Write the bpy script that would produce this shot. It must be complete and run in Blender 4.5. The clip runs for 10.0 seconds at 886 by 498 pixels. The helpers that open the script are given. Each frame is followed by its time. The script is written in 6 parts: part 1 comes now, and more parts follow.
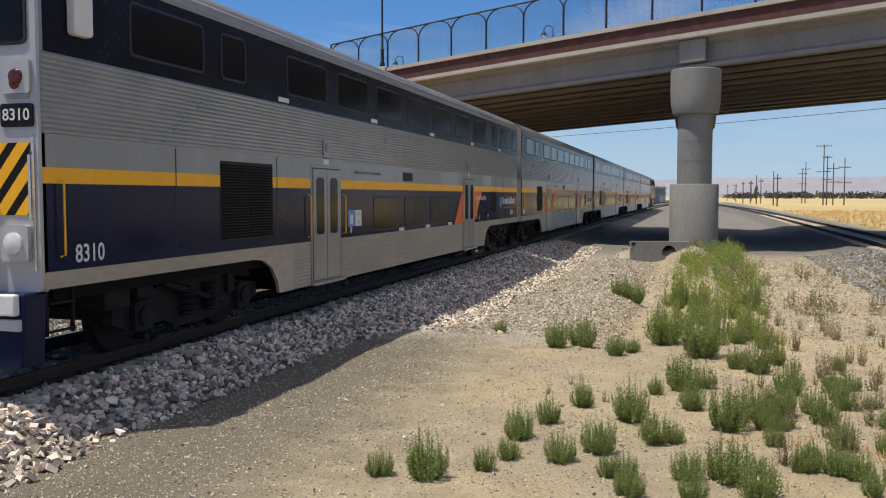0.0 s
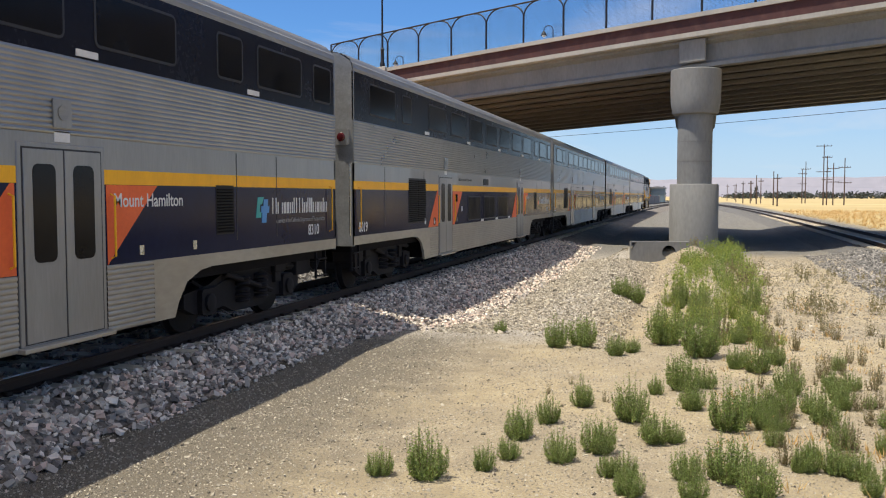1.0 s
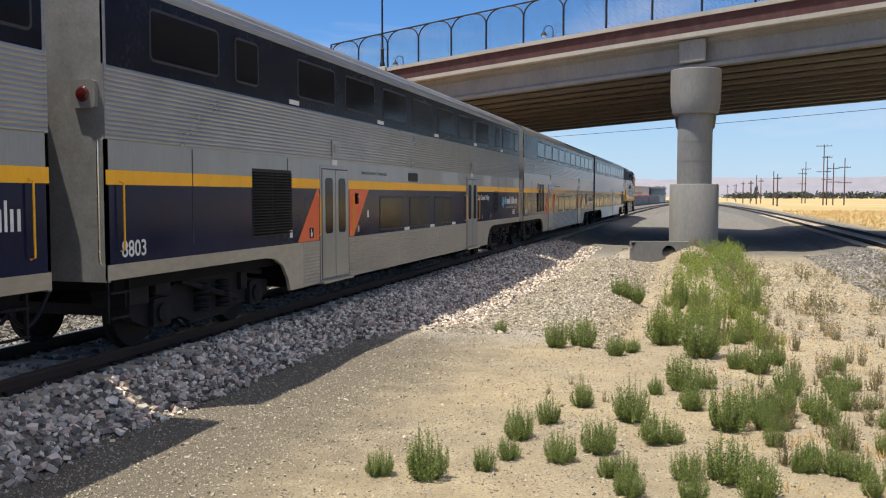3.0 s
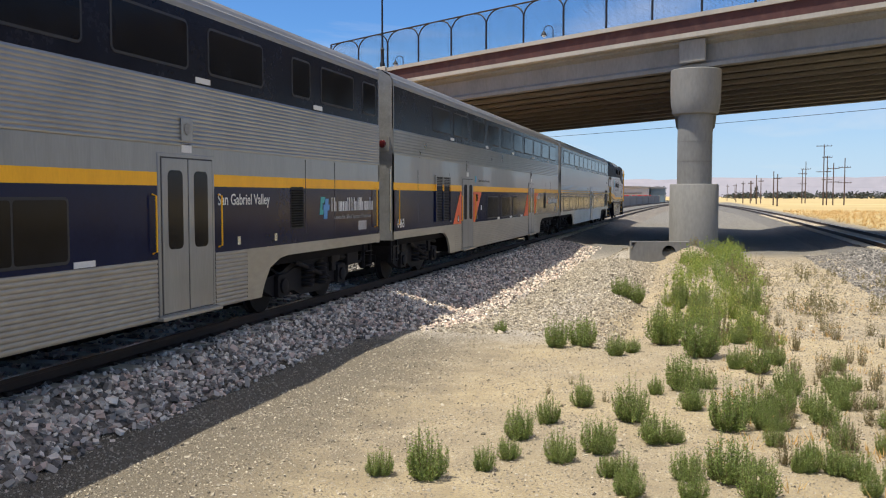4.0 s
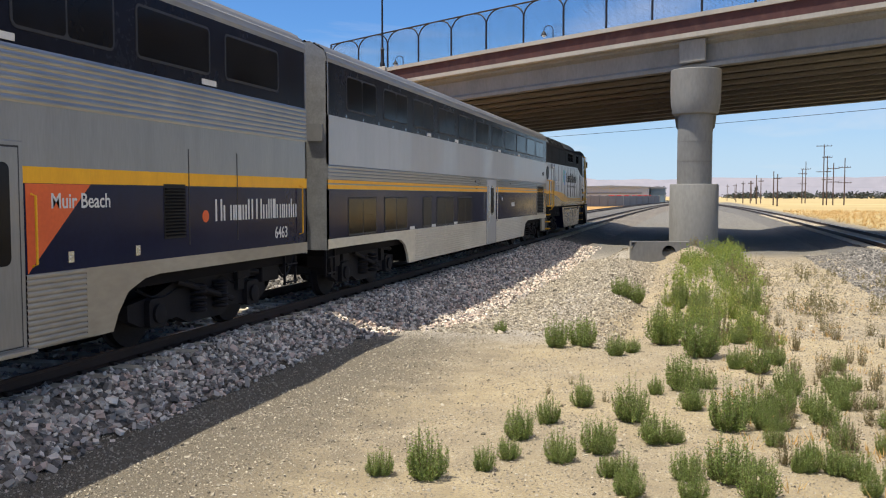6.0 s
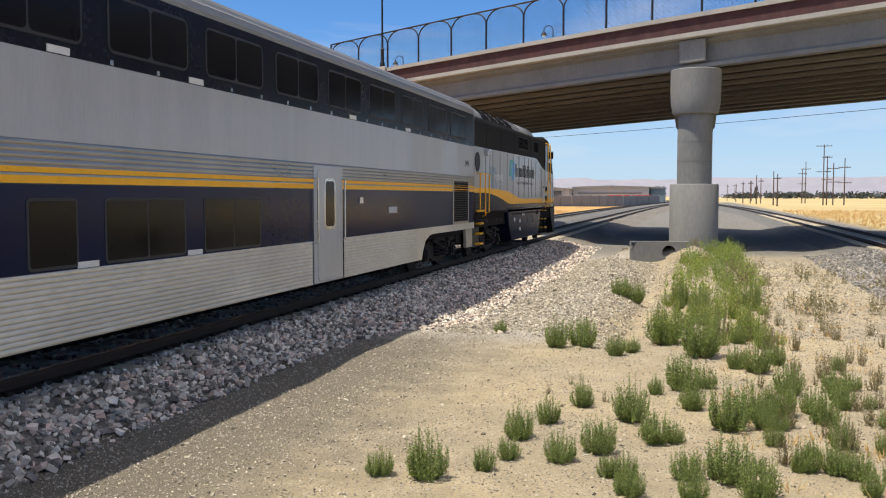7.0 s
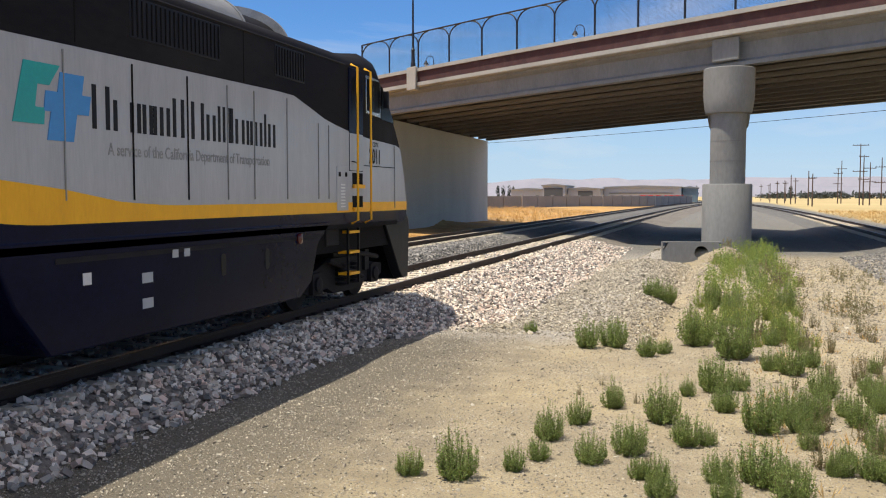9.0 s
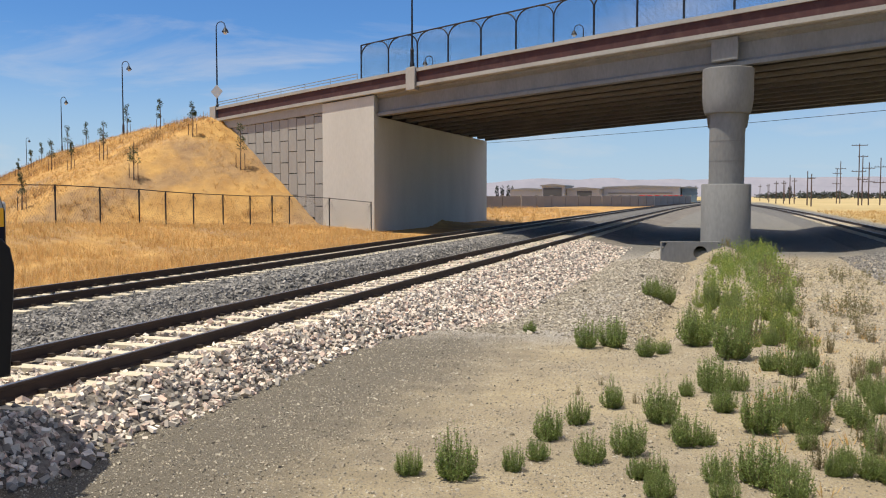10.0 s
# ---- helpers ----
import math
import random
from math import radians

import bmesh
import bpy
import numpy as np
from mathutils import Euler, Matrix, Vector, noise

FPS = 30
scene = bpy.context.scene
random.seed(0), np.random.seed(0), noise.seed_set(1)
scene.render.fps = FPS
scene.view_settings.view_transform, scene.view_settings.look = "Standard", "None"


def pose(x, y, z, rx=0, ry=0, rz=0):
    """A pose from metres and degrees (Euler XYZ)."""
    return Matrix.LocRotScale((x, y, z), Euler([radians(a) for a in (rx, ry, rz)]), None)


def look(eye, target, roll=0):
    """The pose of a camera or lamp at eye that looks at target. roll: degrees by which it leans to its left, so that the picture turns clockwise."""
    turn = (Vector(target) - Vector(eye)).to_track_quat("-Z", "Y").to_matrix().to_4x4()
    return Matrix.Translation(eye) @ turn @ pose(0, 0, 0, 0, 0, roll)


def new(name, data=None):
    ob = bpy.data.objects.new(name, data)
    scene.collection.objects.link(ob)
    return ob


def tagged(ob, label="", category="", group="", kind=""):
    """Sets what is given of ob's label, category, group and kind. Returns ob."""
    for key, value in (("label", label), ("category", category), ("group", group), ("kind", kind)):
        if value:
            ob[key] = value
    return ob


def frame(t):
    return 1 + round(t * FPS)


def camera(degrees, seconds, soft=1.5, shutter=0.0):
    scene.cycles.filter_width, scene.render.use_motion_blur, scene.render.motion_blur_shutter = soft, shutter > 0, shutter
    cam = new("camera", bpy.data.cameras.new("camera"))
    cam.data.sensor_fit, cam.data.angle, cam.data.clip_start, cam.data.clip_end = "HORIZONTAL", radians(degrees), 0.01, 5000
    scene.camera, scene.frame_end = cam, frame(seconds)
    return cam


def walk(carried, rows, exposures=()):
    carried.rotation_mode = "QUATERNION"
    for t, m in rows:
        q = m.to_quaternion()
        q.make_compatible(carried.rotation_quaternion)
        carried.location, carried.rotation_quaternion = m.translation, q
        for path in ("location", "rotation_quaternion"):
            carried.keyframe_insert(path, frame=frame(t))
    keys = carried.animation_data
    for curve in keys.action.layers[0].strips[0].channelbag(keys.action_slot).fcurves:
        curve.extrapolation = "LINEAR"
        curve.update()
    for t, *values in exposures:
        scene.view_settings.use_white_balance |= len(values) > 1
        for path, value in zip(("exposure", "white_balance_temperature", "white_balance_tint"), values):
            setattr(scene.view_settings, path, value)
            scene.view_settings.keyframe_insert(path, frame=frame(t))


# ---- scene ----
# camera: hand-held at one spot, with a short turn to the left near the end
cam = camera(52.98, 10.0, soft=1.1)
TURN = [(0, 0), (8.0, 0), (8.1, 0.0), (8.2, 0.03), (8.3, 0.16), (8.4, 0.53), (8.5, 0.96), (8.6, 1.27), (8.7, 1.62),
        (8.8, 1.83), (8.9, 1.92), (9.0, 1.95), (9.5, 1.90), (10.0, 1.89)]
walk(cam, [(t, pose(0, 0, 2.0, 86.58, 0, 15.83 + a)) for t, a in TURN],
     exposures=[(0, -0.08), (0.4, 0.2), (8, 0.22), (9, 0.16), (10, -0.04)])

# ---- light: high noon sun from the left, slightly behind the camera
TO_SUN = Vector((-0.28, -0.19, 1.0)).normalized()
sun = new("sun", bpy.data.lights.new("sun", "SUN"))
sun.data.energy, sun.data.angle, sun.data.color = 5.0, radians(0.53), (0.985, 0.925, 0.79)
sun.matrix_world = look(TO_SUN * 50, (0, 0, 0))
world = bpy.data.worlds.new("sky")
scene.world = world
world.use_nodes = True
wn, wl = world.node_tree.nodes, world.node_tree.links
wn.clear()
sky = wn.new("ShaderNodeTexSky")
sky.sky_type, sky.sun_disc = "NISHITA", False
sky.sun_elevation, sky.sun_rotation = math.asin(TO_SUN.z), math.atan2(TO_SUN.x, TO_SUN.y)
sky.air_density, sky.dust_density, sky.ozone_density = 1.0, 0.1, 3.0
coord = wn.new("ShaderNodeTexCoord")
stretch = wn.new("ShaderNodeMapping")
stretch.inputs["Scale"].default_value = (1.3, 2.4, 9.0)
wisps = wn.new("ShaderNodeTexNoise")
wisps.inputs["Scale"].default_value, wisps.inputs["Detail"].default_value, wisps.inputs["Roughness"].default_value = 1.7, 7, 0.6
wisps.inputs["Distortion"].default_value = 0.6
veil = wn.new("ShaderNodeMapRange")
veil.inputs["From Min"].default_value, veil.inputs["From Max"].default_value = 0.53, 0.80
veil.inputs["To Max"].default_value = 0.5
cloud = wn.new("ShaderNodeMix")
cloud.data_type = "RGBA"
cloud.inputs["B"].default_value = (9.0, 8.4, 7.8, 1)
back = wn.new("ShaderNodeBackground")
back.inputs["Strength"].default_value = 0.09
out = wn.new("ShaderNodeOutputWorld")
wl.new(coord.outputs["Generated"], stretch.inputs["Vector"])
wl.new(stretch.outputs["Vector"], wisps.inputs["Vector"])
wl.new(wisps.outputs["Fac"], veil.inputs["Value"])
# pale veil added above the view, growing towards the zenith, to brighten and whiten shade
high = wn.new("ShaderNodeSeparateXYZ")
wl.new(coord.outputs["Generated"], high.inputs[0])
sheet = wn.new("ShaderNodeMapRange")
sheet.interpolation_type = "SMOOTHSTEP"
sheet.inputs["From Min"].default_value, sheet.inputs["From Max"].default_value, sheet.inputs["To Max"].default_value = 0.25, 0.95, 0.66
wl.new(high.outputs["Z"], sheet.inputs["Value"])
cover = wn.new("ShaderNodeMath")
cover.operation = "MAXIMUM"
wl.new(veil.outputs["Result"], cover.inputs[0])
wl.new(sheet.outputs["Result"], cover.inputs[1])
wl.new(cover.outputs[0], cloud.inputs["Factor"])
tone = wn.new("ShaderNodeMix")
tone.data_type, tone.blend_type = "RGBA", "MULTIPLY"
tone.inputs["Factor"].default_value = 1.0
tone.inputs["B"].default_value = (0.56, 0.90, 1.32, 1)
wl.new(sky.outputs["Color"], tone.inputs["A"])
low = wn.new("ShaderNodeSeparateXYZ")
wl.new(coord.outputs["Generated"], low.inputs[0])
haze = wn.new("ShaderNodeMapRange")
haze.interpolation_type = "SMOOTHSTEP"
haze.inputs["From Min"].default_value, haze.inputs["From Max"].default_value = -0.02, 0.19
haze.inputs["To Min"].default_value, haze.inputs["To Max"].default_value = 0.85, 0.0
wl.new(low.outputs["Z"], haze.inputs["Value"])
pale = wn.new("ShaderNodeMix")
pale.data_type = "RGBA"
pale.inputs["B"].default_value = (5.6, 7.1, 8.8, 1)
wl.new(haze.outputs["Result"], pale.inputs["Factor"])
wl.new(tone.outputs["Result"], pale.inputs["A"])
wl.new(pale.outputs["Result"], cloud.inputs["A"])
wl.new(cloud.outputs["Result"], back.inputs["Color"])
wl.new(back.outputs["Background"], out.inputs["Surface"])


# ---- materials
def mat(name, c1, c2=None, rough=0.6, metal=0.0, scale=3.0, fine=40.0, bump=0.0, dist=0.01, stretch=(1, 1, 1), coat=0.0,
        island=None, stain=None, spec=0.5, thin=0.0):
    """A surface with two scales of variation: broad patches and fine grain, and relief."""
    m = bpy.data.materials.new(name)
    m.use_nodes = True
    n, l = m.node_tree.nodes, m.node_tree.links
    b = n["Principled BSDF"]
    c2 = c2 or tuple(v * 0.75 for v in c1)
    tc = n.new("ShaderNodeTexCoord")
    mp = n.new("ShaderNodeMapping")
    mp.inputs["Scale"].default_value = stretch
    l.new(tc.outputs["Object"], mp.inputs["Vector"])
    big, small = n.new("ShaderNodeTexNoise"), n.new("ShaderNodeTexNoise")
    for t, s, det in ((big, scale, 5), (small, fine, 4)):
        t.inputs["Scale"].default_value, t.inputs["Detail"].default_value = s, det
        l.new(mp.outputs["Vector"], t.inputs["Vector"])
    both = n.new("ShaderNodeMath")
    both.operation = "MULTIPLY_ADD"
    both.inputs[1].default_value = 0.45
    l.new(small.outputs["Fac"], both.inputs[0])
    half = n.new("ShaderNodeMath")
    half.operation = "MULTIPLY"
    half.inputs[1].default_value = 0.55
    l.new(big.outputs["Fac"], half.inputs[0])
    l.new(half.outputs[0], both.inputs[2])
    ramp = n.new("ShaderNodeValToRGB")
    ramp.color_ramp.elements[0].position, ramp.color_ramp.elements[1].position = 0.34, 0.66
    ramp.color_ramp.elements[0].color, ramp.color_ramp.elements[1].color = (*c2, 1), (*c1, 1)
    l.new(both.outputs[0], ramp.inputs["Fac"])
    colour = ramp.outputs["Color"]
    if island:
        geo = n.new("ShaderNodeNewGeometry")
        r2 = n.new("ShaderNodeValToRGB")
        r2.color_ramp.elements[0].color, r2.color_ramp.elements[1].color = (*island[0], 1), (*island[-1], 1)
        for k, c in enumerate(island[1:-1]):
            e = r2.color_ramp.elements.new((k + 1) / (len(island) - 1))
            e.color = (*c, 1)
        l.new(geo.outputs["Random Per Island"], r2.inputs["Fac"])
        mx = n.new("ShaderNodeMix")
        mx.data_type, mx.blend_type = "RGBA", "MULTIPLY"
        mx.inputs["Factor"].default_value = 1.0
        l.new(colour, mx.inputs["A"])
        l.new(r2.outputs["Color"], mx.inputs["B"])
        colour = mx.outputs["Result"]
    if stain:
        st = n.new("ShaderNodeTexNoise")
        st.inputs["Scale"].default_value, st.inputs["Detail"].default_value = stain[1], 6
        l.new(mp.outputs["Vector"], st.inputs["Vector"])
        mr = n.new("ShaderNodeMapRange")
        mr.inputs["From Min"].default_value, mr.inputs["From Max"].default_value = 0.5, 0.72
        mr.inputs["To Max"].default_value = stain[2]
        l.new(st.outputs["Fac"], mr.inputs["Value"])
        mx = n.new("ShaderNodeMix")
        mx.data_type = "RGBA"
        mx.inputs["B"].default_value = (*stain[0], 1)
        l.new(mr.outputs["Result"], mx.inputs["Factor"])
        l.new(colour, mx.inputs["A"])
        colour = mx.outputs["Result"]
    l.new(colour, b.inputs["Base Color"])
    rr = n.new("ShaderNodeMapRange")
    rr.inputs["To Min"].default_value, rr.inputs["To Max"].default_value = max(0.02, rough - 0.12), min(1, rough + 0.12)
    l.new(both.outputs[0], rr.inputs["Value"])
    l.new(rr.outputs["Result"], b.inputs["Roughness"])
    b.inputs["Metallic"].default_value, b.inputs["Coat Weight"].default_value = metal, coat
    b.inputs["Specular IOR Level"].default_value = spec
    if bump:
        bp = n.new("ShaderNodeBump")
        bp.inputs["Strength"].default_value, bp.inputs["Distance"].default_value = bump, dist
        l.new(both.outputs[0], bp.inputs["Height"])
        l.new(bp.outputs["Normal"], b.inputs["Normal"])
    if thin:                                  # leaves let light through
        tr, mix = n.new("ShaderNodeBsdfTranslucent"), n.new("ShaderNodeMixShader")
        mix.inputs["Fac"].default_value = thin
        l.new(colour, tr.inputs["Color"])
        l.new(b.outputs["BSDF"], mix.inputs[1])
        l.new(tr.outputs["BSDF"], mix.inputs[2])
        l.new(mix.outputs["Shader"], n["Material Output"].inputs["Surface"])
    return m


M_STEEL = mat("stainless", (0.42, 0.415, 0.41), (0.28, 0.277, 0.274), 0.30, 1.0, 0.5, 3, 0.0, 0.004, (1, 0.5, 0.8), stain=((0.30, 0.29, 0.28), 0.5, 0.4))
M_SKIRT = mat("skirt_metal", (0.45, 0.405, 0.33), (0.33, 0.295, 0.24), 0.40, 0.35, 1.5, 12, 0.0, 0.004, (1, 0.4, 1), stain=((0.27, 0.23, 0.175), 0.9, 0.45))
M_SKIRTB = mat("bright_skirt_metal", (0.74, 0.69, 0.59), (0.58, 0.54, 0.46), 0.36, 0.4, 1.5, 12, 0.0, 0.004, (1, 0.4, 1), stain=((0.38, 0.33, 0.26), 0.9, 0.4))
M_ROOF = mat("roof_metal", (0.33, 0.325, 0.315), (0.22, 0.217, 0.21), 0.5, 0.4, 1.5, 10, 0, 0, (3, 0.3, 3))
M_GREY = mat("grey_paint", (0.285, 0.278, 0.265), (0.225, 0.218, 0.208), 0.33, 0.15, 1.1, 14, 0, 0, (1, 2.5, 0.35), 0.3, stain=((0.16, 0.16, 0.155), 1.7, 0.28))
M_LOCOGREY = mat("loco_grey_paint", (0.45, 0.45, 0.46), (0.37, 0.37, 0.38), 0.35, 0.1, 1.0, 14, 0, 0, (1, 2.5, 0.35), 0.2, stain=((0.33, 0.32, 0.31), 1.9, 0.3))
M_LOCONAVY = mat("loco_navy_paint", (0.006, 0.009, 0.030), (0.004, 0.006, 0.020), 0.22, 0, 1.2, 15, 0, 0, (1, 1, 1), 0.0, stain=((0.010, 0.012, 0.026), 1.6, 0.3), spec=0.08)
M_SOOT = mat("sooty_roof_paint", (0.020, 0.018, 0.017), (0.011, 0.010, 0.011), 0.6, 0, 0.8, 12, 0, 0, (1, 0.4, 1), stain=((0.034, 0.029, 0.025), 0.7, 0.5), spec=0.06)
M_NAVY = mat("navy_paint", (0.008, 0.014, 0.050), (0.006, 0.010, 0.036), 0.16, 0, 1.2, 15, 0, 0, (1, 1, 1), 0.0, stain=((0.011, 0.015, 0.04), 1.6, 0.3), spec=0.13)
M_BAND = mat("window_band", (0.012, 0.012, 0.020), (0.007, 0.007, 0.012), 0.25, 0, 1.5, 15, 0, 0, (1, 1, 1), 0.0, stain=((0.016, 0.015, 0.018), 1.6, 0.3), spec=0.12)
M_YELLOW = mat("yellow_paint", (0.98, 0.50, 0.025), (0.86, 0.41, 0.02), 0.42, 0, 2, 20, 0, 0, (1, 2, 0.5), 0.0, spec=0.25)
M_ORANGE = mat("orange_paint", (0.86, 0.16, 0.045), (0.74, 0.13, 0.038), 0.42, 0, 2, 20, 0, 0, (1, 1, 1), 0.0, spec=0.25)
M_GLASS = mat("dark_tinted_glass", (0.010, 0.010, 0.012), (0.006, 0.006, 0.007), 0.14, 0, 0.8, 3, 0.03, 0.02, spec=0.14)
M_GASKET = mat("rubber_gasket", (0.022, 0.022, 0.026), None, 0.55)
# grime colours darkened further to put in the shade beneath the train
M_UNDER = mat("underframe_grime_shaded", (0.015, 0.013, 0.013), (0.008, 0.007, 0.008), 0.8, 0, 3, 30, 0.3, 0.01, spec=0.1)
M_TRUCK = mat("truck_grime_shaded", (0.020, 0.018, 0.020), (0.009, 0.008, 0.010), 0.7, 0, 4, 30, 0.3, 0.01, spec=0.2)
M_WHITE = mat("white_paint", (0.75, 0.74, 0.72), (0.62, 0.61, 0.59), 0.5, 0, 6, 40)
M_TEAL = mat("teal_paint", (0.02, 0.38, 0.36), (0.015, 0.32, 0.31), 0.35, 0, 4, 20)
M_BLUE = mat("blue_paint", (0.06, 0.28, 0.62), (0.05, 0.24, 0.55), 0.35, 0, 4, 20)
M_BLACK = mat("black_paint", (0.010, 0.010, 0.013), None, 0.45, 0, 4, 20, spec=0.2)
M_RED = mat("red_lens", (0.09, 0.012, 0.014), None, 0.15, 0, 8, 40)
M_CHROME = mat("worn_chrome", (0.7, 0.7, 0.7), (0.5, 0.5, 0.5), 0.25, 1.0, 6, 40)
M_RAIL = mat("rusty_rail", (0.070, 0.042, 0.030), (0.038, 0.025, 0.020), 0.7, 0.3, 4, 60, 0.2, 0.004, (1, 0.2, 1))
M_RAILTOP = mat("polished_rail_head", (0.42, 0.38, 0.34), (0.28, 0.24, 0.20), 0.35, 0.9, 2, 30, 0, 0, (4, 0.1, 1))
M_TIE = mat("concrete_tie", (0.70, 0.61, 0.46), (0.55, 0.47, 0.34), 0.85, 0, 4, 40, 0.3, 0.006)
M_CLIP = mat("rail_clip", (0.045, 0.030, 0.022), None, 0.7, 0.3, 8, 50)
M_CONC = mat("bridge_concrete", (0.46, 0.435, 0.39), (0.36, 0.335, 0.30), 0.85, 0, 0.6, 9, 0.12, 0.01, (1, 1, 0.6), stain=((0.24, 0.225, 0.20), 0.35, 0.5))
# concrete darkened so that the shade under the deck is in its colour
M_CONC_SHADED = mat("girder_concrete_shaded", (0.215, 0.205, 0.195), (0.155, 0.148, 0.14), 0.85, 0, 0.5, 8, 0.12, 0.01, (1, 1, 1), stain=((0.14, 0.133, 0.125), 0.4, 0.5))
M_COL = mat("column_concrete", (0.27, 0.264, 0.25), (0.195, 0.19, 0.18), 0.8, 0, 0.9, 10, 0.12, 0.01, (1, 1, 0.35), stain=((0.20, 0.19, 0.175), 0.8, 0.45))
M_WALL = mat("abutment_concrete", (0.64, 0.61, 0.54), (0.56, 0.53, 0.465), 0.85, 0, 0.4, 8, 0.08, 0.01, (1, 1, 0.4), stain=((0.42, 0.40, 0.36), 0.3, 0.35))
M_PANEL = mat("panel_concrete", (0.42, 0.40, 0.36), (0.34, 0.32, 0.29), 0.85, 0, 0.5, 8, 0.08, 0.01, (1, 1, 0.5), stain=((0.26, 0.24, 0.21), 0.4, 0.4))
M_JOINT = mat("dark_joint", (0.10, 0.095, 0.085), None, 0.9, 0, 2, 12)
M_BROWN = mat("maroon_parapet", (0.085, 0.030, 0.028), (0.05, 0.019, 0.019), 0.8, 0, 1.2, 14, 0.3, 0.02, stain=((0.14, 0.07, 0.06), 2.0, 0.4))
M_IRON = mat("black_iron", (0.016, 0.017, 0.022), None, 0.45, 0.2, 6, 40)
M_STONE = mat("ballast_stones", (1.0, 0.98, 0.95), (0.90, 0.87, 0.84), 0.9, 0, 9, 70, 0.4, 0.006,
              island=((0.13, 0.12, 0.11), (0.88, 0.76, 0.64), (0.26, 0.235, 0.21), (0.98, 0.89, 0.77), (0.82, 0.62, 0.51), (0.16, 0.15, 0.14), (1.0, 0.92, 0.80)))
M_STONEG = mat("grey_ballast_stones", (0.92, 0.92, 0.92), (0.62, 0.62, 0.63), 0.9, 0, 9, 70, 0.4, 0.006,
               island=((0.09, 0.087, 0.08), (0.42, 0.385, 0.34), (0.16, 0.15, 0.135), (0.55, 0.50, 0.44), (0.24, 0.225, 0.20)))
# bed colours darkened to stand for shaded gaps between the loose stones
M_BALLAST = mat("ballast_bed", (0.30, 0.26, 0.215), (0.035, 0.030, 0.026), 0.95, 0, 7, 26, 1.0, 0.05, stain=((0.56, 0.49, 0.40), 0.5, 0.15))
M_BALLASTG = mat("grey_ballast_bed", (0.24, 0.225, 0.205), (0.035, 0.032, 0.030), 0.95, 0, 9, 30, 1.0, 0.05)
M_PEBBLE = mat("pebbles", (0.9, 0.88, 0.84), (0.7, 0.68, 0.64), 0.9, 0, 9, 60, 0, 0,
               island=((0.12, 0.105, 0.085), (0.50, 0.44, 0.35), (0.26, 0.23, 0.18), (0.76, 0.69, 0.57), (0.36, 0.31, 0.24), (0.75, 0.68, 0.56)))
M_LEAF = mat("weed_leaves", (1.0, 1.0, 1.0), (0.7, 0.72, 0.65), 0.65, 0, 5, 30, 0, 0,
             island=((0.18, 0.245, 0.07), (0.34, 0.44, 0.13), (0.25, 0.33, 0.09), (0.47, 0.54, 0.19), (0.24, 0.30, 0.11)), thin=0.5)
M_LEAFDRY = mat("dusty_weed_leaves", (1.0, 1.0, 1.0), (0.75, 0.72, 0.65), 0.7, 0, 5, 30, 0, 0,
                island=((0.22, 0.22, 0.11), (0.34, 0.30, 0.15), (0.26, 0.27, 0.13), (0.40, 0.30, 0.16), (0.24, 0.20, 0.12)), thin=0.35)
M_LEAFLIT = mat("lush_weed_leaves", (1.0, 1.0, 1.0), (0.75, 0.8, 0.65), 0.6, 0, 5, 30, 0, 0,
                island=((0.20, 0.28, 0.065), (0.33, 0.44, 0.10), (0.48, 0.52, 0.14), (0.27, 0.36, 0.08), (0.56, 0.54, 0.17)), thin=0.5)
M_BLOSSOM = mat("yellow_blossom", (0.80, 0.70, 0.22), (0.66, 0.58, 0.16), 0.7, 0, 8, 40)
M_STALK = mat("weed_stalks", (0.20, 0.14, 0.075), (0.13, 0.09, 0.05), 0.8, 0, 8, 40)
M_STRAW = mat("dry_grass", (1, 1, 1), (0.8, 0.75, 0.7), 0.8, 0, 0.4, 6, 0, 0,
              island=((0.58, 0.34, 0.11), (0.76, 0.52, 0.21), (0.66, 0.42, 0.15), (0.82, 0.60, 0.29), (0.50, 0.28, 0.10)), thin=0.4)
M_BRUSH = mat("dry_brush", (1, 1, 1), (0.8, 0.75, 0.7), 0.8, 0, 0.4, 6, 0, 0,
              island=((0.30, 0.17, 0.085), (0.44, 0.27, 0.13), (0.36, 0.22, 0.11), (0.27, 0.21, 0.10), (0.50, 0.30, 0.14)), thin=0.3)
M_TREE = mat("tree_leaves", (1, 1, 1), (0.7, 0.7, 0.7), 0.6, 0, 3, 20, 0, 0,
             island=((0.045, 0.075, 0.03), (0.085, 0.12, 0.045), (0.065, 0.095, 0.04), (0.11, 0.13, 0.06)), thin=0.3)
M_BARK = mat("bark", (0.16, 0.11, 0.075), (0.09, 0.065, 0.045), 0.9, 0, 6, 40, 0.4, 0.01)
M_POLE = mat("weathered_pole", (0.13, 0.085, 0.065), (0.08, 0.055, 0.045), 0.9, 0, 3, 20, 0, 0, (1, 1, 0.2))
M_HILL = mat("hazy_hills", (0.30, 0.285, 0.325), (0.24, 0.235, 0.275), 1.0, 0, 0.004, 0.03)
M_SHED = mat("shed_cladding", (0.46, 0.47, 0.48), (0.40, 0.41, 0.42), 0.6, 0, 0.05, 0.6)
M_SHEDD = mat("shed_dark", (0.09, 0.095, 0.10), None, 0.6, 0, 0.1, 1)
M_SHEDB = mat("shed_blue_grey", (0.20, 0.27, 0.31), None, 0.6, 0, 0.1, 1)
M_BLOCK = mat("block_wall", (0.27, 0.26, 0.25), (0.21, 0.20, 0.195), 0.9, 0, 0.3, 4, 0.2, 0.01)
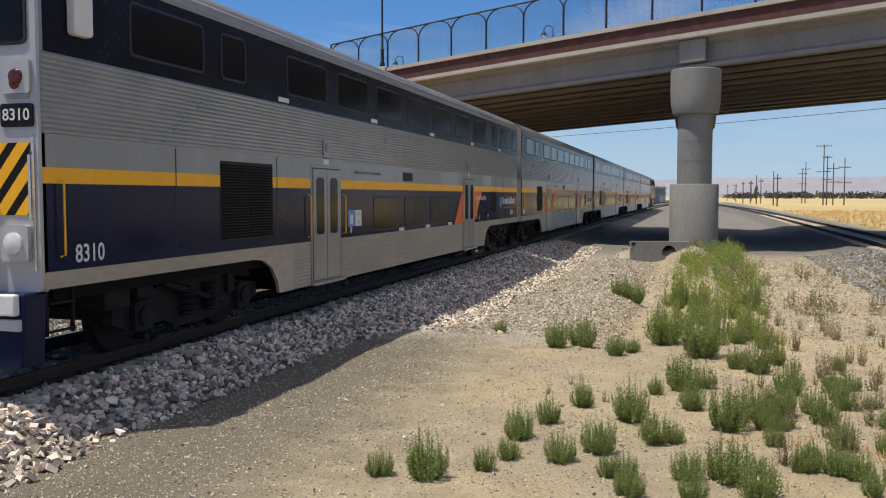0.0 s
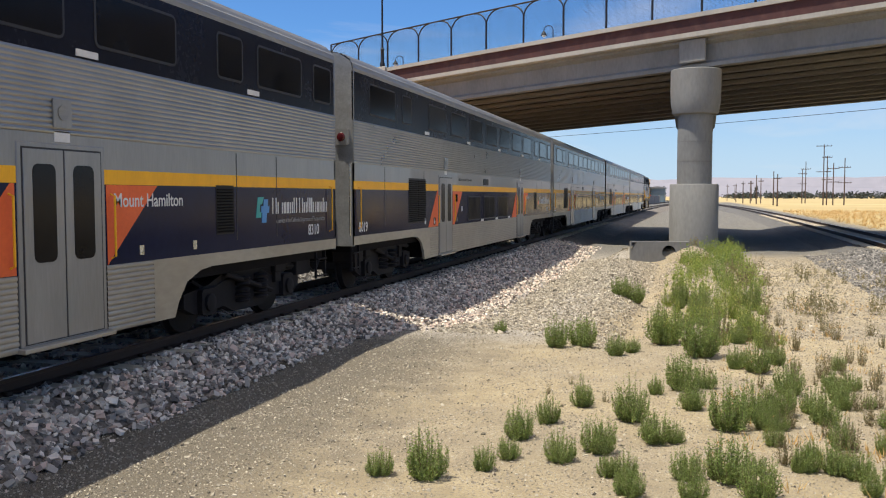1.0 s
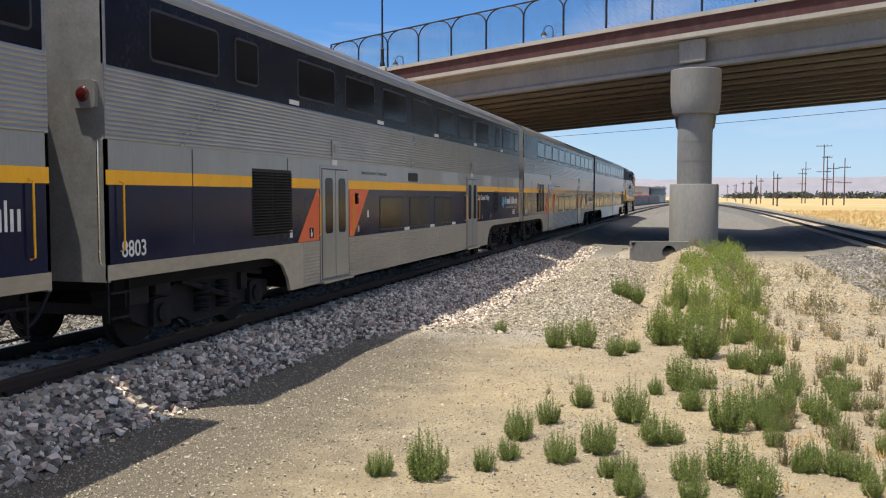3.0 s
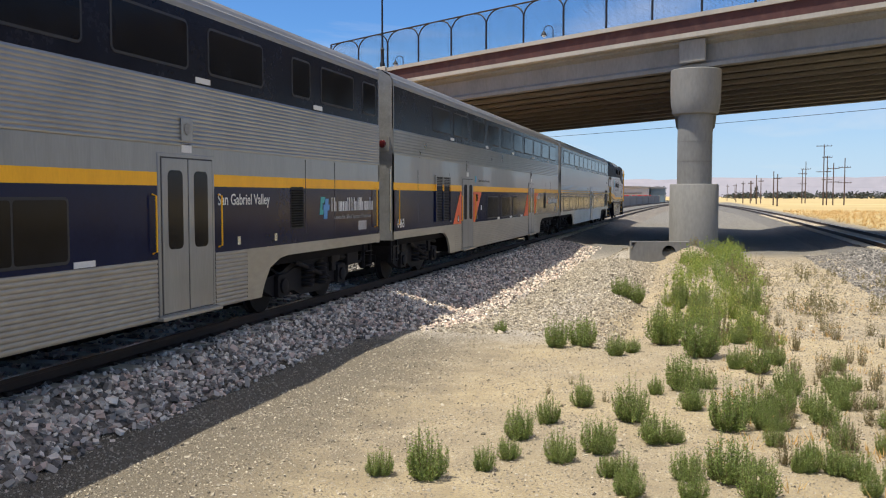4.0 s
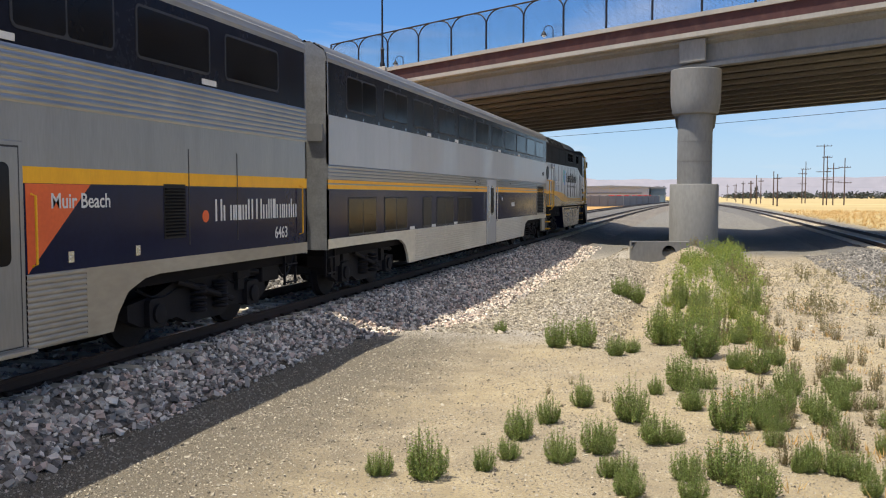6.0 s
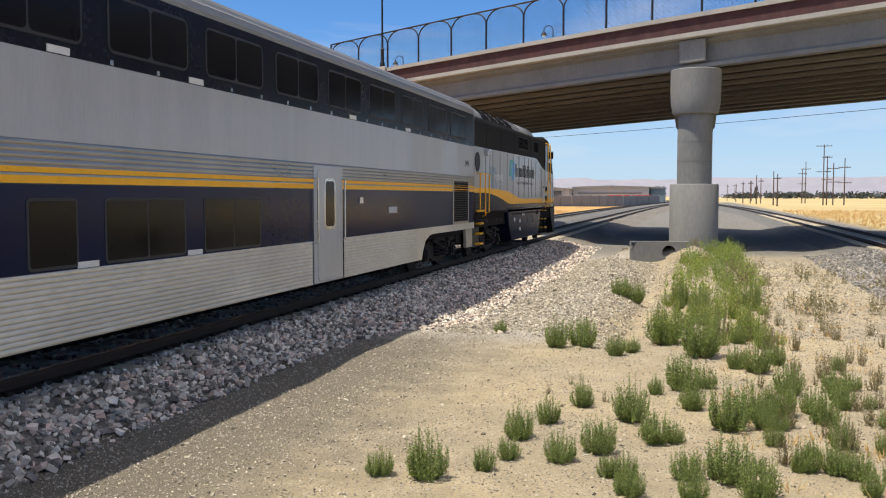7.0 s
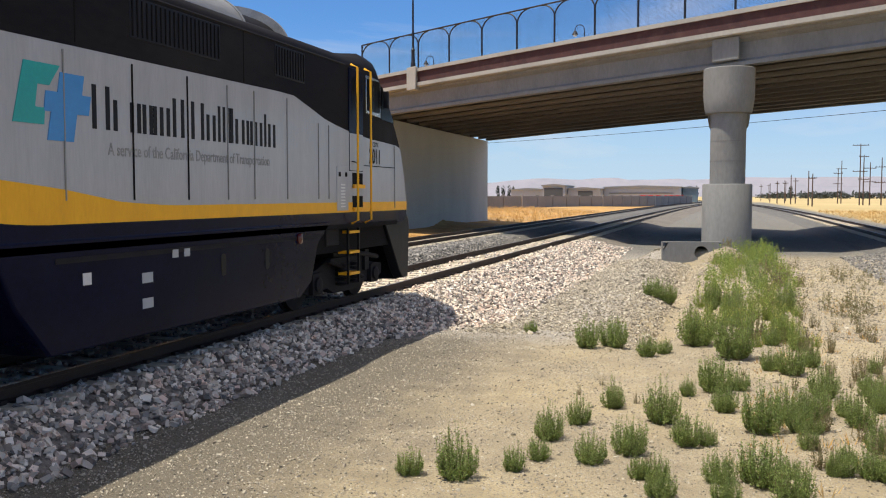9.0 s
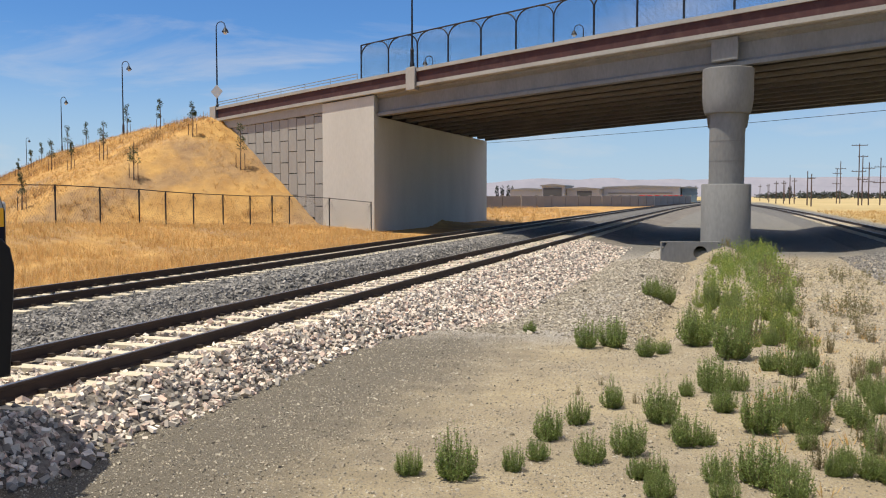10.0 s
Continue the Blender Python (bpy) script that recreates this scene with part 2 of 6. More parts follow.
M_REDP = mat("red_vehicle_paint", (0.50, 0.045, 0.04), None, 0.4, 0, 1, 5)
M_FARTREE = mat("far_trees", (0.055, 0.065, 0.055), (0.035, 0.042, 0.038), 0.9, 0, 0.2, 1.5)


def ground_material():
    """Pale sandy soil with gravel by the tracks, passing into straw-coloured field on both sides."""
    m = bpy.data.materials.new("ground_soil")
    m.use_nodes = True
    n, l = m.node_tree.nodes, m.node_tree.links
    b = n["Principled BSDF"]
    geo = n.new("ShaderNodeNewGeometry")
    sep = n.new("ShaderNodeSeparateXYZ")
    l.new(geo.outputs["Position"], sep.inputs[0])

    def noise_node(scale, detail=6, rough=0.6):
        t = n.new("ShaderNodeTexNoise")
        t.inputs["Scale"].default_value, t.inputs["Detail"].default_value, t.inputs["Roughness"].default_value = scale, detail, rough
        l.new(geo.outputs["Position"], t.inputs["Vector"])
        return t.outputs["Fac"]

    def ramp(fac, lo, hi, c1, c2):
        r = n.new("ShaderNodeValToRGB")
        r.color_ramp.elements[0].position, r.color_ramp.elements[1].position = lo, hi
        r.color_ramp.elements[0].color, r.color_ramp.elements[1].color = (*c1, 1), (*c2, 1)
        l.new(fac, r.inputs["Fac"])
        return r.outputs["Color"]

    def mixed(fac, a, c):
        x = n.new("ShaderNodeMix")
        x.data_type = "RGBA"
        l.new(fac, x.inputs["Factor"])
        l.new(a, x.inputs["A"])
        l.new(c, x.inputs["B"])
        return x.outputs["Result"]

    def step(value, lo, hi):
        r = n.new("ShaderNodeMapRange")
        r.interpolation_type = "SMOOTHSTEP"
        r.inputs["From Min"].default_value, r.inputs["From Max"].default_value = lo, hi
        l.new(value, r.inputs["Value"])
        return r.outputs["Result"]

    def plus(a, c, k):
        x = n.new("ShaderNodeMath")
        x.operation = "MULTIPLY_ADD"
        x.inputs[1].default_value = k
        l.new(c, x.inputs[0])
        l.new(a, x.inputs[2])
        return x.outputs[0]

    broad, mid, grain, fine = noise_node(0.35), noise_node(2.2), noise_node(34, 5, 0.7), noise_node(95, 3, 0.6)
    soil = mixed(step(broad, 0.40, 0.62), ramp(mid, 0.3, 0.7, (0.31, 0.25, 0.165), (0.42, 0.34, 0.22)),
                 ramp(mid, 0.3, 0.7, (0.40, 0.315, 0.185), (0.50, 0.40, 0.24)))
    gravel = ramp(fine, 0.36, 0.64, (0.045, 0.039, 0.030), (0.31, 0.265, 0.20))
    wob_x = plus(sep.outputs["X"], mid, 1.6)
    near = step(wob_x, -1.5, -3.9)            # gravelly strip beside the ballast
    speck = mixed(step(fine, 0.56, 0.66), mixed(step(grain, 0.52, 0.36), soil, ramp(fine, 0.3, 0.7, (0.17, 0.14, 0.10), (0.34, 0.28, 0.20))), ramp(mid, 0.3, 0.7, (0.36, 0.31, 0.25), (0.66, 0.60, 0.50)))
    base = mixed(near, speck, mixed(step(mid, 0.66, 0.46), gravel, ramp(fine, 0.3, 0.7, (0.075, 0.064, 0.048), (0.27, 0.23, 0.17))))
    # pale gravel shoulder beside the ditch, and the grey gravel yard under and beyond the bridge,
    # darkened to put in some of the bridge's shade
    shoulder = ramp(fine, 0.36, 0.64, (0.16, 0.14, 0.115), (0.58, 0.52, 0.44))
    both = n.new("ShaderNodeMath")
    both.operation = "MULTIPLY"
    l.new(step(plus(sep.outputs["Y"], mid, 3.0), 15.5, 18.0), both.inputs[0])
    l.new(step(wob_x, -0.9, -1.9), both.inputs[1])
    base = mixed(both.outputs[0], base, shoulder)
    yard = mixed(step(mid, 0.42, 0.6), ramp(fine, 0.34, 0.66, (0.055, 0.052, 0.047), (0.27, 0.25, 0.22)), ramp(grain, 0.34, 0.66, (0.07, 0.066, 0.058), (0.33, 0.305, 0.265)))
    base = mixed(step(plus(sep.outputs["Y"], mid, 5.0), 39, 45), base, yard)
    straw = mixed(step(noise_node(0.16), 0.46, 0.62), ramp(noise_node(0.9), 0.3, 0.7, (0.40, 0.21, 0.06), (0.62, 0.37, 0.12)), ramp(noise_node(1.4), 0.3, 0.7, (0.26, 0.155, 0.08), (0.46, 0.29, 0.13)))
    field = ramp(noise_node(0.02), 0.35, 0.65, (0.40, 0.30, 0.13), (0.56, 0.43, 0.21))
    base = mixed(step(sep.outputs["X"], -15.6, -17.2), base, straw)
    base = mixed(step(plus(sep.outputs["X"], mid, 2.0), 12.5, 15.5), base, field)
    base = mixed(step(sep.outputs["Y"], 300, 420), base, field)
    l.new(base, b.inputs["Base Color"])
    b.inputs["Roughness"].default_value = 0.95
    bp = n.new("ShaderNodeBump")
    bp.inputs["Strength"].default_value, bp.inputs["Distance"].default_value = 0.9, 0.03
    l.new(plus(plus(grain, mid, 0.8), fine, 0.5), bp.inputs["Height"])
    l.new(bp.outputs["Normal"], b.inputs["Normal"])
    return m


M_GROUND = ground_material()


# ---- mesh building
class Shape:
    """Collects the faces of one mesh."""

    def __init__(self):
        self.v, self.f = [], []

    def add(self, verts, faces):
        o = len(self.v)
        self.v += [tuple(p) for p in verts]
        self.f += [tuple(i + o for i in q) for q in faces]
        return self

    def box(self, x0, x1, y0, y1, z0, z1):
        return self.add([(x, y, z) for x in (x0, x1) for y in (y0, y1) for z in (z0, z1)],
                        [(0, 1, 3, 2), (4, 6, 7, 5), (0, 4, 5, 1), (2, 3, 7, 6), (0, 2, 6, 4), (1, 5, 7, 3)])

    def prism(self, outline, a, b, axis):
        """A closed outline (counter-clockwise pairs) pushed along an axis: x takes (y, z), y takes (x, z), z takes (x, y)."""
        put = {"x": lambda p, k: (k, p[0], p[1]), "y": lambda p, k: (p[0], k, p[1]), "z": lambda p, k: (p[0], p[1], k)}[axis]
        n = len(outline)
        turn = -1 if axis == "y" else 1
        lo, hi = tuple(range(n)), tuple(range(n, 2 * n))
        sides = [(i, (i + 1) % n, n + (i + 1) % n, n + i) for i in range(n)]
        faces = [lo[::-1], hi] + sides
        if turn < 0:
            faces = [q[::-1] for q in faces]
        return self.add([put(p, a) for p in outline] + [put(p, b) for p in outline], faces)

    def sheet(self, line, a, b, axis="y"):
        """An open line of (x, z) pushed along y."""
        n = len(line)
        return self.add([(x, a, z) for x, z in line] + [(x, b, z) for x, z in line],
                        [(i, i + 1, n + i + 1, n + i) for i in range(n - 1)])

    def tube(self, points, r, n=8, taper=None):
        pts = [Vector(p) for p in points]
        rings = []
        for i, p in enumerate(pts):
            d = (pts[min(i + 1, len(pts) - 1)] - pts[max(i - 1, 0)]).normalized()
            side = d.cross(Vector((0, 0, 1)) if abs(d.z) < 0.9 else Vector((0, 1, 0))).normalized()
            up = side.cross(d)
            k = r if taper is None else r + (taper - r) * i / (len(pts) - 1)
            rings.append([p + (side * math.cos(t) + up * math.sin(t)) * k for t in (2 * math.pi * j / n for j in range(n))])
        faces = [(i * n + j, i * n + (j + 1) % n, (i + 1) * n + (j + 1) % n, (i + 1) * n + j) for i in range(len(pts) - 1) for j in range(n)]
        faces += [tuple(range(n))[::-1], tuple(range((len(pts) - 1) * n, len(pts) * n))]
        return self.add([p for q in rings for p in q], faces)

    def lathe(self, profile, n=32, centre=(0, 0, 0), axis="z"):
        """(radius, height) pairs turned round an axis."""
        cx, cy, cz = centre
        put = {"z": lambda r, h, t: (cx + r * math.cos(t), cy + r * math.sin(t), cz + h),
               "x": lambda r, h, t: (cx + h, cy + r * math.cos(t), cz + r * math.sin(t)),
               "y": lambda r, h, t: (cx + r * math.sin(t), cy + h, cz + r * math.cos(t))}[axis]
        k = len(profile)
        verts = [put(r, h, 2 * math.pi * j / n) for r, h in profile for j in range(n)]
        faces = [(i * n + j, i * n + (j + 1) % n, (i + 1) * n + (j + 1) % n, (i + 1) * n + j) for i in range(k - 1) for j in range(n)]
        faces += [tuple(range(n))[::-1], tuple(range((k - 1) * n, k * n))]
        return self.add(verts, faces)

    def mesh(self, name, material, smooth=35):
        me = bpy.data.meshes.new(name)
        me.from_pydata(self.v, [], self.f)
        me.materials.append(material)
        me.update()
        if smooth:
            me.shade_smooth()
            me.set_sharp_from_angle(angle=radians(smooth))
        return me


def part(name, shape, material, parent=None, label="", bevel=0.0, smooth=35):
    me = shape.mesh(name, material, smooth) if isinstance(shape, Shape) else shape
    ob = new(name, me)
    if parent is not None:
        ob.parent = parent
    if label:
        ob["label"] = label
    if bevel:
        md = ob.modifiers.new("bevel", "BEVEL")
        md.width, md.segments, md.limit_method, md.angle_limit = bevel, 2, "ANGLE", radians(40)
    return ob


def rounded(a0, a1, b0, b1, r, k=4):
    """A rectangle's outline with rounded corners, counter-clockwise."""
    out = []
    for ca, cb, s in ((a1 - r, b0 + r, -90), (a1 - r, b1 - r, 0), (a0 + r, b1 - r, 90), (a0 + r, b0 + r, 180)):
        out += [(ca + r * math.cos(radians(s + 90 * i / k)), cb + r * math.sin(radians(s + 90 * i / k))) for i in range(k + 1)]
    return out


def lettering(text, size, y, z, x, material, parent, name="lettering", align="CENTER", face=(90, 0, 90), squeeze=1.0):
    """Raised letters in the built-in font, as a mesh, standing on the side of a vehicle."""
    cu = bpy.data.curves.new(name, "FONT")
    cu.body, cu.size, cu.align_x, cu.align_y, cu.extrude, cu.resolution_u = text, size, align, "CENTER", 0.001, 3
    cu.offset = 0.012 * size
    tmp = bpy.data.objects.new(name, cu)
    scene.collection.objects.link(tmp)
    me = bpy.data.meshes.new_from_object(tmp.evaluated_get(bpy.context.evaluated_depsgraph_get()))
    bpy.data.objects.remove(tmp)
    me.materials.clear()
    me.materials.append(material)
    me.transform(pose(0, 0, 0, *face) @ Matrix.Diagonal((squeeze, 1, 1, 1)))
    ob = part(name, me, material, parent)
    ob.location = (x, y, z)
    return ob


def empty(name, loc=(0, 0, 0)):
    ob = new(name)
    ob.location = loc
    ob.empty_display_size = 0.3
    return ob


# ---- the ground
BRIDGE = Vector((-21.17, 52.2, 0))          # corner of the abutment under the near edge of the deck
ALONG = Vector((0.911, -0.411, 0)).normalized()   # the bridge's line, towards the column
ROAD = [(-21.17, 52.2, 7.9), (-36.8, 59.3, 8.0), (-55, 71.8, 7.75), (-78, 90, 7.1), (-138, 149, 6.6), (-230, 240, 0.5)]


def smooth(v, lo, hi):
    t = min(1, max(0, (v - lo) / (hi - lo)))
    return t * t * (3 - 2 * t)


def toe(y):
    """Where the ballast of the main track meets the soil."""
    return -5.98 + 1.38 * smooth(y, 13.5, 18) + 0.18 * noise.noise((y * 0.7, 3, 0)) + 0.07 * noise.noise((y * 2.9, 7, 0))


def slope_run(y):
    """How wide the shoulder of the main track's ballast falls: steep near the road end, broad towards the bridge."""
    return 0.62 + 1.25 * smooth(y, 14, 18)


def ditch(y):
    return -1.30 + 0.12 * math.sin(y * 0.35)


def bank(x, y):
    """The earth slope that carries the road up to the bridge."""
    found = None
    p = Vector((x, y, 0))
    for (ax, ay, az), (bx, by, bz) in zip(ROAD, ROAD[1:]):
        a, b = Vector((ax, ay, 0)), Vector((bx, by, 0))
        d = b - a
        t = min(1, max(0, (p - a).dot(d) / d.length_squared))
        q = a + d * t
        off = (p - q)
        if found and off.length >= found[0]:
            continue
        ahead = d.x * off.y - d.y * off.x          # negative beyond the road's near edge
        dist = off.length
        crest = az + (bz - az) * t
        if ahead < 0:
            dist = max(0, dist - 12)
        s = (q - BRIDGE).dot(ALONG)
        crest = min(crest, (-s - 5.3) * 0.70)
        found = (off.length, crest - max(0, dist - 0.4) * 0.50)
    return found[1]


def ground_z(x, y):
    z = -0.55
    z += 0.05 * noise.noise((x * 0.35, y * 0.35, 0)) + 0.025 * noise.noise((x * 1.3, y * 1.3, 4))
    if -5 < x < 3 and 13 < y < 40:
        w = smooth(y, 14, 19) * (1 - 0.5 * smooth(y, 32, 36.5)) * (1 - smooth(y, 37.2, 38.5))
        z -= 0.50 * w * math.exp(-((x - ditch(y)) / 0.52) ** 2)
        z += 0.20 * smooth(y, 17, 24) * math.exp(-((x + 3.0) / 0.9) ** 2) * (1 - smooth(y, 36, 40))
    z -= 0.20 * smooth(y, 15, 20) * (1 - smooth(y, 37, 42)) * smooth(-x, 1.2, 2.4)
    # a low heap of earth behind the culvert head
    z += 0.50 * smooth(y, 37.3, 37.6) * (1 - smooth(y, 37.9, 39.6)) * (1 - smooth(abs(x + 1.3), 1.2, 2.4))
    if x < -16:
        z = -0.45 + 0.55 * smooth(-x, 17, 28) + 0.10 * noise.noise((x * 0.2, y * 0.2, 2))
        z += 0.5 * smooth(-x, 23, 28.5) * (1 - smooth(y, 34, 50))
        h = bank(x, y)
        if h > z:
            z = h + 0.16 * noise.noise((x * 0.30, y * 0.30, 5)) * min(1, h - z)
    if x < -3.8 and x > -16.5:
        k = smooth(-x, 3.8, 5.0)
        z = z * (1 - k) + min(z, -0.52) * k
    if x > 4.6:
        k = smooth(x, 4.6, 5.6)
        z = z * (1 - k) + (-0.42) * k
    if y > 250 or abs(x) > 250:
        z = min(z, -0.3)
    return z


def axis_steps(stops):
    out = [stops[0][0]]
    for (a, step), (b, _) in zip(stops, stops[1:]):
        n = max(1, round((b - a) / step))
        out += [a + (b - a) * i / n for i in range(1, n + 1)]
    return out


def build_ground():
    xs = axis_steps([(-3500, 500), (-500, 60), (-240, 8), (-100, 2.5), (-60, 1.1), (-16.5, 0.8), (-6.4, 0.13), (4.5, 0.3), (15, 2), (40, 15), (160, 80), (500, 500), (3500, 0)])
    ys = axis_steps([(-300, 60), (-60, 8), (-12, 1.5), (3, 0.16), (18, 0.28), (42, 1.0), (75, 2.0), (110, 5), (250, 30), (600, 200), (4500, 0)])
    s = Shape()
    nx = len(xs)
    s.v = [(x, y, ground_z(x, y)) for y in ys for x in xs]
    s.f = [(j * nx + i, j * nx + i + 1, (j + 1) * nx + i + 1, (j + 1) * nx + i) for j in range(len(ys) - 1) for i in range(nx - 1)]
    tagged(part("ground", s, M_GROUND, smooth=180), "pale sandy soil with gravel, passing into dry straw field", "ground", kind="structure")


build_ground()


# ---- tracks
def bend(x0, y):
    """Tracks run straight past the camera and swing slightly far off."""
    if x0 > 0:
        return x0 - 2.2e-4 * max(0, y - 95) ** 2
    return x0 + 1.4e-4 * max(0, y - 110) ** 2


def bed(name, lo, hi, top, material, label, ys):
    """A bed of ballast: level between the slopes, rough on top."""
    s = Shape()
    rows = []
    for y in ys:
        shift = bend(top[0], y) - top[0]
        l0, h0 = lo(y), hi(y)
        line = []
        n = 46
        for i in range(n + 1):
            x = l0 + (h0 - l0) * i / n
            z = top[1]
            run = top[2](y)
            drop_l, drop_h = (x - l0) / run, (h0 - x) / run
            k = min(1, max(0, min(drop_l, drop_h)))
            floor_z = min(ground_z(x, y), top[1] - 0.1) - 0.06
            z = floor_z + (top[1] - floor_z) * k
            z += 0.030 * noise.noise((x * 6, y * 6, 1)) + 0.03 * noise.noise((x * 1.5, y * 1.5, 8))
            line.append((x + shift, y, z))
        rows.append(line)
    n = len(rows[0])
    s.v = [p for r in rows for p in r]
    s.f = [(j * n + i, j * n + i + 1, (j + 1) * n + i + 1, (j + 1) * n + i) for j in range(len(rows) - 1) for i in range(n - 1)]
    return tagged(part(name, s, material, smooth=180), label, "ballast", kind="structure")


far_ys = axis_steps([(-40, 3), (2, 0.3), (45, 1.5), (110, 6), (420, 0)])
bed("ballast_bed_main", lambda y: -10.9, toe, (-8.0, -0.222, slope_run), M_BALLAST, "pinkish white crushed stone ballast under the main track", far_ys)
bed("ballast_bed_siding", lambda y: -16.4, lambda y: -10.2, (-13.8, -0.235, lambda y: 1.0), M_BALLASTG, "grey crushed stone ballast under the second track", far_ys)
bed("ballast_bed_east", lambda y: 5.3, lambda y: 11.6, (8.4, -0.225, lambda y: 1.1), M_BALLASTG, "grey crushed stone ballast under the far side track", far_ys)


def rail_mesh(x0, side):
    """Foot, web and head of one rail along the track's line."""
    prof = [(-0.075, -0.17), (0.075, -0.17), (0.075, -0.158), (0.012, -0.14), (0.012, -0.045), (0.036, -0.035), (0.036, -0.006), (0.030, 0.0), (-0.030, 0.0), (-0.036, -0.006), (-0.036, -0.035), (-0.012, -0.045), (-0.012, -0.14), (-0.075, -0.158)]
    ys = axis_steps([(-40, 40), (90, 12), (420, 0)])
    s = Shape()
    n = len(prof)
    for y in ys:
        s.v += [(bend(x0, y) - x0 + x0 + side * 0.7535 + a, y, b) for a, b in prof]
    s.f = [(j * n + i, j * n + (i + 1) % n, (j + 1) * n + (i + 1) % n, (j + 1) * n + i) for j in range(len(ys) - 1) for i in range(n)]
    s.f = [q[::-1] for q in s.f]
    return s


def tie_mesh():
    s = Shape()
    s.prism([(-0.13, -0.22), (0.13, -0.22), (0.115, 0), (-0.115, 0)], -1.28, 1.28, "x")
    me = s.mesh("tie", M_TIE, 0)
    return me


def clip_mesh():
    s = Shape()
    for side in (-1, 1):
        for q in (-1, 1):
            c = side * 0.7535 + q * 0.095
            s.prism(rounded(c - 0.04, c + 0.04, -0.045, 0.045, 0.015, 2), 0.004, 0.05, "z")
    return s.mesh("rail_clip", M_CLIP, 0)


TIE, CLIP = tie_mesh(), clip_mesh()
TIE_ROWS = []


def build_track(name, x0, label, y0, y1, step, drop=0.0):
    track = tagged(empty(name), label, "railway track", kind="structure")
    for side in (-1, 1):
        part("rail", rail_mesh(x0, side), M_RAIL, track, "rust-brown steel rail")
        top = Shape()
        ys = axis_steps([(-40, 40), (90, 12), (420, 0)])
        for y in ys:
            c = bend(x0, y) + side * 0.7535
            top.v += [(c - 0.026, y, 0.002), (c + 0.026, y, 0.002)]
        top.f = [(2 * j, 2 * j + 1, 2 * j + 3, 2 * j + 2) for j in range(len(ys) - 1)]
        part("rail_head", top, M_RAILTOP, track, "rail head polished by wheels", smooth=0)
    TIE_ROWS.append((track, x0, y0, y1, step))
    return track


build_track("track_main", -8.0, "main railway track with rusty rails on concrete ties", 2.4, 75, 0.61)
build_track("track_siding", -13.8, "second railway track with rusty rails on concrete ties", 8, 75, 0.61)
build_track("track_east", 8.4, "far side railway track curving off beside the field", 30, 110, 0.61)


# ---- the road bridge
def on_bridge(s, w, z):
    """s metres along the bridge from the abutment, w metres along the tracks from the near edge."""
    return (BRIDGE.x + ALONG.x * s, BRIDGE.y + ALONG.y * s + w, z)


def rise(s):
    """The deck climbs gently towards its middle."""
    return 0.042 * s - 0.00022 * s * s if s > -20 else 0.042 * s


WIDE = 27.0
END = 75.0


def long_box(s, a, b, w0, w1, z0, z1, steps=12):
    """A beam between a and b along the deck that follows its rise."""
    rings = []
    for i in range(steps + 1):
        t = a + (b - a) * i / steps
        h = rise(t)
        rings += [on_bridge(t, w0, z0 + h), on_bridge(t, w1, z0 + h), on_bridge(t, w1, z1 + h), on_bridge(t, w0, z1 + h)]
    f = [(i * 4 + j, i * 4 + (j + 1) % 4, (i + 1) * 4 + (j + 1) % 4, (i + 1) * 4 + j) for i in range(steps) for j in range(4)]
    f += [(3, 2, 1, 0), (steps * 4, steps * 4 + 1, steps * 4 + 2, steps * 4 + 3)]
    s.add(rings, f)
    return s


def girder_shape(w):
    s = Shape()
    rings = []
    prof = [(-0.33, 0), (0.33, 0), (0.33, 0.17), (0.10, 0.30), (0.10, 1.05), (0.42, 1.18), (0.42, 1.32), (-0.42, 1.32), (-0.42, 1.18), (-0.10, 1.05), (-0.10, 0.30), (-0.33, 0.17)]
    n, steps = len(prof), 10
    for i in range(steps + 1):
        t = 0.15 + (END - 0.15) * i / steps
        rings += [on_bridge(t, w + a, 7.0 + rise(t) + b) for a, b in prof]
    s.add(rings, [(i * n + j, i * n + (j + 1) % n, (i + 1) * n + (j + 1) % n, (i + 1) * n + j) for i in range(steps) for j in range(n)] + [tuple(range(n))[::-1], tuple(range(steps * n, steps * n + n))])
    return s


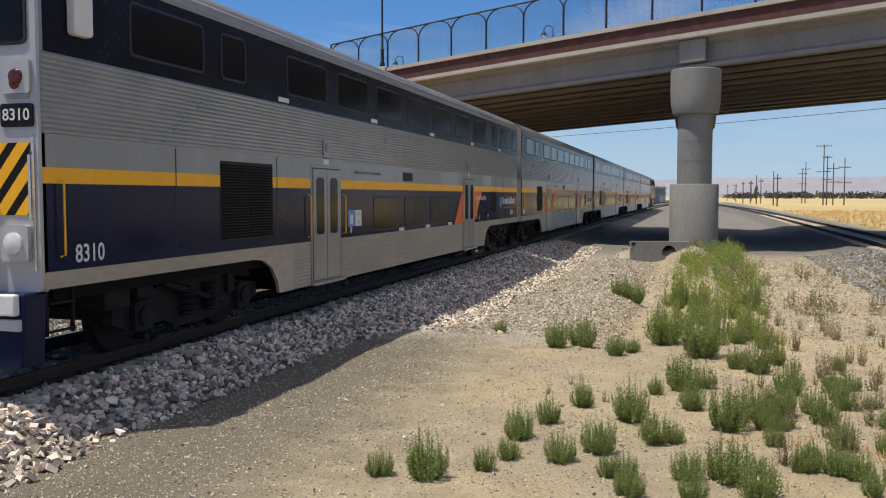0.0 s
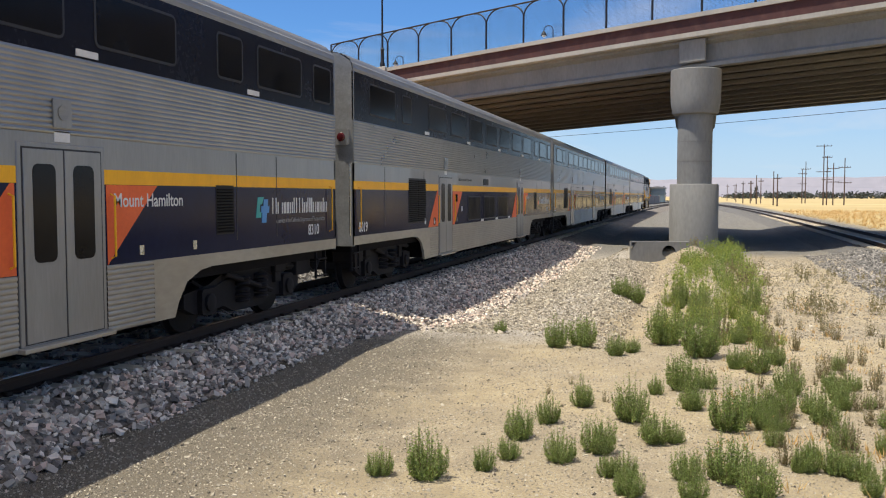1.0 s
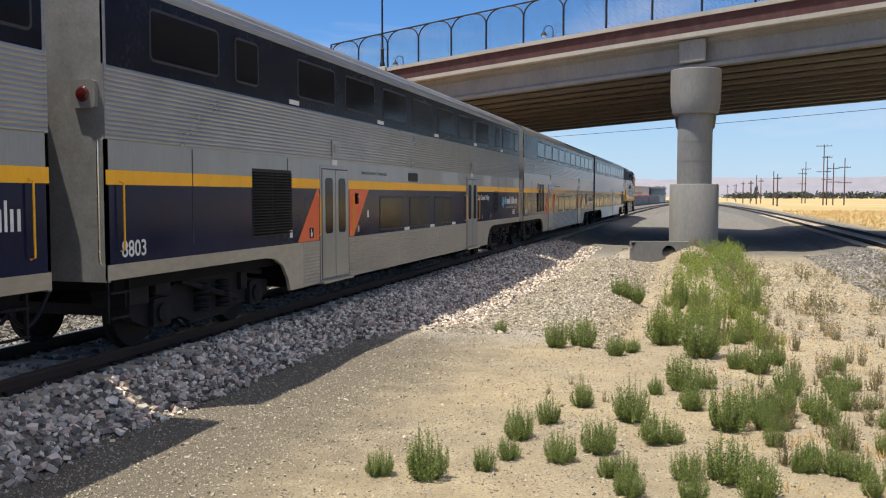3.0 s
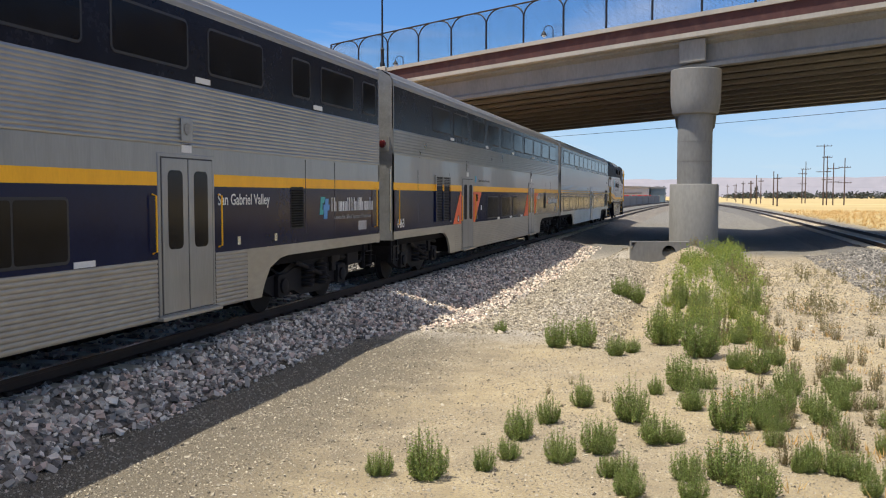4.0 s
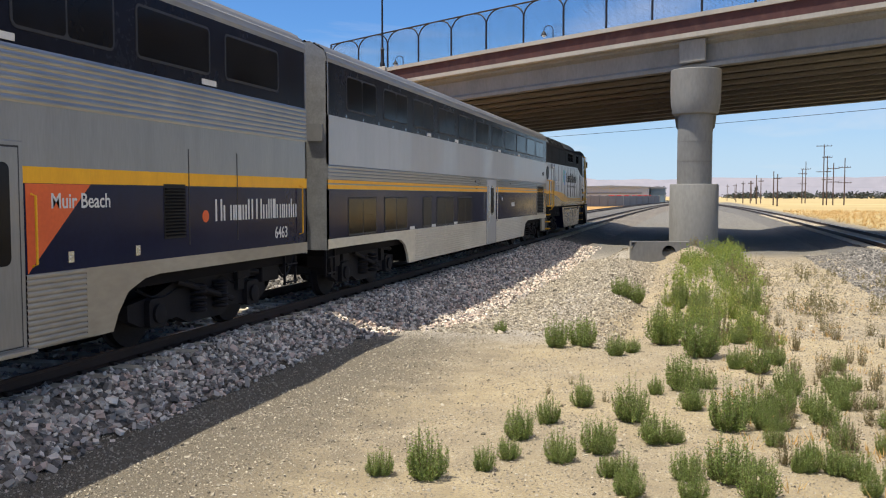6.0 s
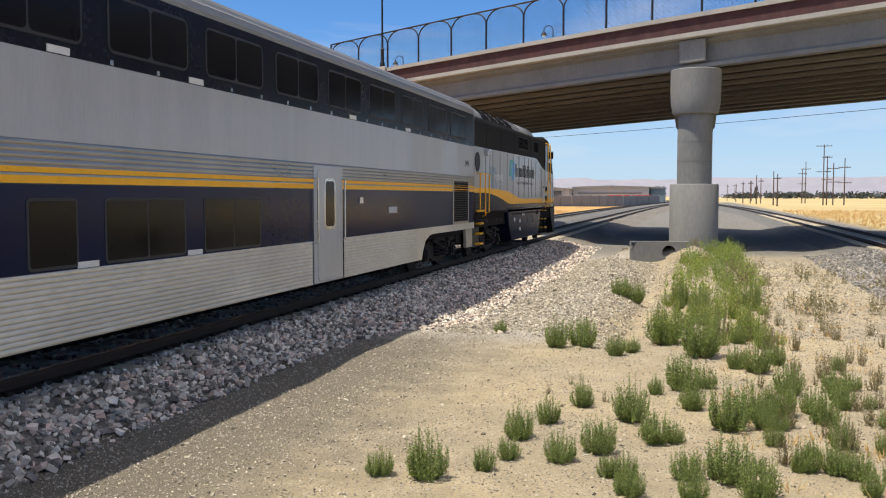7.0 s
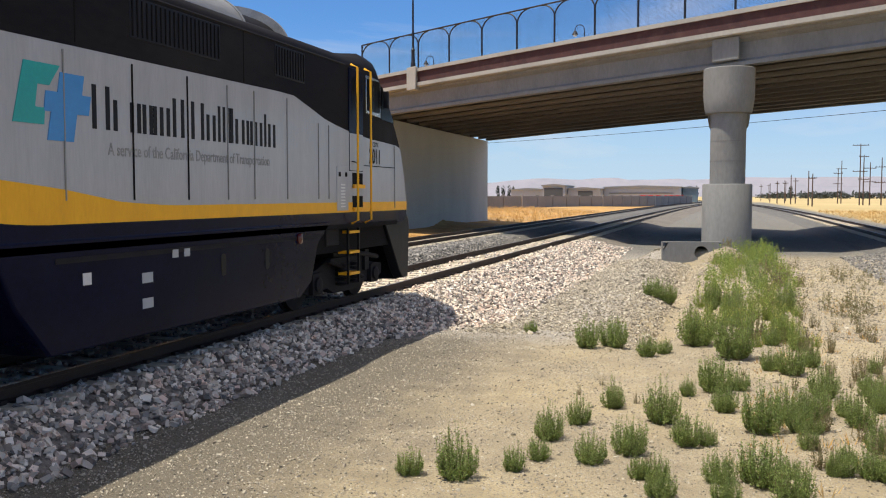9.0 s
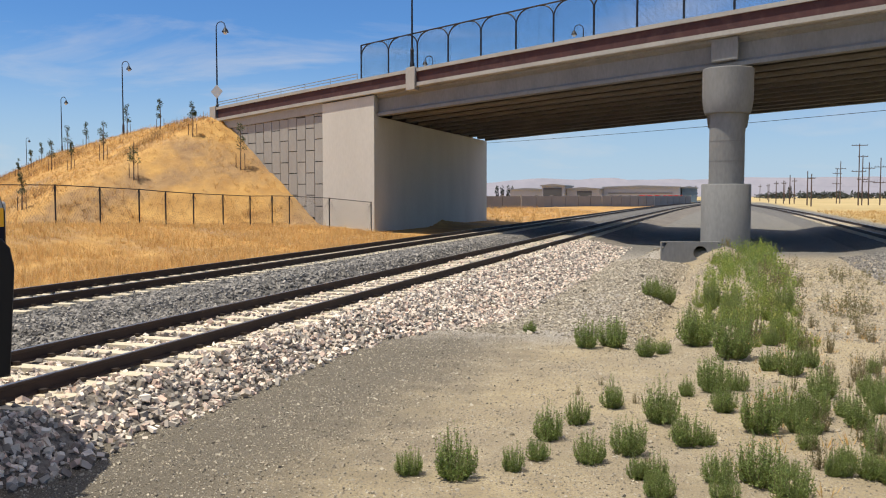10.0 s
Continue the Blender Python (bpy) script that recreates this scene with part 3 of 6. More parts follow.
def build_bridge():
    br = tagged(empty("road_bridge", tuple(BRIDGE)), "concrete girder road bridge with maroon parapet over the tracks", "bridge", kind="structure")

    def hang(name, s, m, label="", bevel=0.0):
        s.v = [(x - BRIDGE.x, y - BRIDGE.y, z) for x, y, z in s.v]
        return part(name, s, m, br, label, bevel, smooth=30)

    # inner girders get the shade-darkened colour, the outer lit one a lighter concrete
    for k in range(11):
        hang("girder", girder_shape(0.45 + k * 2.6), M_CONC_SHADED if k else M_COL, "weathered concrete girder, inner ones darkened for shade")
    hang("deck", long_box(Shape(), 0.0, END, -0.35, WIDE, 8.33, 8.56), M_CONC)
    for w0, w1 in ((-0.35, -0.05), (WIDE - 0.3, WIDE)):
        hang("parapet", long_box(Shape(), -17.3, END, w0 + 0.06, w1, 8.57, 9.22, 20), M_BROWN, "maroon ribbed concrete parapet")
        hang("coping", long_box(Shape(), -17.3, END, w0 - 0.05, w1 + 0.06, 9.22, 9.42, 20), M_CONC, "pale concrete coping")
        hang("ledge", long_box(Shape(), -17.3, END, w0 - 0.10, w1 + 0.02, 8.36, 8.566, 20), M_CONC, "pale concrete deck edge")
    # abutment under the near end, its return wall and the panelled wing wall behind it
    ab = Shape().box(BRIDGE.x - 1.3, BRIDGE.x, BRIDGE.y + 0.56, BRIDGE.y + WIDE + 0.3, -0.9, 7.02)
    hang("abutment", ab, M_WALL, "smooth concrete abutment wall", 0.03)
    s = Shape()
    q = [on_bridge(0.05, -0.22, 0), on_bridge(-4.9, -0.22, 0), on_bridge(-4.9, 0.6, 0), on_bridge(0.05, 0.6, 0)]
    top = [8.28, 8.06, 8.06, 8.28]
    s.add([(x, y, -0.9) for x, y, _ in q] + [(x, y, h) for (x, y, _), h in zip(q, top)], [(0, 1, 2, 3), (4, 7, 6, 5), (0, 4, 5, 1), (1, 5, 6, 2), (2, 6, 7, 3), (3, 7, 4, 0)])
    hang("return_wall", s, M_WALL, "pale smooth concrete return wall", 0.03)
    hang("rear_wall", long_box(Shape(), -17.3, -1.5, WIDE - 0.6, WIDE - 0.05, -0.9, 7.9, 2), M_WALL, "plain concrete rear retaining wall")
    hang("approach_slab", long_box(Shape(), -17.3, 0.0, 0.0, WIDE, 7.9, 8.5), M_CONC_SHADED, "grey road slab of the approach")
    hang("pilaster", long_box(Shape(), -17.75, -17.0, -0.5, 0.1, 7.4, 9.50, 1), M_CONC, "pale concrete end pilaster", 0.03)
    # lamp pilaster on the parapet and the corbel over the column
    hang("pilaster", long_box(Shape(), 3.0, 3.75, -0.62, -0.02, 8.15, 9.50, 1), M_CONC, "pale concrete lamp pilaster", 0.03)
    hang("corbel", long_box(Shape(), 22.3, 23.6, -0.14, 0.05, 7.25, 8.30, 1), M_COL, "weathered concrete corbel", 0.05)
    return br


bridge = build_bridge()


def build_column(s, w, label):
    """Round shaft on a wide pedestal, flaring to a broad drum under the girders."""
    x, y, _ = on_bridge(s, w, 0)
    top = 7.72 + rise(s) - rise(23.0)
    col = tagged(empty("bridge_column", (x, y, 0)), label, "bridge column", "columns of the bridge", "structure")
    part("pedestal", Shape().lathe([(1.09, -0.9), (1.09, 2.48), (1.05, 2.54)], 40), M_COL, col, "round concrete pedestal")
    part("shaft", Shape().lathe([(0.775, 2.5), (0.775, 5.75)], 40), M_COL, col)
    part("capital", Shape().lathe([(0.775, 5.70), (1.0, 5.72), (1.04, 5.84), (1.10, 6.25), (1.12, 6.62), (1.12, top - 0.03), (1.09, top)], 40), M_COL, col, "flared concrete capital")
    for z in (3.55, 4.45):
        part("joint", Shape().lathe([(0.781, z), (0.781, z + 0.02)], 40), M_CONC_SHADED, col)
    return col


build_column(23.15, -0.1, "round grey concrete bridge column on a wide pedestal")
build_column(23.15, 9.0, "shaded concrete bridge column behind the front one")
build_column(23.15, 18.0, "shaded concrete bridge column behind the front one")


def build_wing_wall():
    """Staggered rectangular concrete panels, each with its joint, along the road's edge."""
    wall = tagged(empty("panel_wall", tuple(BRIDGE)), "retaining wall of staggered rectangular concrete panels", "retaining wall", kind="structure")
    back = Shape()
    a, b = on_bridge(-4.9, 0.05, 0), on_bridge(-17.4, 0.05, 0)
    c, d = on_bridge(-17.4, 0.5, 0), on_bridge(-4.9, 0.5, 0)
    za, zb = 8.0, 7.55
    back.add([(x - BRIDGE.x, y - BRIDGE.y, -0.9) for x, y, _ in (a, b, c, d)] + [(x - BRIDGE.x, y - BRIDGE.y, z) for (x, y, _), z in zip((a, b, c, d), (za, zb, zb, za))],
             [(0, 1, 2, 3), (4, 7, 6, 5), (0, 4, 5, 1), (1, 5, 6, 2), (2, 6, 7, 3), (3, 7, 4, 0)])
    part("backing", back, M_JOINT, wall)
    cap = long_box(Shape(), -17.2, -4.9, -0.16, 0.3, 7.72, 8.36, 4)
    cap.v = [(x - BRIDGE.x, y - BRIDGE.y, z) for x, y, z in cap.v]
    part("wall_cap", cap, M_CONC, wall, "pale concrete wall cap", 0.02)
    w = 0.93
    n = 0
    for k in range(13):
        s0 = -4.93 - k * w
        z = -0.2 + (0.75 if k % 2 else 0.0)
        while z < 7.7:
            z1 = min(z + 1.5, 7.70 + rise(s0))
            if z1 - z > 0.15:
                p = Shape()
                (x0, y0, _), (x1, y1, _) = on_bridge(s0 - 0.03, -0.05, 0), on_bridge(s0 - w + 0.03, -0.05, 0)
                dx, dy = -0.10 * ALONG.y, 0.10 * ALONG.x
                ring = [(x0, y0), (x1, y1), (x1 + dx, y1 + dy), (x0 + dx, y0 + dy)]
                ring = [(x - BRIDGE.x, y - BRIDGE.y) for x, y in ring]
                p.prism(ring[::-1], z + 0.03, z1 - 0.03, "z")
                part("panel", p, M_PANEL, wall, smooth=0)
                n += 1
            z += 1.5
    return wall


build_wing_wall()


def build_deck_fence():
    """High black fence on the deck: posts that split into arches under a top rail, with fine mesh."""
    fe = tagged(empty("arched_fence", tuple(BRIDGE)), "tall black iron fence with arched tops along the bridge", "fence", kind="structure")
    posts = [-1.12 + 2.45 * i for i in range(30)]
    rail = Shape()
    rel = lambda t, z: Vector(on_bridge(t, -0.18, z + rise(t))) - BRIDGE
    rail.tube([rel(t, 11.52) for t in posts], 0.045, 6)
    part("top_rail", rail, M_IRON, fe)
    for i, t in enumerate(posts):
        p = Shape().tube([rel(t, 9.4), rel(t, 10.85)] + ([rel(t, 11.52)] if i == 0 else []), 0.055, 6)
        part("post", p, M_IRON, fe)
        for side in (-1, 1):
            if (i == 0 and side < 0) or (i == len(posts) - 1 and side > 0):
                continue
            arc = [rel(t + side * (0.85 - 0.85 * math.cos(a)), 10.75 + 0.75 * math.sin(a)) for a in (math.pi / 2 * k / 7 for k in range(8))]
            part("arch", Shape().tube(arc, 0.04, 6), M_IRON, fe)
    wires = Shape()
    for k in range(36):
        wires.tube([rel(t, 9.45 + k * 0.057) for t in (posts[0], posts[15], posts[-1])], 0.0035, 3)
    for k in range(1180):
        t = posts[0] + 0.06 * k
        wires.tube([rel(t, 9.44), rel(t, 11.50)], 0.0035, 3)
    part("mesh_wires", wires, M_IRON, fe, smooth=0)
    # low pipe rail on the approach
    low = tagged(empty("pipe_rail", tuple(BRIDGE)), "thin grey pipe rail on top of the approach parapet", "railing", kind="structure")
    rel2 = lambda t, z: Vector(on_bridge(t, -0.18, z + rise(t))) - BRIDGE
    ts = [-1.5 - 2.6 * i for i in range(7)]
    for h in (9.62, 9.80):
        part("rail", Shape().tube([rel2(t, h) for t in ts], 0.025, 6), M_ROOF, low)
    for t in ts:
        part("post", Shape().tube([rel2(t, 9.4), rel2(t, 9.8)], 0.022, 6), M_ROOF, low)


build_deck_fence()


def build_street_lamp(base, height, label, sign=False):
    """Fluted base, tapering post and a crook that carries a bell-shaped shade."""
    lamp = tagged(empty("street_lamp", base), label, "street lamp", "lamps along the road")
    part("base", Shape().lathe([(0.15, 0), (0.15, 0.25), (0.11, 0.32), (0.10, 1.0), (0.13, 1.05), (0.07, 1.15)], 12), M_IRON, lamp)
    part("post", Shape().tube([(0, 0, 1.1), (0, 0, height - 0.5)], 0.065, 10, 0.045), M_IRON, lamp)
    pts = [(0, 0, height - 0.6)] + [(0.38 - 0.38 * math.cos(a), 0, height - 0.38 + 0.38 * math.sin(a)) for a in (math.pi * k / 10 for k in range(11))]
    part("crook", Shape().tube(pts, 0.035, 8), M_IRON, lamp)
    part("shade", Shape().lathe([(0.03, 0), (0.07, -0.12), (0.20, -0.30), (0.26, -0.45), (0.24, -0.45), (0.05, -0.2)], 16, (0.76, 0, height - 0.34)), M_IRON, lamp, "black bell-shaped shade")
    part("globe", Shape().lathe([(0.02, -0.40), (0.15, -0.44), (0.14, -0.56), (0.03, -0.62)], 12, (0.76, 0, height - 0.34)), M_WHITE, lamp, "frosted globe")
    if sign:
        sg = part("sign", Shape().prism([(-0.52, 0), (0, -0.52), (0.52, 0), (0, 0.52)], -0.06, -0.075, "y"), M_SHED, lamp, "grey back of a diamond road sign")
        sg.location = (0.02, -0.02, 2.05)
    return lamp


build_street_lamp(on_bridge(3.4, -0.3, 9.5 + rise(3.4)), 8.4, "tall black street lamp on the bridge pilaster")
build_street_lamp((-36.6, 58.9, 7.75), 7.2, "black street lamp with bell shade and diamond sign", True)
build_street_lamp((-54.4, 71.2, 7.6), 7.0, "black street lamp with bell shade above the embankment")
build_street_lamp((-77.2, 89.4, 6.95), 7.0, "black street lamp with bell shade above the embankment")
build_street_lamp((-133, 144, 6.5), 7.0, "black street lamp with bell shade far along the road")
build_street_lamp(on_bridge(10.6, WIDE - 1, 8.6 + rise(10.6)), 7.0, "black street lamp on the far side of the bridge").rotation_euler = (0, 0, math.pi)
build_street_lamp(on_bridge(-6.2, WIDE - 1, 8.5 + rise(-6.2)), 7.0, "black street lamp on the far side of the bridge").rotation_euler = (0, 0, math.pi)


def build_headwall():
    """Small concrete culvert head at the ditch, with a dark pipe mouth."""
    hw = tagged(empty("culvert_headwall", (-1.55, 37.3, -0.60)), "low concrete culvert headwall with a round pipe mouth", "culvert")
    s = Shape()
    n = 20
    ring = [(0.55 + 0.27 * math.cos(2 * math.pi * i / n), 0.30 + 0.27 * math.sin(2 * math.pi * i / n)) for i in range(n)]
    frame_pts = []
    for a, b in ring:
        dx, dz = a - 0.55, b - 0.30
        k = min((1.35 - 0.55 if dx > 0 else 0.55 + 1.0) / max(1e-6, abs(dx)), (0.72 - 0.30 if dz > 0 else 0.30 + 0.3) / max(1e-6, abs(dz)))
        frame_pts.append((0.55 + dx * k, 0.30 + dz * k))
    for y, flip in ((0.0, False), (0.28, True)):
        f = [(i, (i + 1) % n, n + (i + 1) % n, n + i) for i in range(n)]
        s.add([(a, y, b) for a, b in ring] + [(a, y, b) for a, b in frame_pts], f if flip else [q[::-1] for q in f])
    s.box(-1.0, 1.35, 0.001, 0.279, 0.70, 0.74)
    s.box(-1.0, -0.96, 0.001, 0.279, -0.3, 0.70)
    s.box(1.31, 1.35, 0.001, 0.279, -0.3, 0.70)
    part("wall", s, M_COL, hw, "stained concrete", smooth=0)
    p = Shape().add([(0.55 + 0.27 * math.cos(2 * math.pi * i / n), y, 0.30 + 0.27 * math.sin(2 * math.pi * i / n)) for y in (0, 2.0) for i in range(n)],
                    [(i, (i + 1) % n, n + (i + 1) % n, n + i) for i in range(n)] + [tuple(range(n, 2 * n))])
    part("pipe", p, M_UNDER, hw, "dark pipe mouth")
    hw.rotation_euler = (0, 0, radians(12))


build_headwall()


def build_chain_fence():
    """Chain-link fence with steel posts along the foot of the embankment."""
    fe = tagged(empty("chain_link_fence", (-28, 40, 0.0)), "black chain-link fence with steel posts in dry grass", "fence", kind="structure")
    pts = [(-31.2, 24.0), (-30.6, 27.2), (-29.9, 30.4), (-29.36, 33.47), (-29.1, 36.2), (-28.85, 38.89), (-28.66, 40.89), (-28.42, 43.14),
           (-28.14, 45.73), (-27.86, 48.35), (-27.61, 50.66)]
    pts += [(-27.4, 52.6), (-24.2, 51.9), (-21.0, 51.1)]
    posts = [Vector((x + 28, y - 40, ground_z(x, y))) for x, y in pts]
    for p in posts:
        part("post", Shape().tube([p - Vector((0, 0, 0.1)), p + Vector((0, 0, 1.9))], 0.04, 8), M_IRON, fe)
    part("top_rail", Shape().tube([p + Vector((0, 0, 1.87)) for p in posts], 0.025, 6), M_IRON, fe)
    wire = Shape()
    for a, b in zip(posts, posts[1:]):
        n = int((b - a).length / 0.16)
        for i in range(n):
            for tilt in (-1, 1):
                lo = a.lerp(b, i / n)
                hi = a.lerp(b, min(1, max(0, (i + tilt * 8) / n)))
                wire.tube([lo + Vector((0, 0, 0.05)), hi + Vector((0, 0, 1.87))], 0.0035, 3)
    part("wire_mesh", wire, M_IRON, fe, "thin diamond wire mesh", smooth=0)


build_chain_fence()


# ---- the distance
def build_shed(name, label, x0, x1, y0, y1, h, material, openings=()):
    """A long low building with a roof edge, cladding ribs and dark openings in the wall that faces the tracks."""
    b = tagged(empty(name, (x0, y0, -0.4)), label, "warehouse")
    w, d = x1 - x0, y1 - y0
    part("wall", Shape().box(0, w, 0, d, 0, h - 0.4), material, b)
    part("roof", Shape().prism([(-0.5, h - 0.4), (w + 0.5, h - 0.4), (w + 0.5, h), (w / 2, h + 0.5), (-0.5, h)], -0.5, d + 0.5, "y"), M_ROOF, b)
    for i in range(int(w / 3)):
        part("rib", Shape().box(i * 3 + 1.4, i * 3 + 1.55, -0.12, 0.0, 0, h - 0.5), material, b, smooth=0)
    for a, c, z0, z1 in openings:
        part("opening", Shape().box(a, c, -0.25, -0.13, z0, z1), M_SHEDD, b, "dark doorway")
    return b


build_shed("warehouse", "long low pale grey warehouse behind a wall", -45.6, -17, 345, 380, 5.9, M_SHED, [(2, 26, 3.3, 3.6)])
build_shed("warehouse", "pale grey warehouse with a dark doorway", -58, -45.8, 335, 352, 5.2, M_SHED, [(4, 9.5, 0.8, 4.2)])
build_shed("warehouse", "pale grey warehouse with a dark open bay", -66.5, -58.2, 330, 350, 6.4, M_SHED, [(0.6, 7.6, 0.3, 5.4)])
build_shed("warehouse", "low pale grey warehouse at the end of the row", -81, -67, 340, 360, 5.0, M_SHED)
build_shed("warehouse", "small blue-grey shed beside the tracks", -16.6, -11.4, 350, 362, 5.6, M_SHEDB)


def build_block_wall():
    wall = tagged(empty("boundary_wall", (-48, 120, -0.4)), "long grey concrete block wall with pilasters", "wall", kind="structure")
    a, b = Vector((-38, 95, 0)), Vector((-10, 262, 0))
    d = (b - a).normalized()
    side = Vector((-d.y, d.x, 0))
    o = Vector((-48, 120, 0))

    def slab(p, q, t, h):
        ring = [p + side * t, p - side * t, q - side * t, q + side * t]
        return Shape().prism([((r - o).x, (r - o).y) for r in ring], 0, h, "z")
    part("wall", slab(a, b, 0.12, 2.35), M_BLOCK, wall)
    n = 24
    for i in range(n + 1):
        p = a.lerp(b, i / n)
        part("pilaster", slab(p - d * 0.25, p + d * 0.25, 0.22, 2.55), M_BLOCK if i % 6 else M_CONC, wall)


build_block_wall()


def build_truck_trailer(x, y, w, label):
    """A parked red trailer: box, wheels and a drawbar."""
    t = tagged(empty("parked_trailer", (x, y, -0.3)), label, "trailer", "parked red trailers")
    part("body", Shape().box(-w / 2, w / 2, -1.2, 1.2, 0.9, 2.6), M_REDP, t, "red box body", 0.08)
    for q in (-0.35, 0.35):
        part("wheel", Shape().lathe([(0.05, -0.15), (0.5, -0.15), (0.5, 0.15), (0.05, 0.15)], 16, (q * w, -1.1, 0.5), "y"), M_BLACK, t)
    part("drawbar", Shape().box(w / 2, w / 2 + 1.0, -0.1, 0.1, 0.7, 0.9), M_BLACK, t)


for x, y, w in ((-24, 295, 7), (-17, 300, 6)):
    build_truck_trailer(x, y, w, "red box trailer parked beyond the wall")


def build_hills():
    for name, dist, h, seed, a0, a1 in (("hill_ridge", 3300, 86, 1, -60, 60), ("hill_ridge", 2700, 38, 9, -60, 60)):
        s = Shape()
        n = 160
        for i in range(n + 1):
            a = radians(a0 + (a1 - a0) * i / n)
            x, y = dist * math.sin(a), dist * math.cos(a)
            z = h * (0.75 + 0.45 * noise.noise((i * 0.07, seed, 0)) + 0.22 * noise.noise((i * 0.21, seed, 3)) + 0.05 * noise.noise((i * 0.8, seed, 3)))
            s.v += [(x * 0.97, y * 0.97, -2), (x, y, z), (x * 1.15, y * 1.15, -2)]
        s.f = [(3 * i + k, 3 * i + k + 1, 3 * i + k + 4, 3 * i + k + 3) for i in range(n) for k in range(2)]
        tagged(part(name, s, M_HILL, smooth=180), "low hazy blue-grey hills on the horizon", "hills", kind="structure")


build_hills()


def leaf_cloud(s, centre, radii, count, size, rng, up=0.3):
    """Small four-sided leaves strewn through an egg-shaped space."""
    for _ in range(count):
        while True:
            p = Vector([rng.uniform(-1, 1) for _ in range(3)])
            if 0.15 < p.length < 1:
                break
        c = Vector(centre) + Vector((p.x * radii[0], p.y * radii[1], p.z * radii[2]))
        a = Vector([rng.gauss(0, 1) for _ in range(3)]).normalized() * size * rng.uniform(0.6, 1.3)
        b = a.cross(Vector([rng.gauss(0, 1) for _ in range(3)])).normalized() * size * rng.uniform(0.3, 0.6)
        s.add([c - a, c + b, c + a, c - b], [(0, 1, 2, 3)])


def build_far_trees():
    rng = random.Random(5)
    s = Shape()
    for i in range(150):
        x = rng.uniform(30, 560)
        y = 880 + rng.uniform(-60, 60)
        h = rng.uniform(3.5, 7.5)
        leaf_cloud(s, (x, y, h * 0.5 - 0.5), (rng.uniform(6, 13), 6, h * 0.55), 46, 1.5, rng)
    tagged(part("far_tree_line", s, M_FARTREE, smooth=0), "dark line of trees beyond the dry field", "trees", kind="stuff")
    for x, y, h in ((-104, 420, 7.5), (-101.5, 422, 8), (-99, 420, 7.5), (-108, 425, 8), (-14, 420, 7), (26, 420, 7)):
        t = tagged(empty("slender_tree", (x, y, -0.4)), "dark slender tree beyond the warehouses", "tree", "far slender trees")
        part("trunk", Shape().tube([(0, 0, 0), (0, 0, h * 0.5)], 0.2, 6, 0.1), M_BARK, t)
        c = Shape()
        leaf_cloud(c, (0, 0, h * 0.55), (1.0, 1.0, h * 0.45), 120, 0.5, rng)
        part("crown", c, M_FARTREE, t, smooth=0)


build_far_trees()


def build_pole(x, y, h, arms, label):
    p = tagged(empty("utility_pole", (x, y, -0.4)), label, "utility pole", "poles across the field")
    part("post", Shape().tube([(0, 0, 0), (0, 0, h)], 0.17, 8, 0.11), M_POLE, p)
    for z, w in arms:
        part("crossarm", Shape().box(-w / 2, w / 2, -0.07, 0.07, h - z - 0.08, h - z + 0.08), M_POLE, p)
        for q in (-0.46, -0.2, 0.2, 0.46):
            part("insulator", Shape().lathe([(0.03, 0), (0.07, 0.06), (0.05, 0.2)], 6, (q * w, 0, h - z + 0.08)), M_IRON, p)


POLES = [(31.7, 248, 15.6, ((0.4, 3.8), (7.0, 3.4))), (32.8, 250, 12.8, ((0.4, 2.4), (6.2, 2.6))), (34.6, 252, 11.0, ((1.5, 2.8), (5.0, 2.8))),
         (37.3, 252, 12.2, ((2.4, 3.0), (6.4, 3.4))), (32.5, 303, 11.0, ((1.6, 2.6), (4.8, 2.6))), (33.7, 305, 13.4, ((2.5, 3.0),)),
         (18.1, 218, 7.4, ((1.0, 1.6),)), (19.3, 244, 8.7, ()), (17.2, 277, 8.5, ()), (19.9, 299, 8.0, ((1.0, 1.5),)), (16.7, 298, 7.2, ((0.9, 1.3),)),
         (14.5, 298, 7.0, ((0.8, 1.2),)), (14.6, 351, 7.0, ()), (24, 420, 9, ((1, 2),)), (21, 520, 9, ((1, 2),)), (15, 460, 8, ((1, 1.6),))]
for x, y, h, arms in POLES:
    build_pole(x, y, h, arms, "weathered wooden utility pole in the dry field")


def build_wire():
    s = Shape()
    a, b = Vector((-47.2, 138.6, 10.1)), Vector((26.5, 70, 9.3))
    pts = [a.lerp(b, i / 24) - Vector((0, 0, 0.45 * 4 * (i / 24) * (1 - i / 24))) for i in range(25)]
    s.tube(pts, 0.025, 5)
    tagged(part("overhead_cable", s, M_IRON), "thin black overhead cable sagging behind the bridge", "cable")


build_wire()


# ---- the train
FLOOR_Z = 1.2


def ribbed(z0, z1, x, n, depth):
    """A line of rounded ribs up a wall at x, as (x, z)."""
    out = [(x - depth, z0)]
    p = (z1 - z0) / n
    for i in range(n):
        z = z0 + i * p
        out += [(x - depth, z + 0.06 * p), (x - 0.12 * depth, z + 0.17 * p), (x, z + 0.36 * p), (x, z + 0.64 * p), (x - 0.12 * depth, z + 0.83 * p), (x - depth, z + 0.94 * p)]
    return out + [(x - depth, z1)]


def mirror(line, sx):
    return [(sx * x, z) for x, z in line] if sx > 0 else [(-x, z) for x, z in line][::-1]


def side_panel(name, z0, z1, y0, y1, x, material, car, label=""):
    """A flat panel on both flanks of a car."""
    for sx in (1, -1):
        a, b = sorted((sx * (x - 0.03), sx * x))
        part(name, Shape().box(a, b, y0, y1, z0, z1), material, car, label, smooth=0)


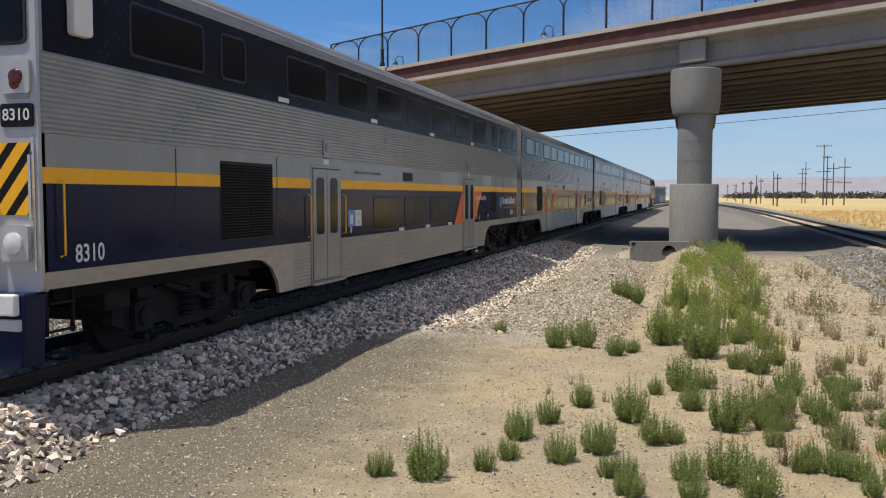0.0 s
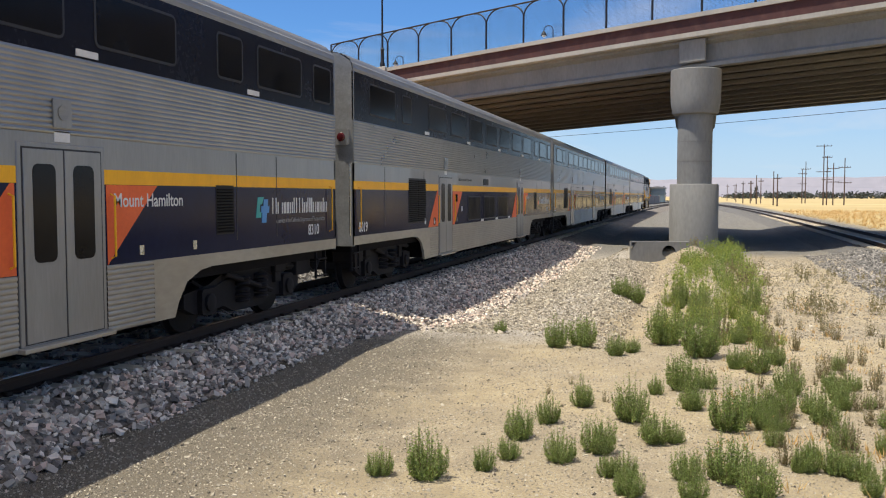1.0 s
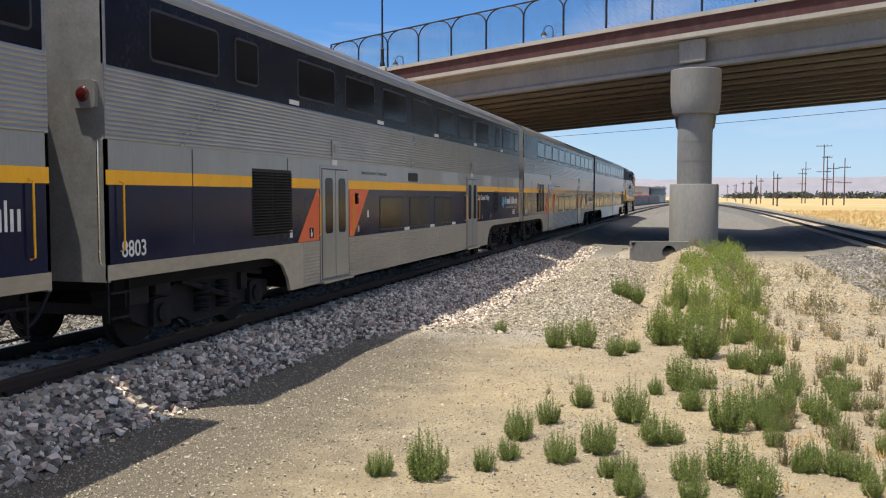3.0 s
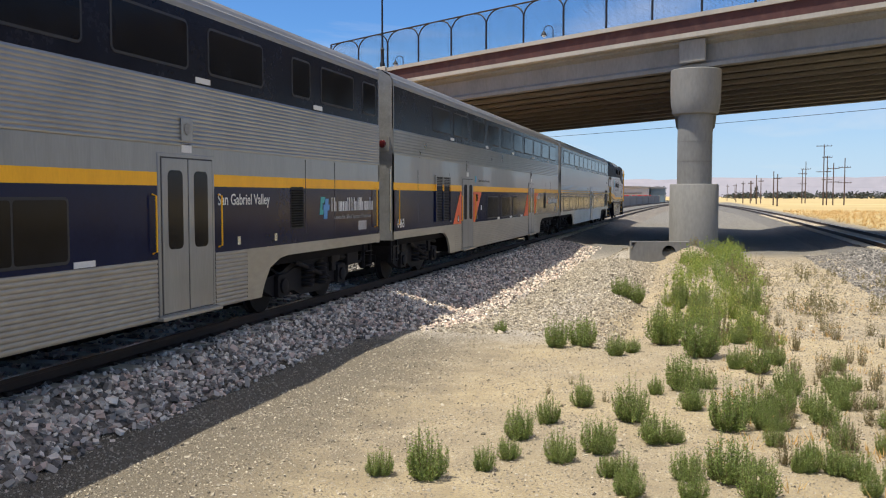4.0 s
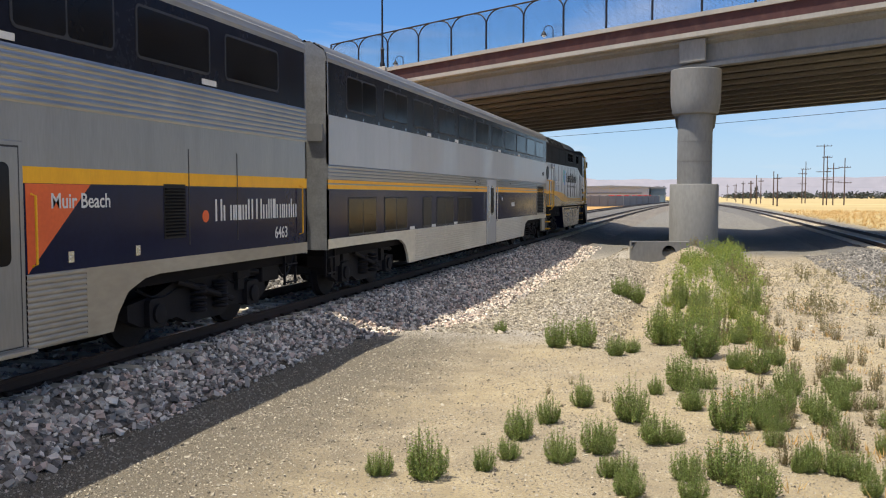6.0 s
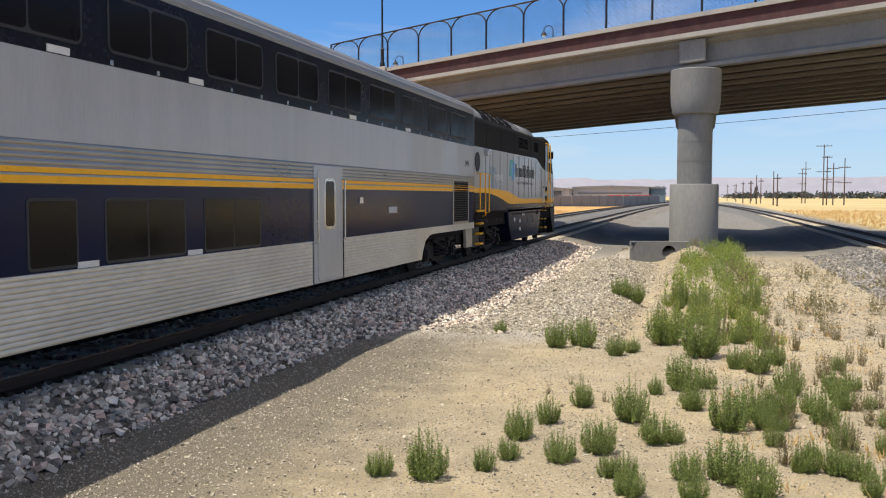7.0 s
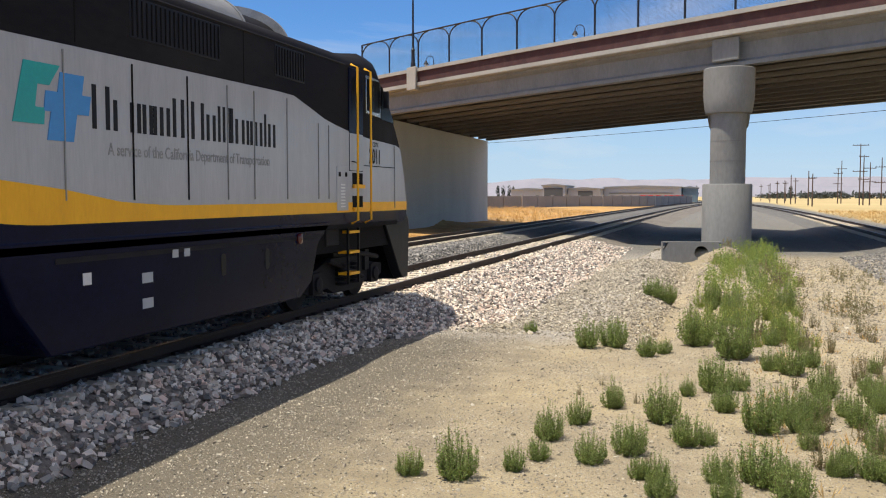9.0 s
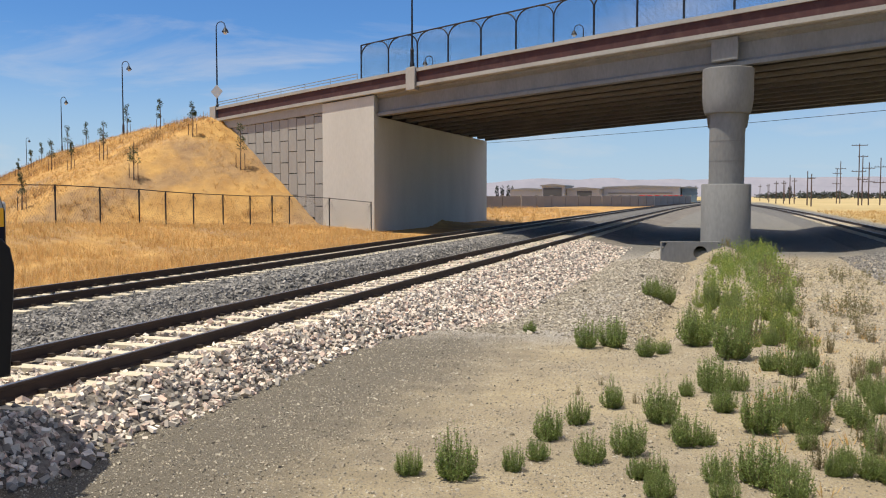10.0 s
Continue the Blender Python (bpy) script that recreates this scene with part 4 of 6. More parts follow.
def side_ribs(name, z0, z1, y0, y1, x, n, depth, material, car, label=""):
    for sx in (1, -1):
        part(name, Shape().sheet(mirror(ribbed(z0, z1, x, n, depth), sx), y0, y1), material, car, label, smooth=60)


def flank_window(car, y0, y1, z0, z1, x=1.5, r=0.09, mullion=False, frame_m=None):
    """A window with a rubber frame standing slightly proud and a dark pane inside it, on both flanks."""
    for sx in (1, -1):
        a, b = sorted((sx * (x - 0.01), sx * (x + 0.008)))
        w = part("window", Shape().prism(rounded(y0, y1, z0, z1, r), a, b, "x"), frame_m or M_GASKET, car, bevel=0.004)
        spans = [(y0 + 0.035, y1 - 0.035)]
        if mullion:
            c = (y0 + y1) / 2
            spans = [(y0 + 0.035, c - 0.015), (c + 0.015, y1 - 0.035)]
        for p0, p1 in spans:
            a, b = sorted((sx * (x + 0.004), sx * (x + 0.0095)))
            part("pane", Shape().prism(rounded(p0, p1, z0 + 0.035, z1 - 0.035, r * 0.6), a, b, "x"), M_GLASS, w, "dark tinted glass")


def twin_door(car, y0, y1, z0=0.48, z1=2.50):
    """Two sliding leaves, each with a tall dark window, in a grey surround with a step below."""
    d = part("door", Shape().box(1.47, 1.511, y0 - 0.06, y1 + 0.06, z0 - 0.03, z1 + 0.05), M_GREY, car, "grey metal double door", 0.012)
    c = (y0 + y1) / 2
    part("door_recess", Shape().box(1.50, 1.5135, y0, y1, z0, z1), M_GASKET, d)
    for a, b in ((y0 + 0.02, c - 0.012), (c + 0.012, y1 - 0.02)):
        part("door_leaf", Shape().box(1.50, 1.5215, a, b, z0 + 0.01, z1 - 0.02), M_GREY, d, "grey painted leaf", 0.006)
        m = (a + b) / 2
        part("door_window", Shape().prism(rounded(m - 0.17, m + 0.17, z0 + 0.83, z1 - 0.17, 0.08), 1.52, 1.5255, "x"), M_GLASS, d, "tall dark door window")
    part("door_step", Shape().box(1.48, 1.60, y0 - 0.1, y1 + 0.1, z0 - 0.07, z0 - 0.02), M_SKIRT, d, "worn metal step", 0.01)
    part("door_notice", Shape().box(1.50, 1.506, c - 0.12, c + 0.12, z1 + 0.07, z1 + 0.19), M_WHITE, car, "white notice with small print")
    for yy in (y0 - 0.17, y1 + 0.17):
        part("grab_rail", Shape().tube([(1.5, yy, 1.28), (1.56, yy, 1.30), (1.56, yy, 2.0), (1.5, yy, 2.02)], 0.014, 6), M_YELLOW, car, "yellow grab rail")
    part("speaker_box", Shape().box(1.49, 1.52, c - 0.14, c + 0.14, 2.72, 3.02), M_GREY, car, "grey loudspeaker box")
    part("speaker", Shape().lathe([(0.08, 0), (0.08, 0.012), (0.02, 0.006)], 16, (1.52, c, 2.88), "x"), M_ROOF, car)


def louvre(car, y0, y1, z0, z1, n, halves=1, paints=(M_UNDER, M_UNDER)):
    lv = part("louvre", Shape().box(1.49, 1.503, y0, y1, z0, z1), M_BLACK, car, "black ventilation louvre")
    step = (z1 - z0 - 0.06) / n
    w = (y1 - y0) / halves
    for h in range(halves):
        a, b = y0 + h * w + 0.03, y0 + (h + 1) * w - 0.03
        for i in range(n):
            z = z0 + 0.03 + i * step
            part("slat", Shape().prism([(1.502, z + step * 0.15), (1.535, z), (1.535, z + 0.008), (1.502, z + step * 0.55)], a, b, "y"), paints[z > 2.22], lv, smooth=0)
    return lv


def bogie_meshes():
    """Meshes shared by all bogies: side frame with springs and boxes, a wheelset, and brake gear."""
    f = Shape()
    for sx in (1, -1):
        a, b = sorted((sx * 1.02, sx * 1.16))
        f.prism([(-1.85, 0.42), (-1.55, 0.30), (-0.75, 0.34), (-0.45, 0.22), (0.45, 0.22), (0.75, 0.34), (1.55, 0.30), (1.85, 0.42), (1.85, 0.62), (1.2, 0.70), (0.7, 0.86), (-0.7, 0.86), (-1.2, 0.70), (-1.85, 0.62)], a, b, "x")
        for y in (-1.3, 1.3):
            a, b = sorted((sx * 1.08, sx * 1.24))
            f.prism(rounded(y - 0.20, y + 0.20, 0.28, 0.66, 0.06, 2), a, b, "x")
            f.lathe([(0.13, 0), (0.13, 0.05), (0.06, 0.07)], 12, (sx * 1.23, y, 0.46), "x")
        for y in (-0.3, 0.3):
            for k in range(5):
                f.lathe([(0.11, 0), (0.13, 0.025), (0.11, 0.05)], 10, (sx * 1.22, y, 0.36 + k * 0.085))
        f.tube([(sx * 1.26, -0.9, 0.85), (sx * 1.26, 0.6, 0.45)], 0.045, 8)
        f.tube([(sx * 1.20, 0.2, 0.95), (sx * 1.20, 1.5, 0.78)], 0.05, 8)
        a, b = sorted((sx * 1.05, sx * 1.22))
        f.box(a, b, 0.85, 1.05, 0.55, 0.95)
    f.box(-1.1, 1.1, -0.35, 0.35, 0.50, 0.95)
    f.box(-1.0, 1.0, -1.75, -1.62, 0.45, 0.6)
    f.box(-1.0, 1.0, 1.62, 1.75, 0.45, 0.6)
    w = Shape()
    for sx in (1, -1):
        prof = [(0.03, -0.07), (0.42, -0.07), (0.46, -0.06), (0.455, 0.05), (0.49, 0.065), (0.49, 0.085), (0.40, 0.085), (0.37, 0.03), (0.14, 0.02), (0.12, 0.08), (0.03, 0.08)]
        w.lathe([(r, -sx * h) for r, h in prof][::-1 if sx < 0 else 1], 28, (sx * 0.7535, 0, 0), "x")
        for k in range(4):
            t = math.pi / 2 * k
            w.lathe([(0.03, 0), (0.03, sx * 0.02)], 8, (sx * 0.80, 0.25 * math.cos(t), 0.25 * math.sin(t)), "x")
    w.tube([(-1.1, 0, 0), (1.1, 0, 0)], 0.075, 12)
    return f.mesh("side_frame", M_TRUCK), w.mesh("wheelset", M_TRUCK)


FRAME_ME, WHEEL_ME = bogie_meshes()
WHEELS = []


def bogie(car, y, spread=1.3, scale=1.0):
    b = part("bogie", FRAME_ME, None, car, "grimy cast steel bogie, darkened for the shade under the cars")
    b.location, b.scale = (0, y, 0), (1, scale, 1)
    for q in (-1, 1):
        w = part("wheelset", WHEEL_ME, None, b)
        w.location = (0, q * spread, 0.46)
        WHEELS.append((w, q * spread))
    return b


def coach_shell(car, y0, y1):
    """What all cars share: the dark core, ribbed roof, floor, end walls with gangways, underframe gear, and bogies."""
    part("core", Shape().box(-1.44, 1.44, y0 + 0.02, y1 - 0.02, 1.0, 4.5), M_UNDER, car, "dark interior shell", smooth=0)
    edge = []
    half = [(1.5, 4.45), (1.49, 4.55), (1.455, 4.64), (1.38, 4.72), (1.25, 4.79), (1.05, 4.84), (0.75, 4.875), (0.4, 4.895), (0, 4.90)]
    for (xa, za), (xb, zb) in zip(half, half[1:]):
        n = max(2, round(math.hypot(xb - xa, zb - za) / 0.055))
        for i in range(n):
            t = i / n
            bump = 0.014 if (len(edge) % 2) else -0.006
            edge.append((xa + (xb - xa) * t + bump * 0.6, za + (zb - za) * t + bump))
    line = edge + [(0, 4.905)] + [(-x, z) for x, z in edge[::-1]]
    part("roof", Shape().sheet(line, y0, y1), M_ROOF, car, "ribbed grey metal roof", smooth=25)
    end = [(-1.5, 1.0), (1.5, 1.0), (1.5, 4.45), (1.44, 4.65), (1.2, 4.80), (0.5, 4.885), (-0.5, 4.885), (-1.2, 4.80), (-1.44, 4.65), (-1.5, 4.45)]
    for k, (a, b) in enumerate(((y0, y0 + 0.05), (y1 - 0.05, y1))):
        part("end_wall", Shape().prism(end, a, b, "y"), M_ROOF, car, "grey end wall")
        g0, g1 = (y0 - 0.36, y0) if k == 0 else (y1, y1 + 0.34)
        part("gangway", Shape().prism(rounded(-0.62, 0.62, 1.05, 3.4, 0.12), g0, g1, "y"), M_BLACK, car, "black rubber gangway bellows")
        part("coupler", Shape().box(-0.12, 0.12, g0 - 0.02, g1 + 0.02, 0.72, 0.98), M_TRUCK, car)
    # underframe
    part("underframe", Shape().box(-1.35, 1.35, y0 + 0.3, y1 - 0.3, 0.86, 1.08), M_UNDER, car, smooth=0)
    part("equipment_box", Shape().box(-1.3, 1.3, 5.3, 19.2, 0.44, 0.90), M_UNDER, car, smooth=0)
    for y, w, z in ((0.9, 0.5, 0.62), (1.55, 0.35, 0.70), (y1 - 1.2, 0.6, 0.6), (y1 - 2.0, 0.4, 0.72)):
        part("equipment_box", Shape().box(0.75, 1.25, y, y + w, z, 0.98), M_TRUCK, car, bevel=0.02)
    for sx in (0.5, 0.9):
        part("air_hose", Shape().tube([(sx, y1 - 0.1 + 0.08 * i, 0.95 - 0.40 * math.sin(math.pi * i / 10)) for i in range(11)], 0.025, 6), M_BLACK, car)
        part("brake_pipe", Shape().tube([(sx + 0.25, 20.6 + 0.3 * i, 0.80 - 0.16 * abs(math.sin(i * 0.9))) for i in range(14)], 0.022, 6), M_BLACK, car)
    for y in (y0 + 0.35, y1 - 0.45):
        for z in (0.55, 0.85):
            part("step_iron", Shape().tube([(1.38, y - 0.2, z), (1.42, y - 0.2, z), (1.42, y + 0.2, z), (1.38, y + 0.2, z)], 0.016, 6), M_TRUCK, car)
        part("ladder_stile", Shape().box(1.36, 1.40, y - 0.22, y - 0.19, 0.5, 1.02), M_TRUCK, car)
        part("ladder_stile", Shape().box(1.36, 1.40, y + 0.19, y + 0.22, 0.5, 1.02), M_TRUCK, car)
    bogie(car, 3.0)
    bogie(car, 22.25)


def skirt_and_arches(car, y0, y1, door_spans, metal=None):
    """Ribbed lower flank between the bogies, its smooth arched ends, and the pale sill over the bogies."""
    metal = metal or M_SKIRT
    side_panel("sill", 1.02, 1.2, y0, 4.15, 1.503, metal, car, "pale beige sill")
    side_panel("sill", 1.02, 1.2, 20.6, y1, 1.503, metal, car, "pale beige sill")
    for sx in (1, -1):
        a, b = sorted((sx * 1.45, sx * 1.503))
        near = [(5.3, 0.42), (5.55, 0.42), (5.55, 1.2), (4.15, 1.2), (4.15, 1.02), (4.45, 0.99), (4.75, 0.86), (4.95, 0.62), (5.02, 0.42)]
        far = [(19.65, 0.42), (19.75, 0.62), (19.95, 0.86), (20.3, 0.99), (20.6, 1.02), (20.6, 1.2), (19.2, 1.2), (19.2, 0.42)]
        part("arch_panel", Shape().prism(near, a, b, "x"), metal, car, "smooth beige arch over the bogie", smooth=0)
        part("arch_panel", Shape().prism(far, a, b, "x"), metal, car, "smooth beige arch over the bogie", smooth=0)
    cuts = [5.55] + [v for d in door_spans for v in (d[0] - 0.08, d[1] + 0.08)] + [19.2]
    for a, b in zip(cuts[::2], cuts[1::2]):
        side_ribs("skirt", 0.42, 1.2, a, b, 1.506, 13, 0.012, metal, car, "ribbed beige lower panel")


def slanted(car, pts, material=None):
    part("accent_panel", Shape().prism(pts, 1.49, 1.5045, "x"), material or M_ORANGE, car, "slanted orange accent", smooth=0)


def emblem(car, y0, z, h, x, wide=1.0):
    """Two interlocked slanted shapes in teal and blue."""
    sl, y = 0.16 * h, 0.0
    teal = [(y, z - 0.3 * h), (y + 0.42 * h, z - 0.3 * h), (y + 0.42 * h + 0.1 * sl, z - 0.08 * h), (y + 0.3 * h, z - 0.08 * h), (y + 0.34 * h, z + 0.22 * h), (y + 0.5 * h, z + 0.22 * h), (y + 0.5 * h + sl, z + 0.5 * h), (y + sl, z + 0.5 * h)]
    teal, blue_shift = [(y0 + wide * a, b) for a, b in teal], y0
    part("emblem", Shape().prism(teal, x - 0.004, x + 0.0035, "x"), M_TEAL, car, "teal half of the emblem", smooth=0)
    blue = [(y + 0.46 * h, z - 0.5 * h), (y + 0.84 * h, z - 0.5 * h), (y + 0.90 * h, z - 0.12 * h), (y + 1.08 * h, z - 0.12 * h), (y + 1.12 * h, z + 0.15 * h), (y + 0.98 * h, z + 0.15 * h), (y + 1.02 * h, z + 0.42 * h), (y + 0.66 * h, z + 0.42 * h), (y + 0.62 * h, z + 0.15 * h), (y + 0.45 * h, z + 0.15 * h), (y + 0.42 * h, z - 0.12 * h), (y + 0.52 * h, z - 0.12 * h)]
    blue = [(blue_shift + wide * a, b) for a, b in blue]
    part("emblem", Shape().prism(blue, x - 0.004, x + 0.005, "x"), M_BLUE, car, "blue half of the emblem", smooth=0)


def word_bars(car, y, z, h, widths, x, material, gap=0.28):
    """A brand's wordmark as plain bars of its letters' size."""
    for i, w in enumerate(widths):
        tall = h if w < 0 else h * 0.72
        w = abs(w)
        stroke = min(w, 0.14) * h
        for q in ((y, y + stroke), (y + w * h - stroke, y + w * h))[:1 if w < 0.3 else 2]:
            part("wordmark_bar", Shape().box(x - 0.003, x + 0.003, q[0], q[1], z - h * 0.5, z - h * 0.5 + tall), material, car, smooth=0)
        y += w * h + 0.13 * h
    return y


BRAND = (-0.6, 0.75, 0.35, 0.3, 0.42, -0.5)
BRAND2 = (-0.6, 0.45, -0.12, -0.12, -0.3, 0.5, 0.35, 0.45, -0.12, 0.45)


def brand_block(car, y, z, h, x, material, sub=True):
    y2 = word_bars(car, y, z, h, BRAND, x, material)
    y3 = word_bars(car, y2 + 0.2 * h, z, h, BRAND2, x, material)
    if sub:
        lettering("A service of the California Department of Transportation", h * 0.42, (y + y3) / 2, z - h * 0.95, x, M_ROOF, car, squeeze=(y3 - y) / (h * 0.42 * 26.5))


UPPER = [5.37 + 2.13 * i for i in range(7)]


def build_coach(name, label, number, car_name, kind):
    """A bi-level coach: kind 'cab' leads with a driving end, 'ribbed' has ribs up to the windows, 'plain' a broad grey flank."""
    car = tagged(empty(name), label, "rail car", "cars of the train")
    y0, y1 = 0.23, 25.05
    if kind == "cab":
        y0 = -0.40
    coach_shell(car, y0, y1)
    side_panel("window_band", 3.5, 4.45, y0, y1, 1.497, M_BAND, car, "black window band")
    low = 2.65 if kind != "plain" else 2.93
    side_ribs("ribbed_panel", low, 3.5, y0, y1, 1.506, 15 if kind != "plain" else 8, 0.012 if kind != "plain" else 0.009, M_STEEL, car, "ribbed stainless steel panel")
    side_panel("grey_panel", 2.30, low, y0, y1, 1.50, M_GREY, car, "smooth grey panel")
    side_panel("stripe", 2.13, 2.30, y0, y1, 1.501, M_YELLOW, car, "yellow stripe")
    side_panel("navy_panel", 1.2, 2.13, y0, y1, 1.50, M_NAVY, car, "glossy navy panel")
    doors = [(6.32, 7.58), (16.95, 18.2)]
    skirt_and_arches(car, y0, y1, doors)
    for d in doors:
        twin_door(car, *d)
    # panel seams
    for y in (2.05, 4.95, 21.3, 22.6):
        part("seam", Shape().box(1.49, 1.5035, y, y + 0.022, 1.35, 2.62), M_GASKET, car, smooth=0)
    for y in UPPER:
        flank_window(car, y, y + 1.64, 3.66, 4.32, 1.497, 0.1, kind == "plain")
    ends = [(1.13, 2.8), (3.25, 3.98), (20.8, 21.55), (22.0, 23.6), (24.07, 24.86)] if kind != "plain" else [(3.3, 5.0), (20.2, 21.9), (22.3, 24.0)]
    for a, b in ends:
        flank_window(car, a, b, 3.66, 4.32, 1.497)
    lows = [(9.42, 10.99), (11.49, 13.07), (13.56, 15.24)] if kind != "plain" else [(9.57, 11.22), (11.71, 13.30), (13.70, 14.55)]
    for k, (a, b) in enumerate(lows):
        flank_window(car, a, b, 1.26, 1.99, 1.5, 0.07, k > 0 and kind != "plain" or kind == "plain" and k < 2)
    for y in UPPER[::2] + [22.0]:
        part("rating_plate", Shape().box(1.495, 1.508, y - 0.32, y + 0.05, 3.525, 3.60), M_WHITE, car, "small white plate")
    for y in (11.1, 13.2, 15.3):
        part("rating_plate", Shape().box(1.495, 1.508, y, y + 0.36, 1.205, 1.275), M_WHITE, car, "small white plate")
    if kind != "plain":
        part("destination_sign", Shape().prism(rounded(11.4, 12.1, 2.34, 2.54, 0.05), 1.495, 1.512, "x"), M_BLACK, car, "dark destination display")
    if kind == "plain":
        lv = louvre(car, 3.55, 4.95, 1.35, 2.50, 26, 2, (M_NAVY, M_GREY))
        for y in (3.50, 4.21, 4.93):
            for z0, z1, m in ((1.32, 2.13, M_NAVY), (2.13, 2.30, M_YELLOW), (2.30, 2.54, M_GREY)):
                part("louvre_frame", Shape().box(1.49, 1.538, y, y + 0.07, z0, z1), m, lv, smooth=0)
        part("louvre_frame", Shape().box(1.49, 1.538, 3.57, 4.93, 2.50, 2.54), M_GREY, lv, smooth=0)
        emblem(car, 7.84, 2.50, 0.22, 1.5)
    elif kind == "cab":
        louvre(car, 3.18, 4.80, 1.35, 2.50, 26, 2)
    else:
        louvre(car, 3.73, 5.10, 1.36, 2.42, 22, 2)
    louvre(car, 20.72, 21.22, 1.45, 2.15, 15)
    # orange accents beside the doors
    if number != "8803":
        slanted(car, [(15.98, 1.205), (16.86, 1.205), (16.86, 2.126), (16.80, 2.126)])
        slanted(car, [(18.30, 1.205), (19.30, 2.126), (18.29, 2.126)])
    if kind != "cab":
        slanted(car, [(5.33, 1.205), (6.22, 1.205), (6.22, 2.126), (6.14, 2.126)])
        slanted(car, [(7.68, 1.205), (7.90, 1.205), (8.75, 2.126), (7.68, 2.126)])
        sign = part("pictogram", Shape().prism(rounded(5.80, 5.97, 1.26, 1.44, 0.02, 2), 1.503, 1.508, "x"), M_NAVY, car, "small navy and white access sign")
        part("pictogram_mark", Shape().lathe([(0.045, 0), (0.045, 0.003), (0.03, 0.003)], 12, (1.507, 5.885, 1.32), "x"), M_WHITE, sign)
        part("pictogram_mark", Shape().box(1.507, 1.5105, 5.862, 5.884, 1.33, 1.42), M_WHITE, sign, smooth=0)
        box = part("intercom_box", Shape().box(1.503, 1.545, 7.98, 8.08, 1.84, 2.05), M_UNDER, car, "dark intercom box", 0.01)
        part("intercom_button", Shape().lathe([(0.03, 0), (0.03, 0.012), (0.01, 0.014)], 10, (1.545, 8.03, 1.98), "x"), M_CHROME, box)
        part("notice", Shape().box(1.495, 1.505, 8.66, 8.76, 1.56, 1.70), M_WHITE, car, "small white notice")
        part("notice", Shape().box(1.495, 1.505, 5.02, 5.12, 1.30, 1.44), M_WHITE, car, "small white notice")
    else:
        for y in (8.02, 8.39):
            part("pictogram", Shape().box(1.495, 1.503, y, y + 0.34, 1.40, 1.72), M_WHITE if y > 8.2 else M_BLUE, car, "square luggage and bicycle sign")
        part("pictogram", Shape().prism(rounded(8.11, 8.27, 1.45, 1.63, 0.03), 1.5, 1.5045, "x"), M_WHITE, car)
        part("pictogram", Shape().tube([(1.504, 8.47, 1.60), (1.504, 8.53, 1.66), (1.504, 8.61, 1.66), (1.504, 8.65, 1.60)], 0.006, 5), M_BLACK, car)
        lettering("13", 0.11, 8.56, 1.47, 1.503, M_BLACK, car)
    lettering("California Department of Transportation", 0.105, 9.1, 2.47, 1.5, M_BLACK, car, squeeze=0.9)
    lettering(number, 0.28, 0.33 if kind == "cab" else 0.75, 1.36, 1.501, M_WHITE, car, squeeze=0.9)
    lettering(number, 0.26, 24.05, 1.40, 1.501, M_WHITE, car, squeeze=0.9)
    if car_name:
        lettering(car_name, 0.23, 19.15, 1.94, 1.505, M_WHITE, car, squeeze=0.95)
    if number in ("8310", "8803"):
        emblem(car, 21.9, 1.78, 0.40, 1.501)
        brand_block(car, 22.45, 1.84, 0.257, 1.501, M_WHITE)
    else:
        part("badge", Shape().lathe([(0.085, 0), (0.085, 0.004), (0.02, 0.005)], 16, (1.50, 21.72, 1.72), "x"), M_ORANGE, car, "small round orange badge")
        brand_block(car, 21.98, 1.80, 0.31, 1.501, M_WHITE, False)
    for y in (8.1, 18.9, 20.1):
        part("latch", Shape().box(1.495, 1.512, y, y + 0.09, 1.28, 1.40), M_CHROME, car)
    for y in (y0 + 0.25, 24.75):
        part("grab_rail", Shape().tube([(1.5, y, 1.35), (1.56, y, 1.37), (1.56, y, 2.15), (1.5, y, 2.17)], 0.013, 6), M_YELLOW, car, "yellow grab rail")
    # marker light on the end facing down the line
    part("marker_housing", Shape().prism(rounded(1.10, 1.42, 3.0, 3.32, 0.04, 2), y0 - 0.06, y0, "y"), M_GREY, car)
    part("marker_light", Shape().lathe([(0.09, 0), (0.07, -0.03), (0.02, -0.04)], 16, (1.26, y0 - 0.06, 3.16), "y"), M_RED, car, "red marker lens")
    part("end_ladder", Shape().tube([(1.44, y0 - 0.03, 1.2), (1.44, y0 - 0.06, 1.25), (1.44, y0 - 0.06, 2.6), (1.44, y0 - 0.03, 2.65)], 0.014, 6), M_CHROME, car)
    if kind == "cab":
        cab_end(car, y0)
    return car


def clip_band(x0, x1, z0, z1, start, slope, width):
    """The part of a slanted band that lies inside a rectangle."""
    poly = [(x0, start), (x1, start + slope * (x1 - x0)), (x1, start + slope * (x1 - x0) + width), (x0, start + width)]
    for keep, lim in ((1, z0), (-1, z1)):
        res = []
        for p, q in zip(poly, poly[1:] + poly[:1]):
            a, b = keep * (p[1] - lim), keep * (q[1] - lim)
            if a >= 0:
                res.append(p)
            if a * b < 0:
                t = a / (a - b)
                res.append((p[0] + (q[0] - p[0]) * t, p[1] + (q[1] - p[1]) * t))
        poly = res
        if len(poly) < 3:
            return []
    return poly


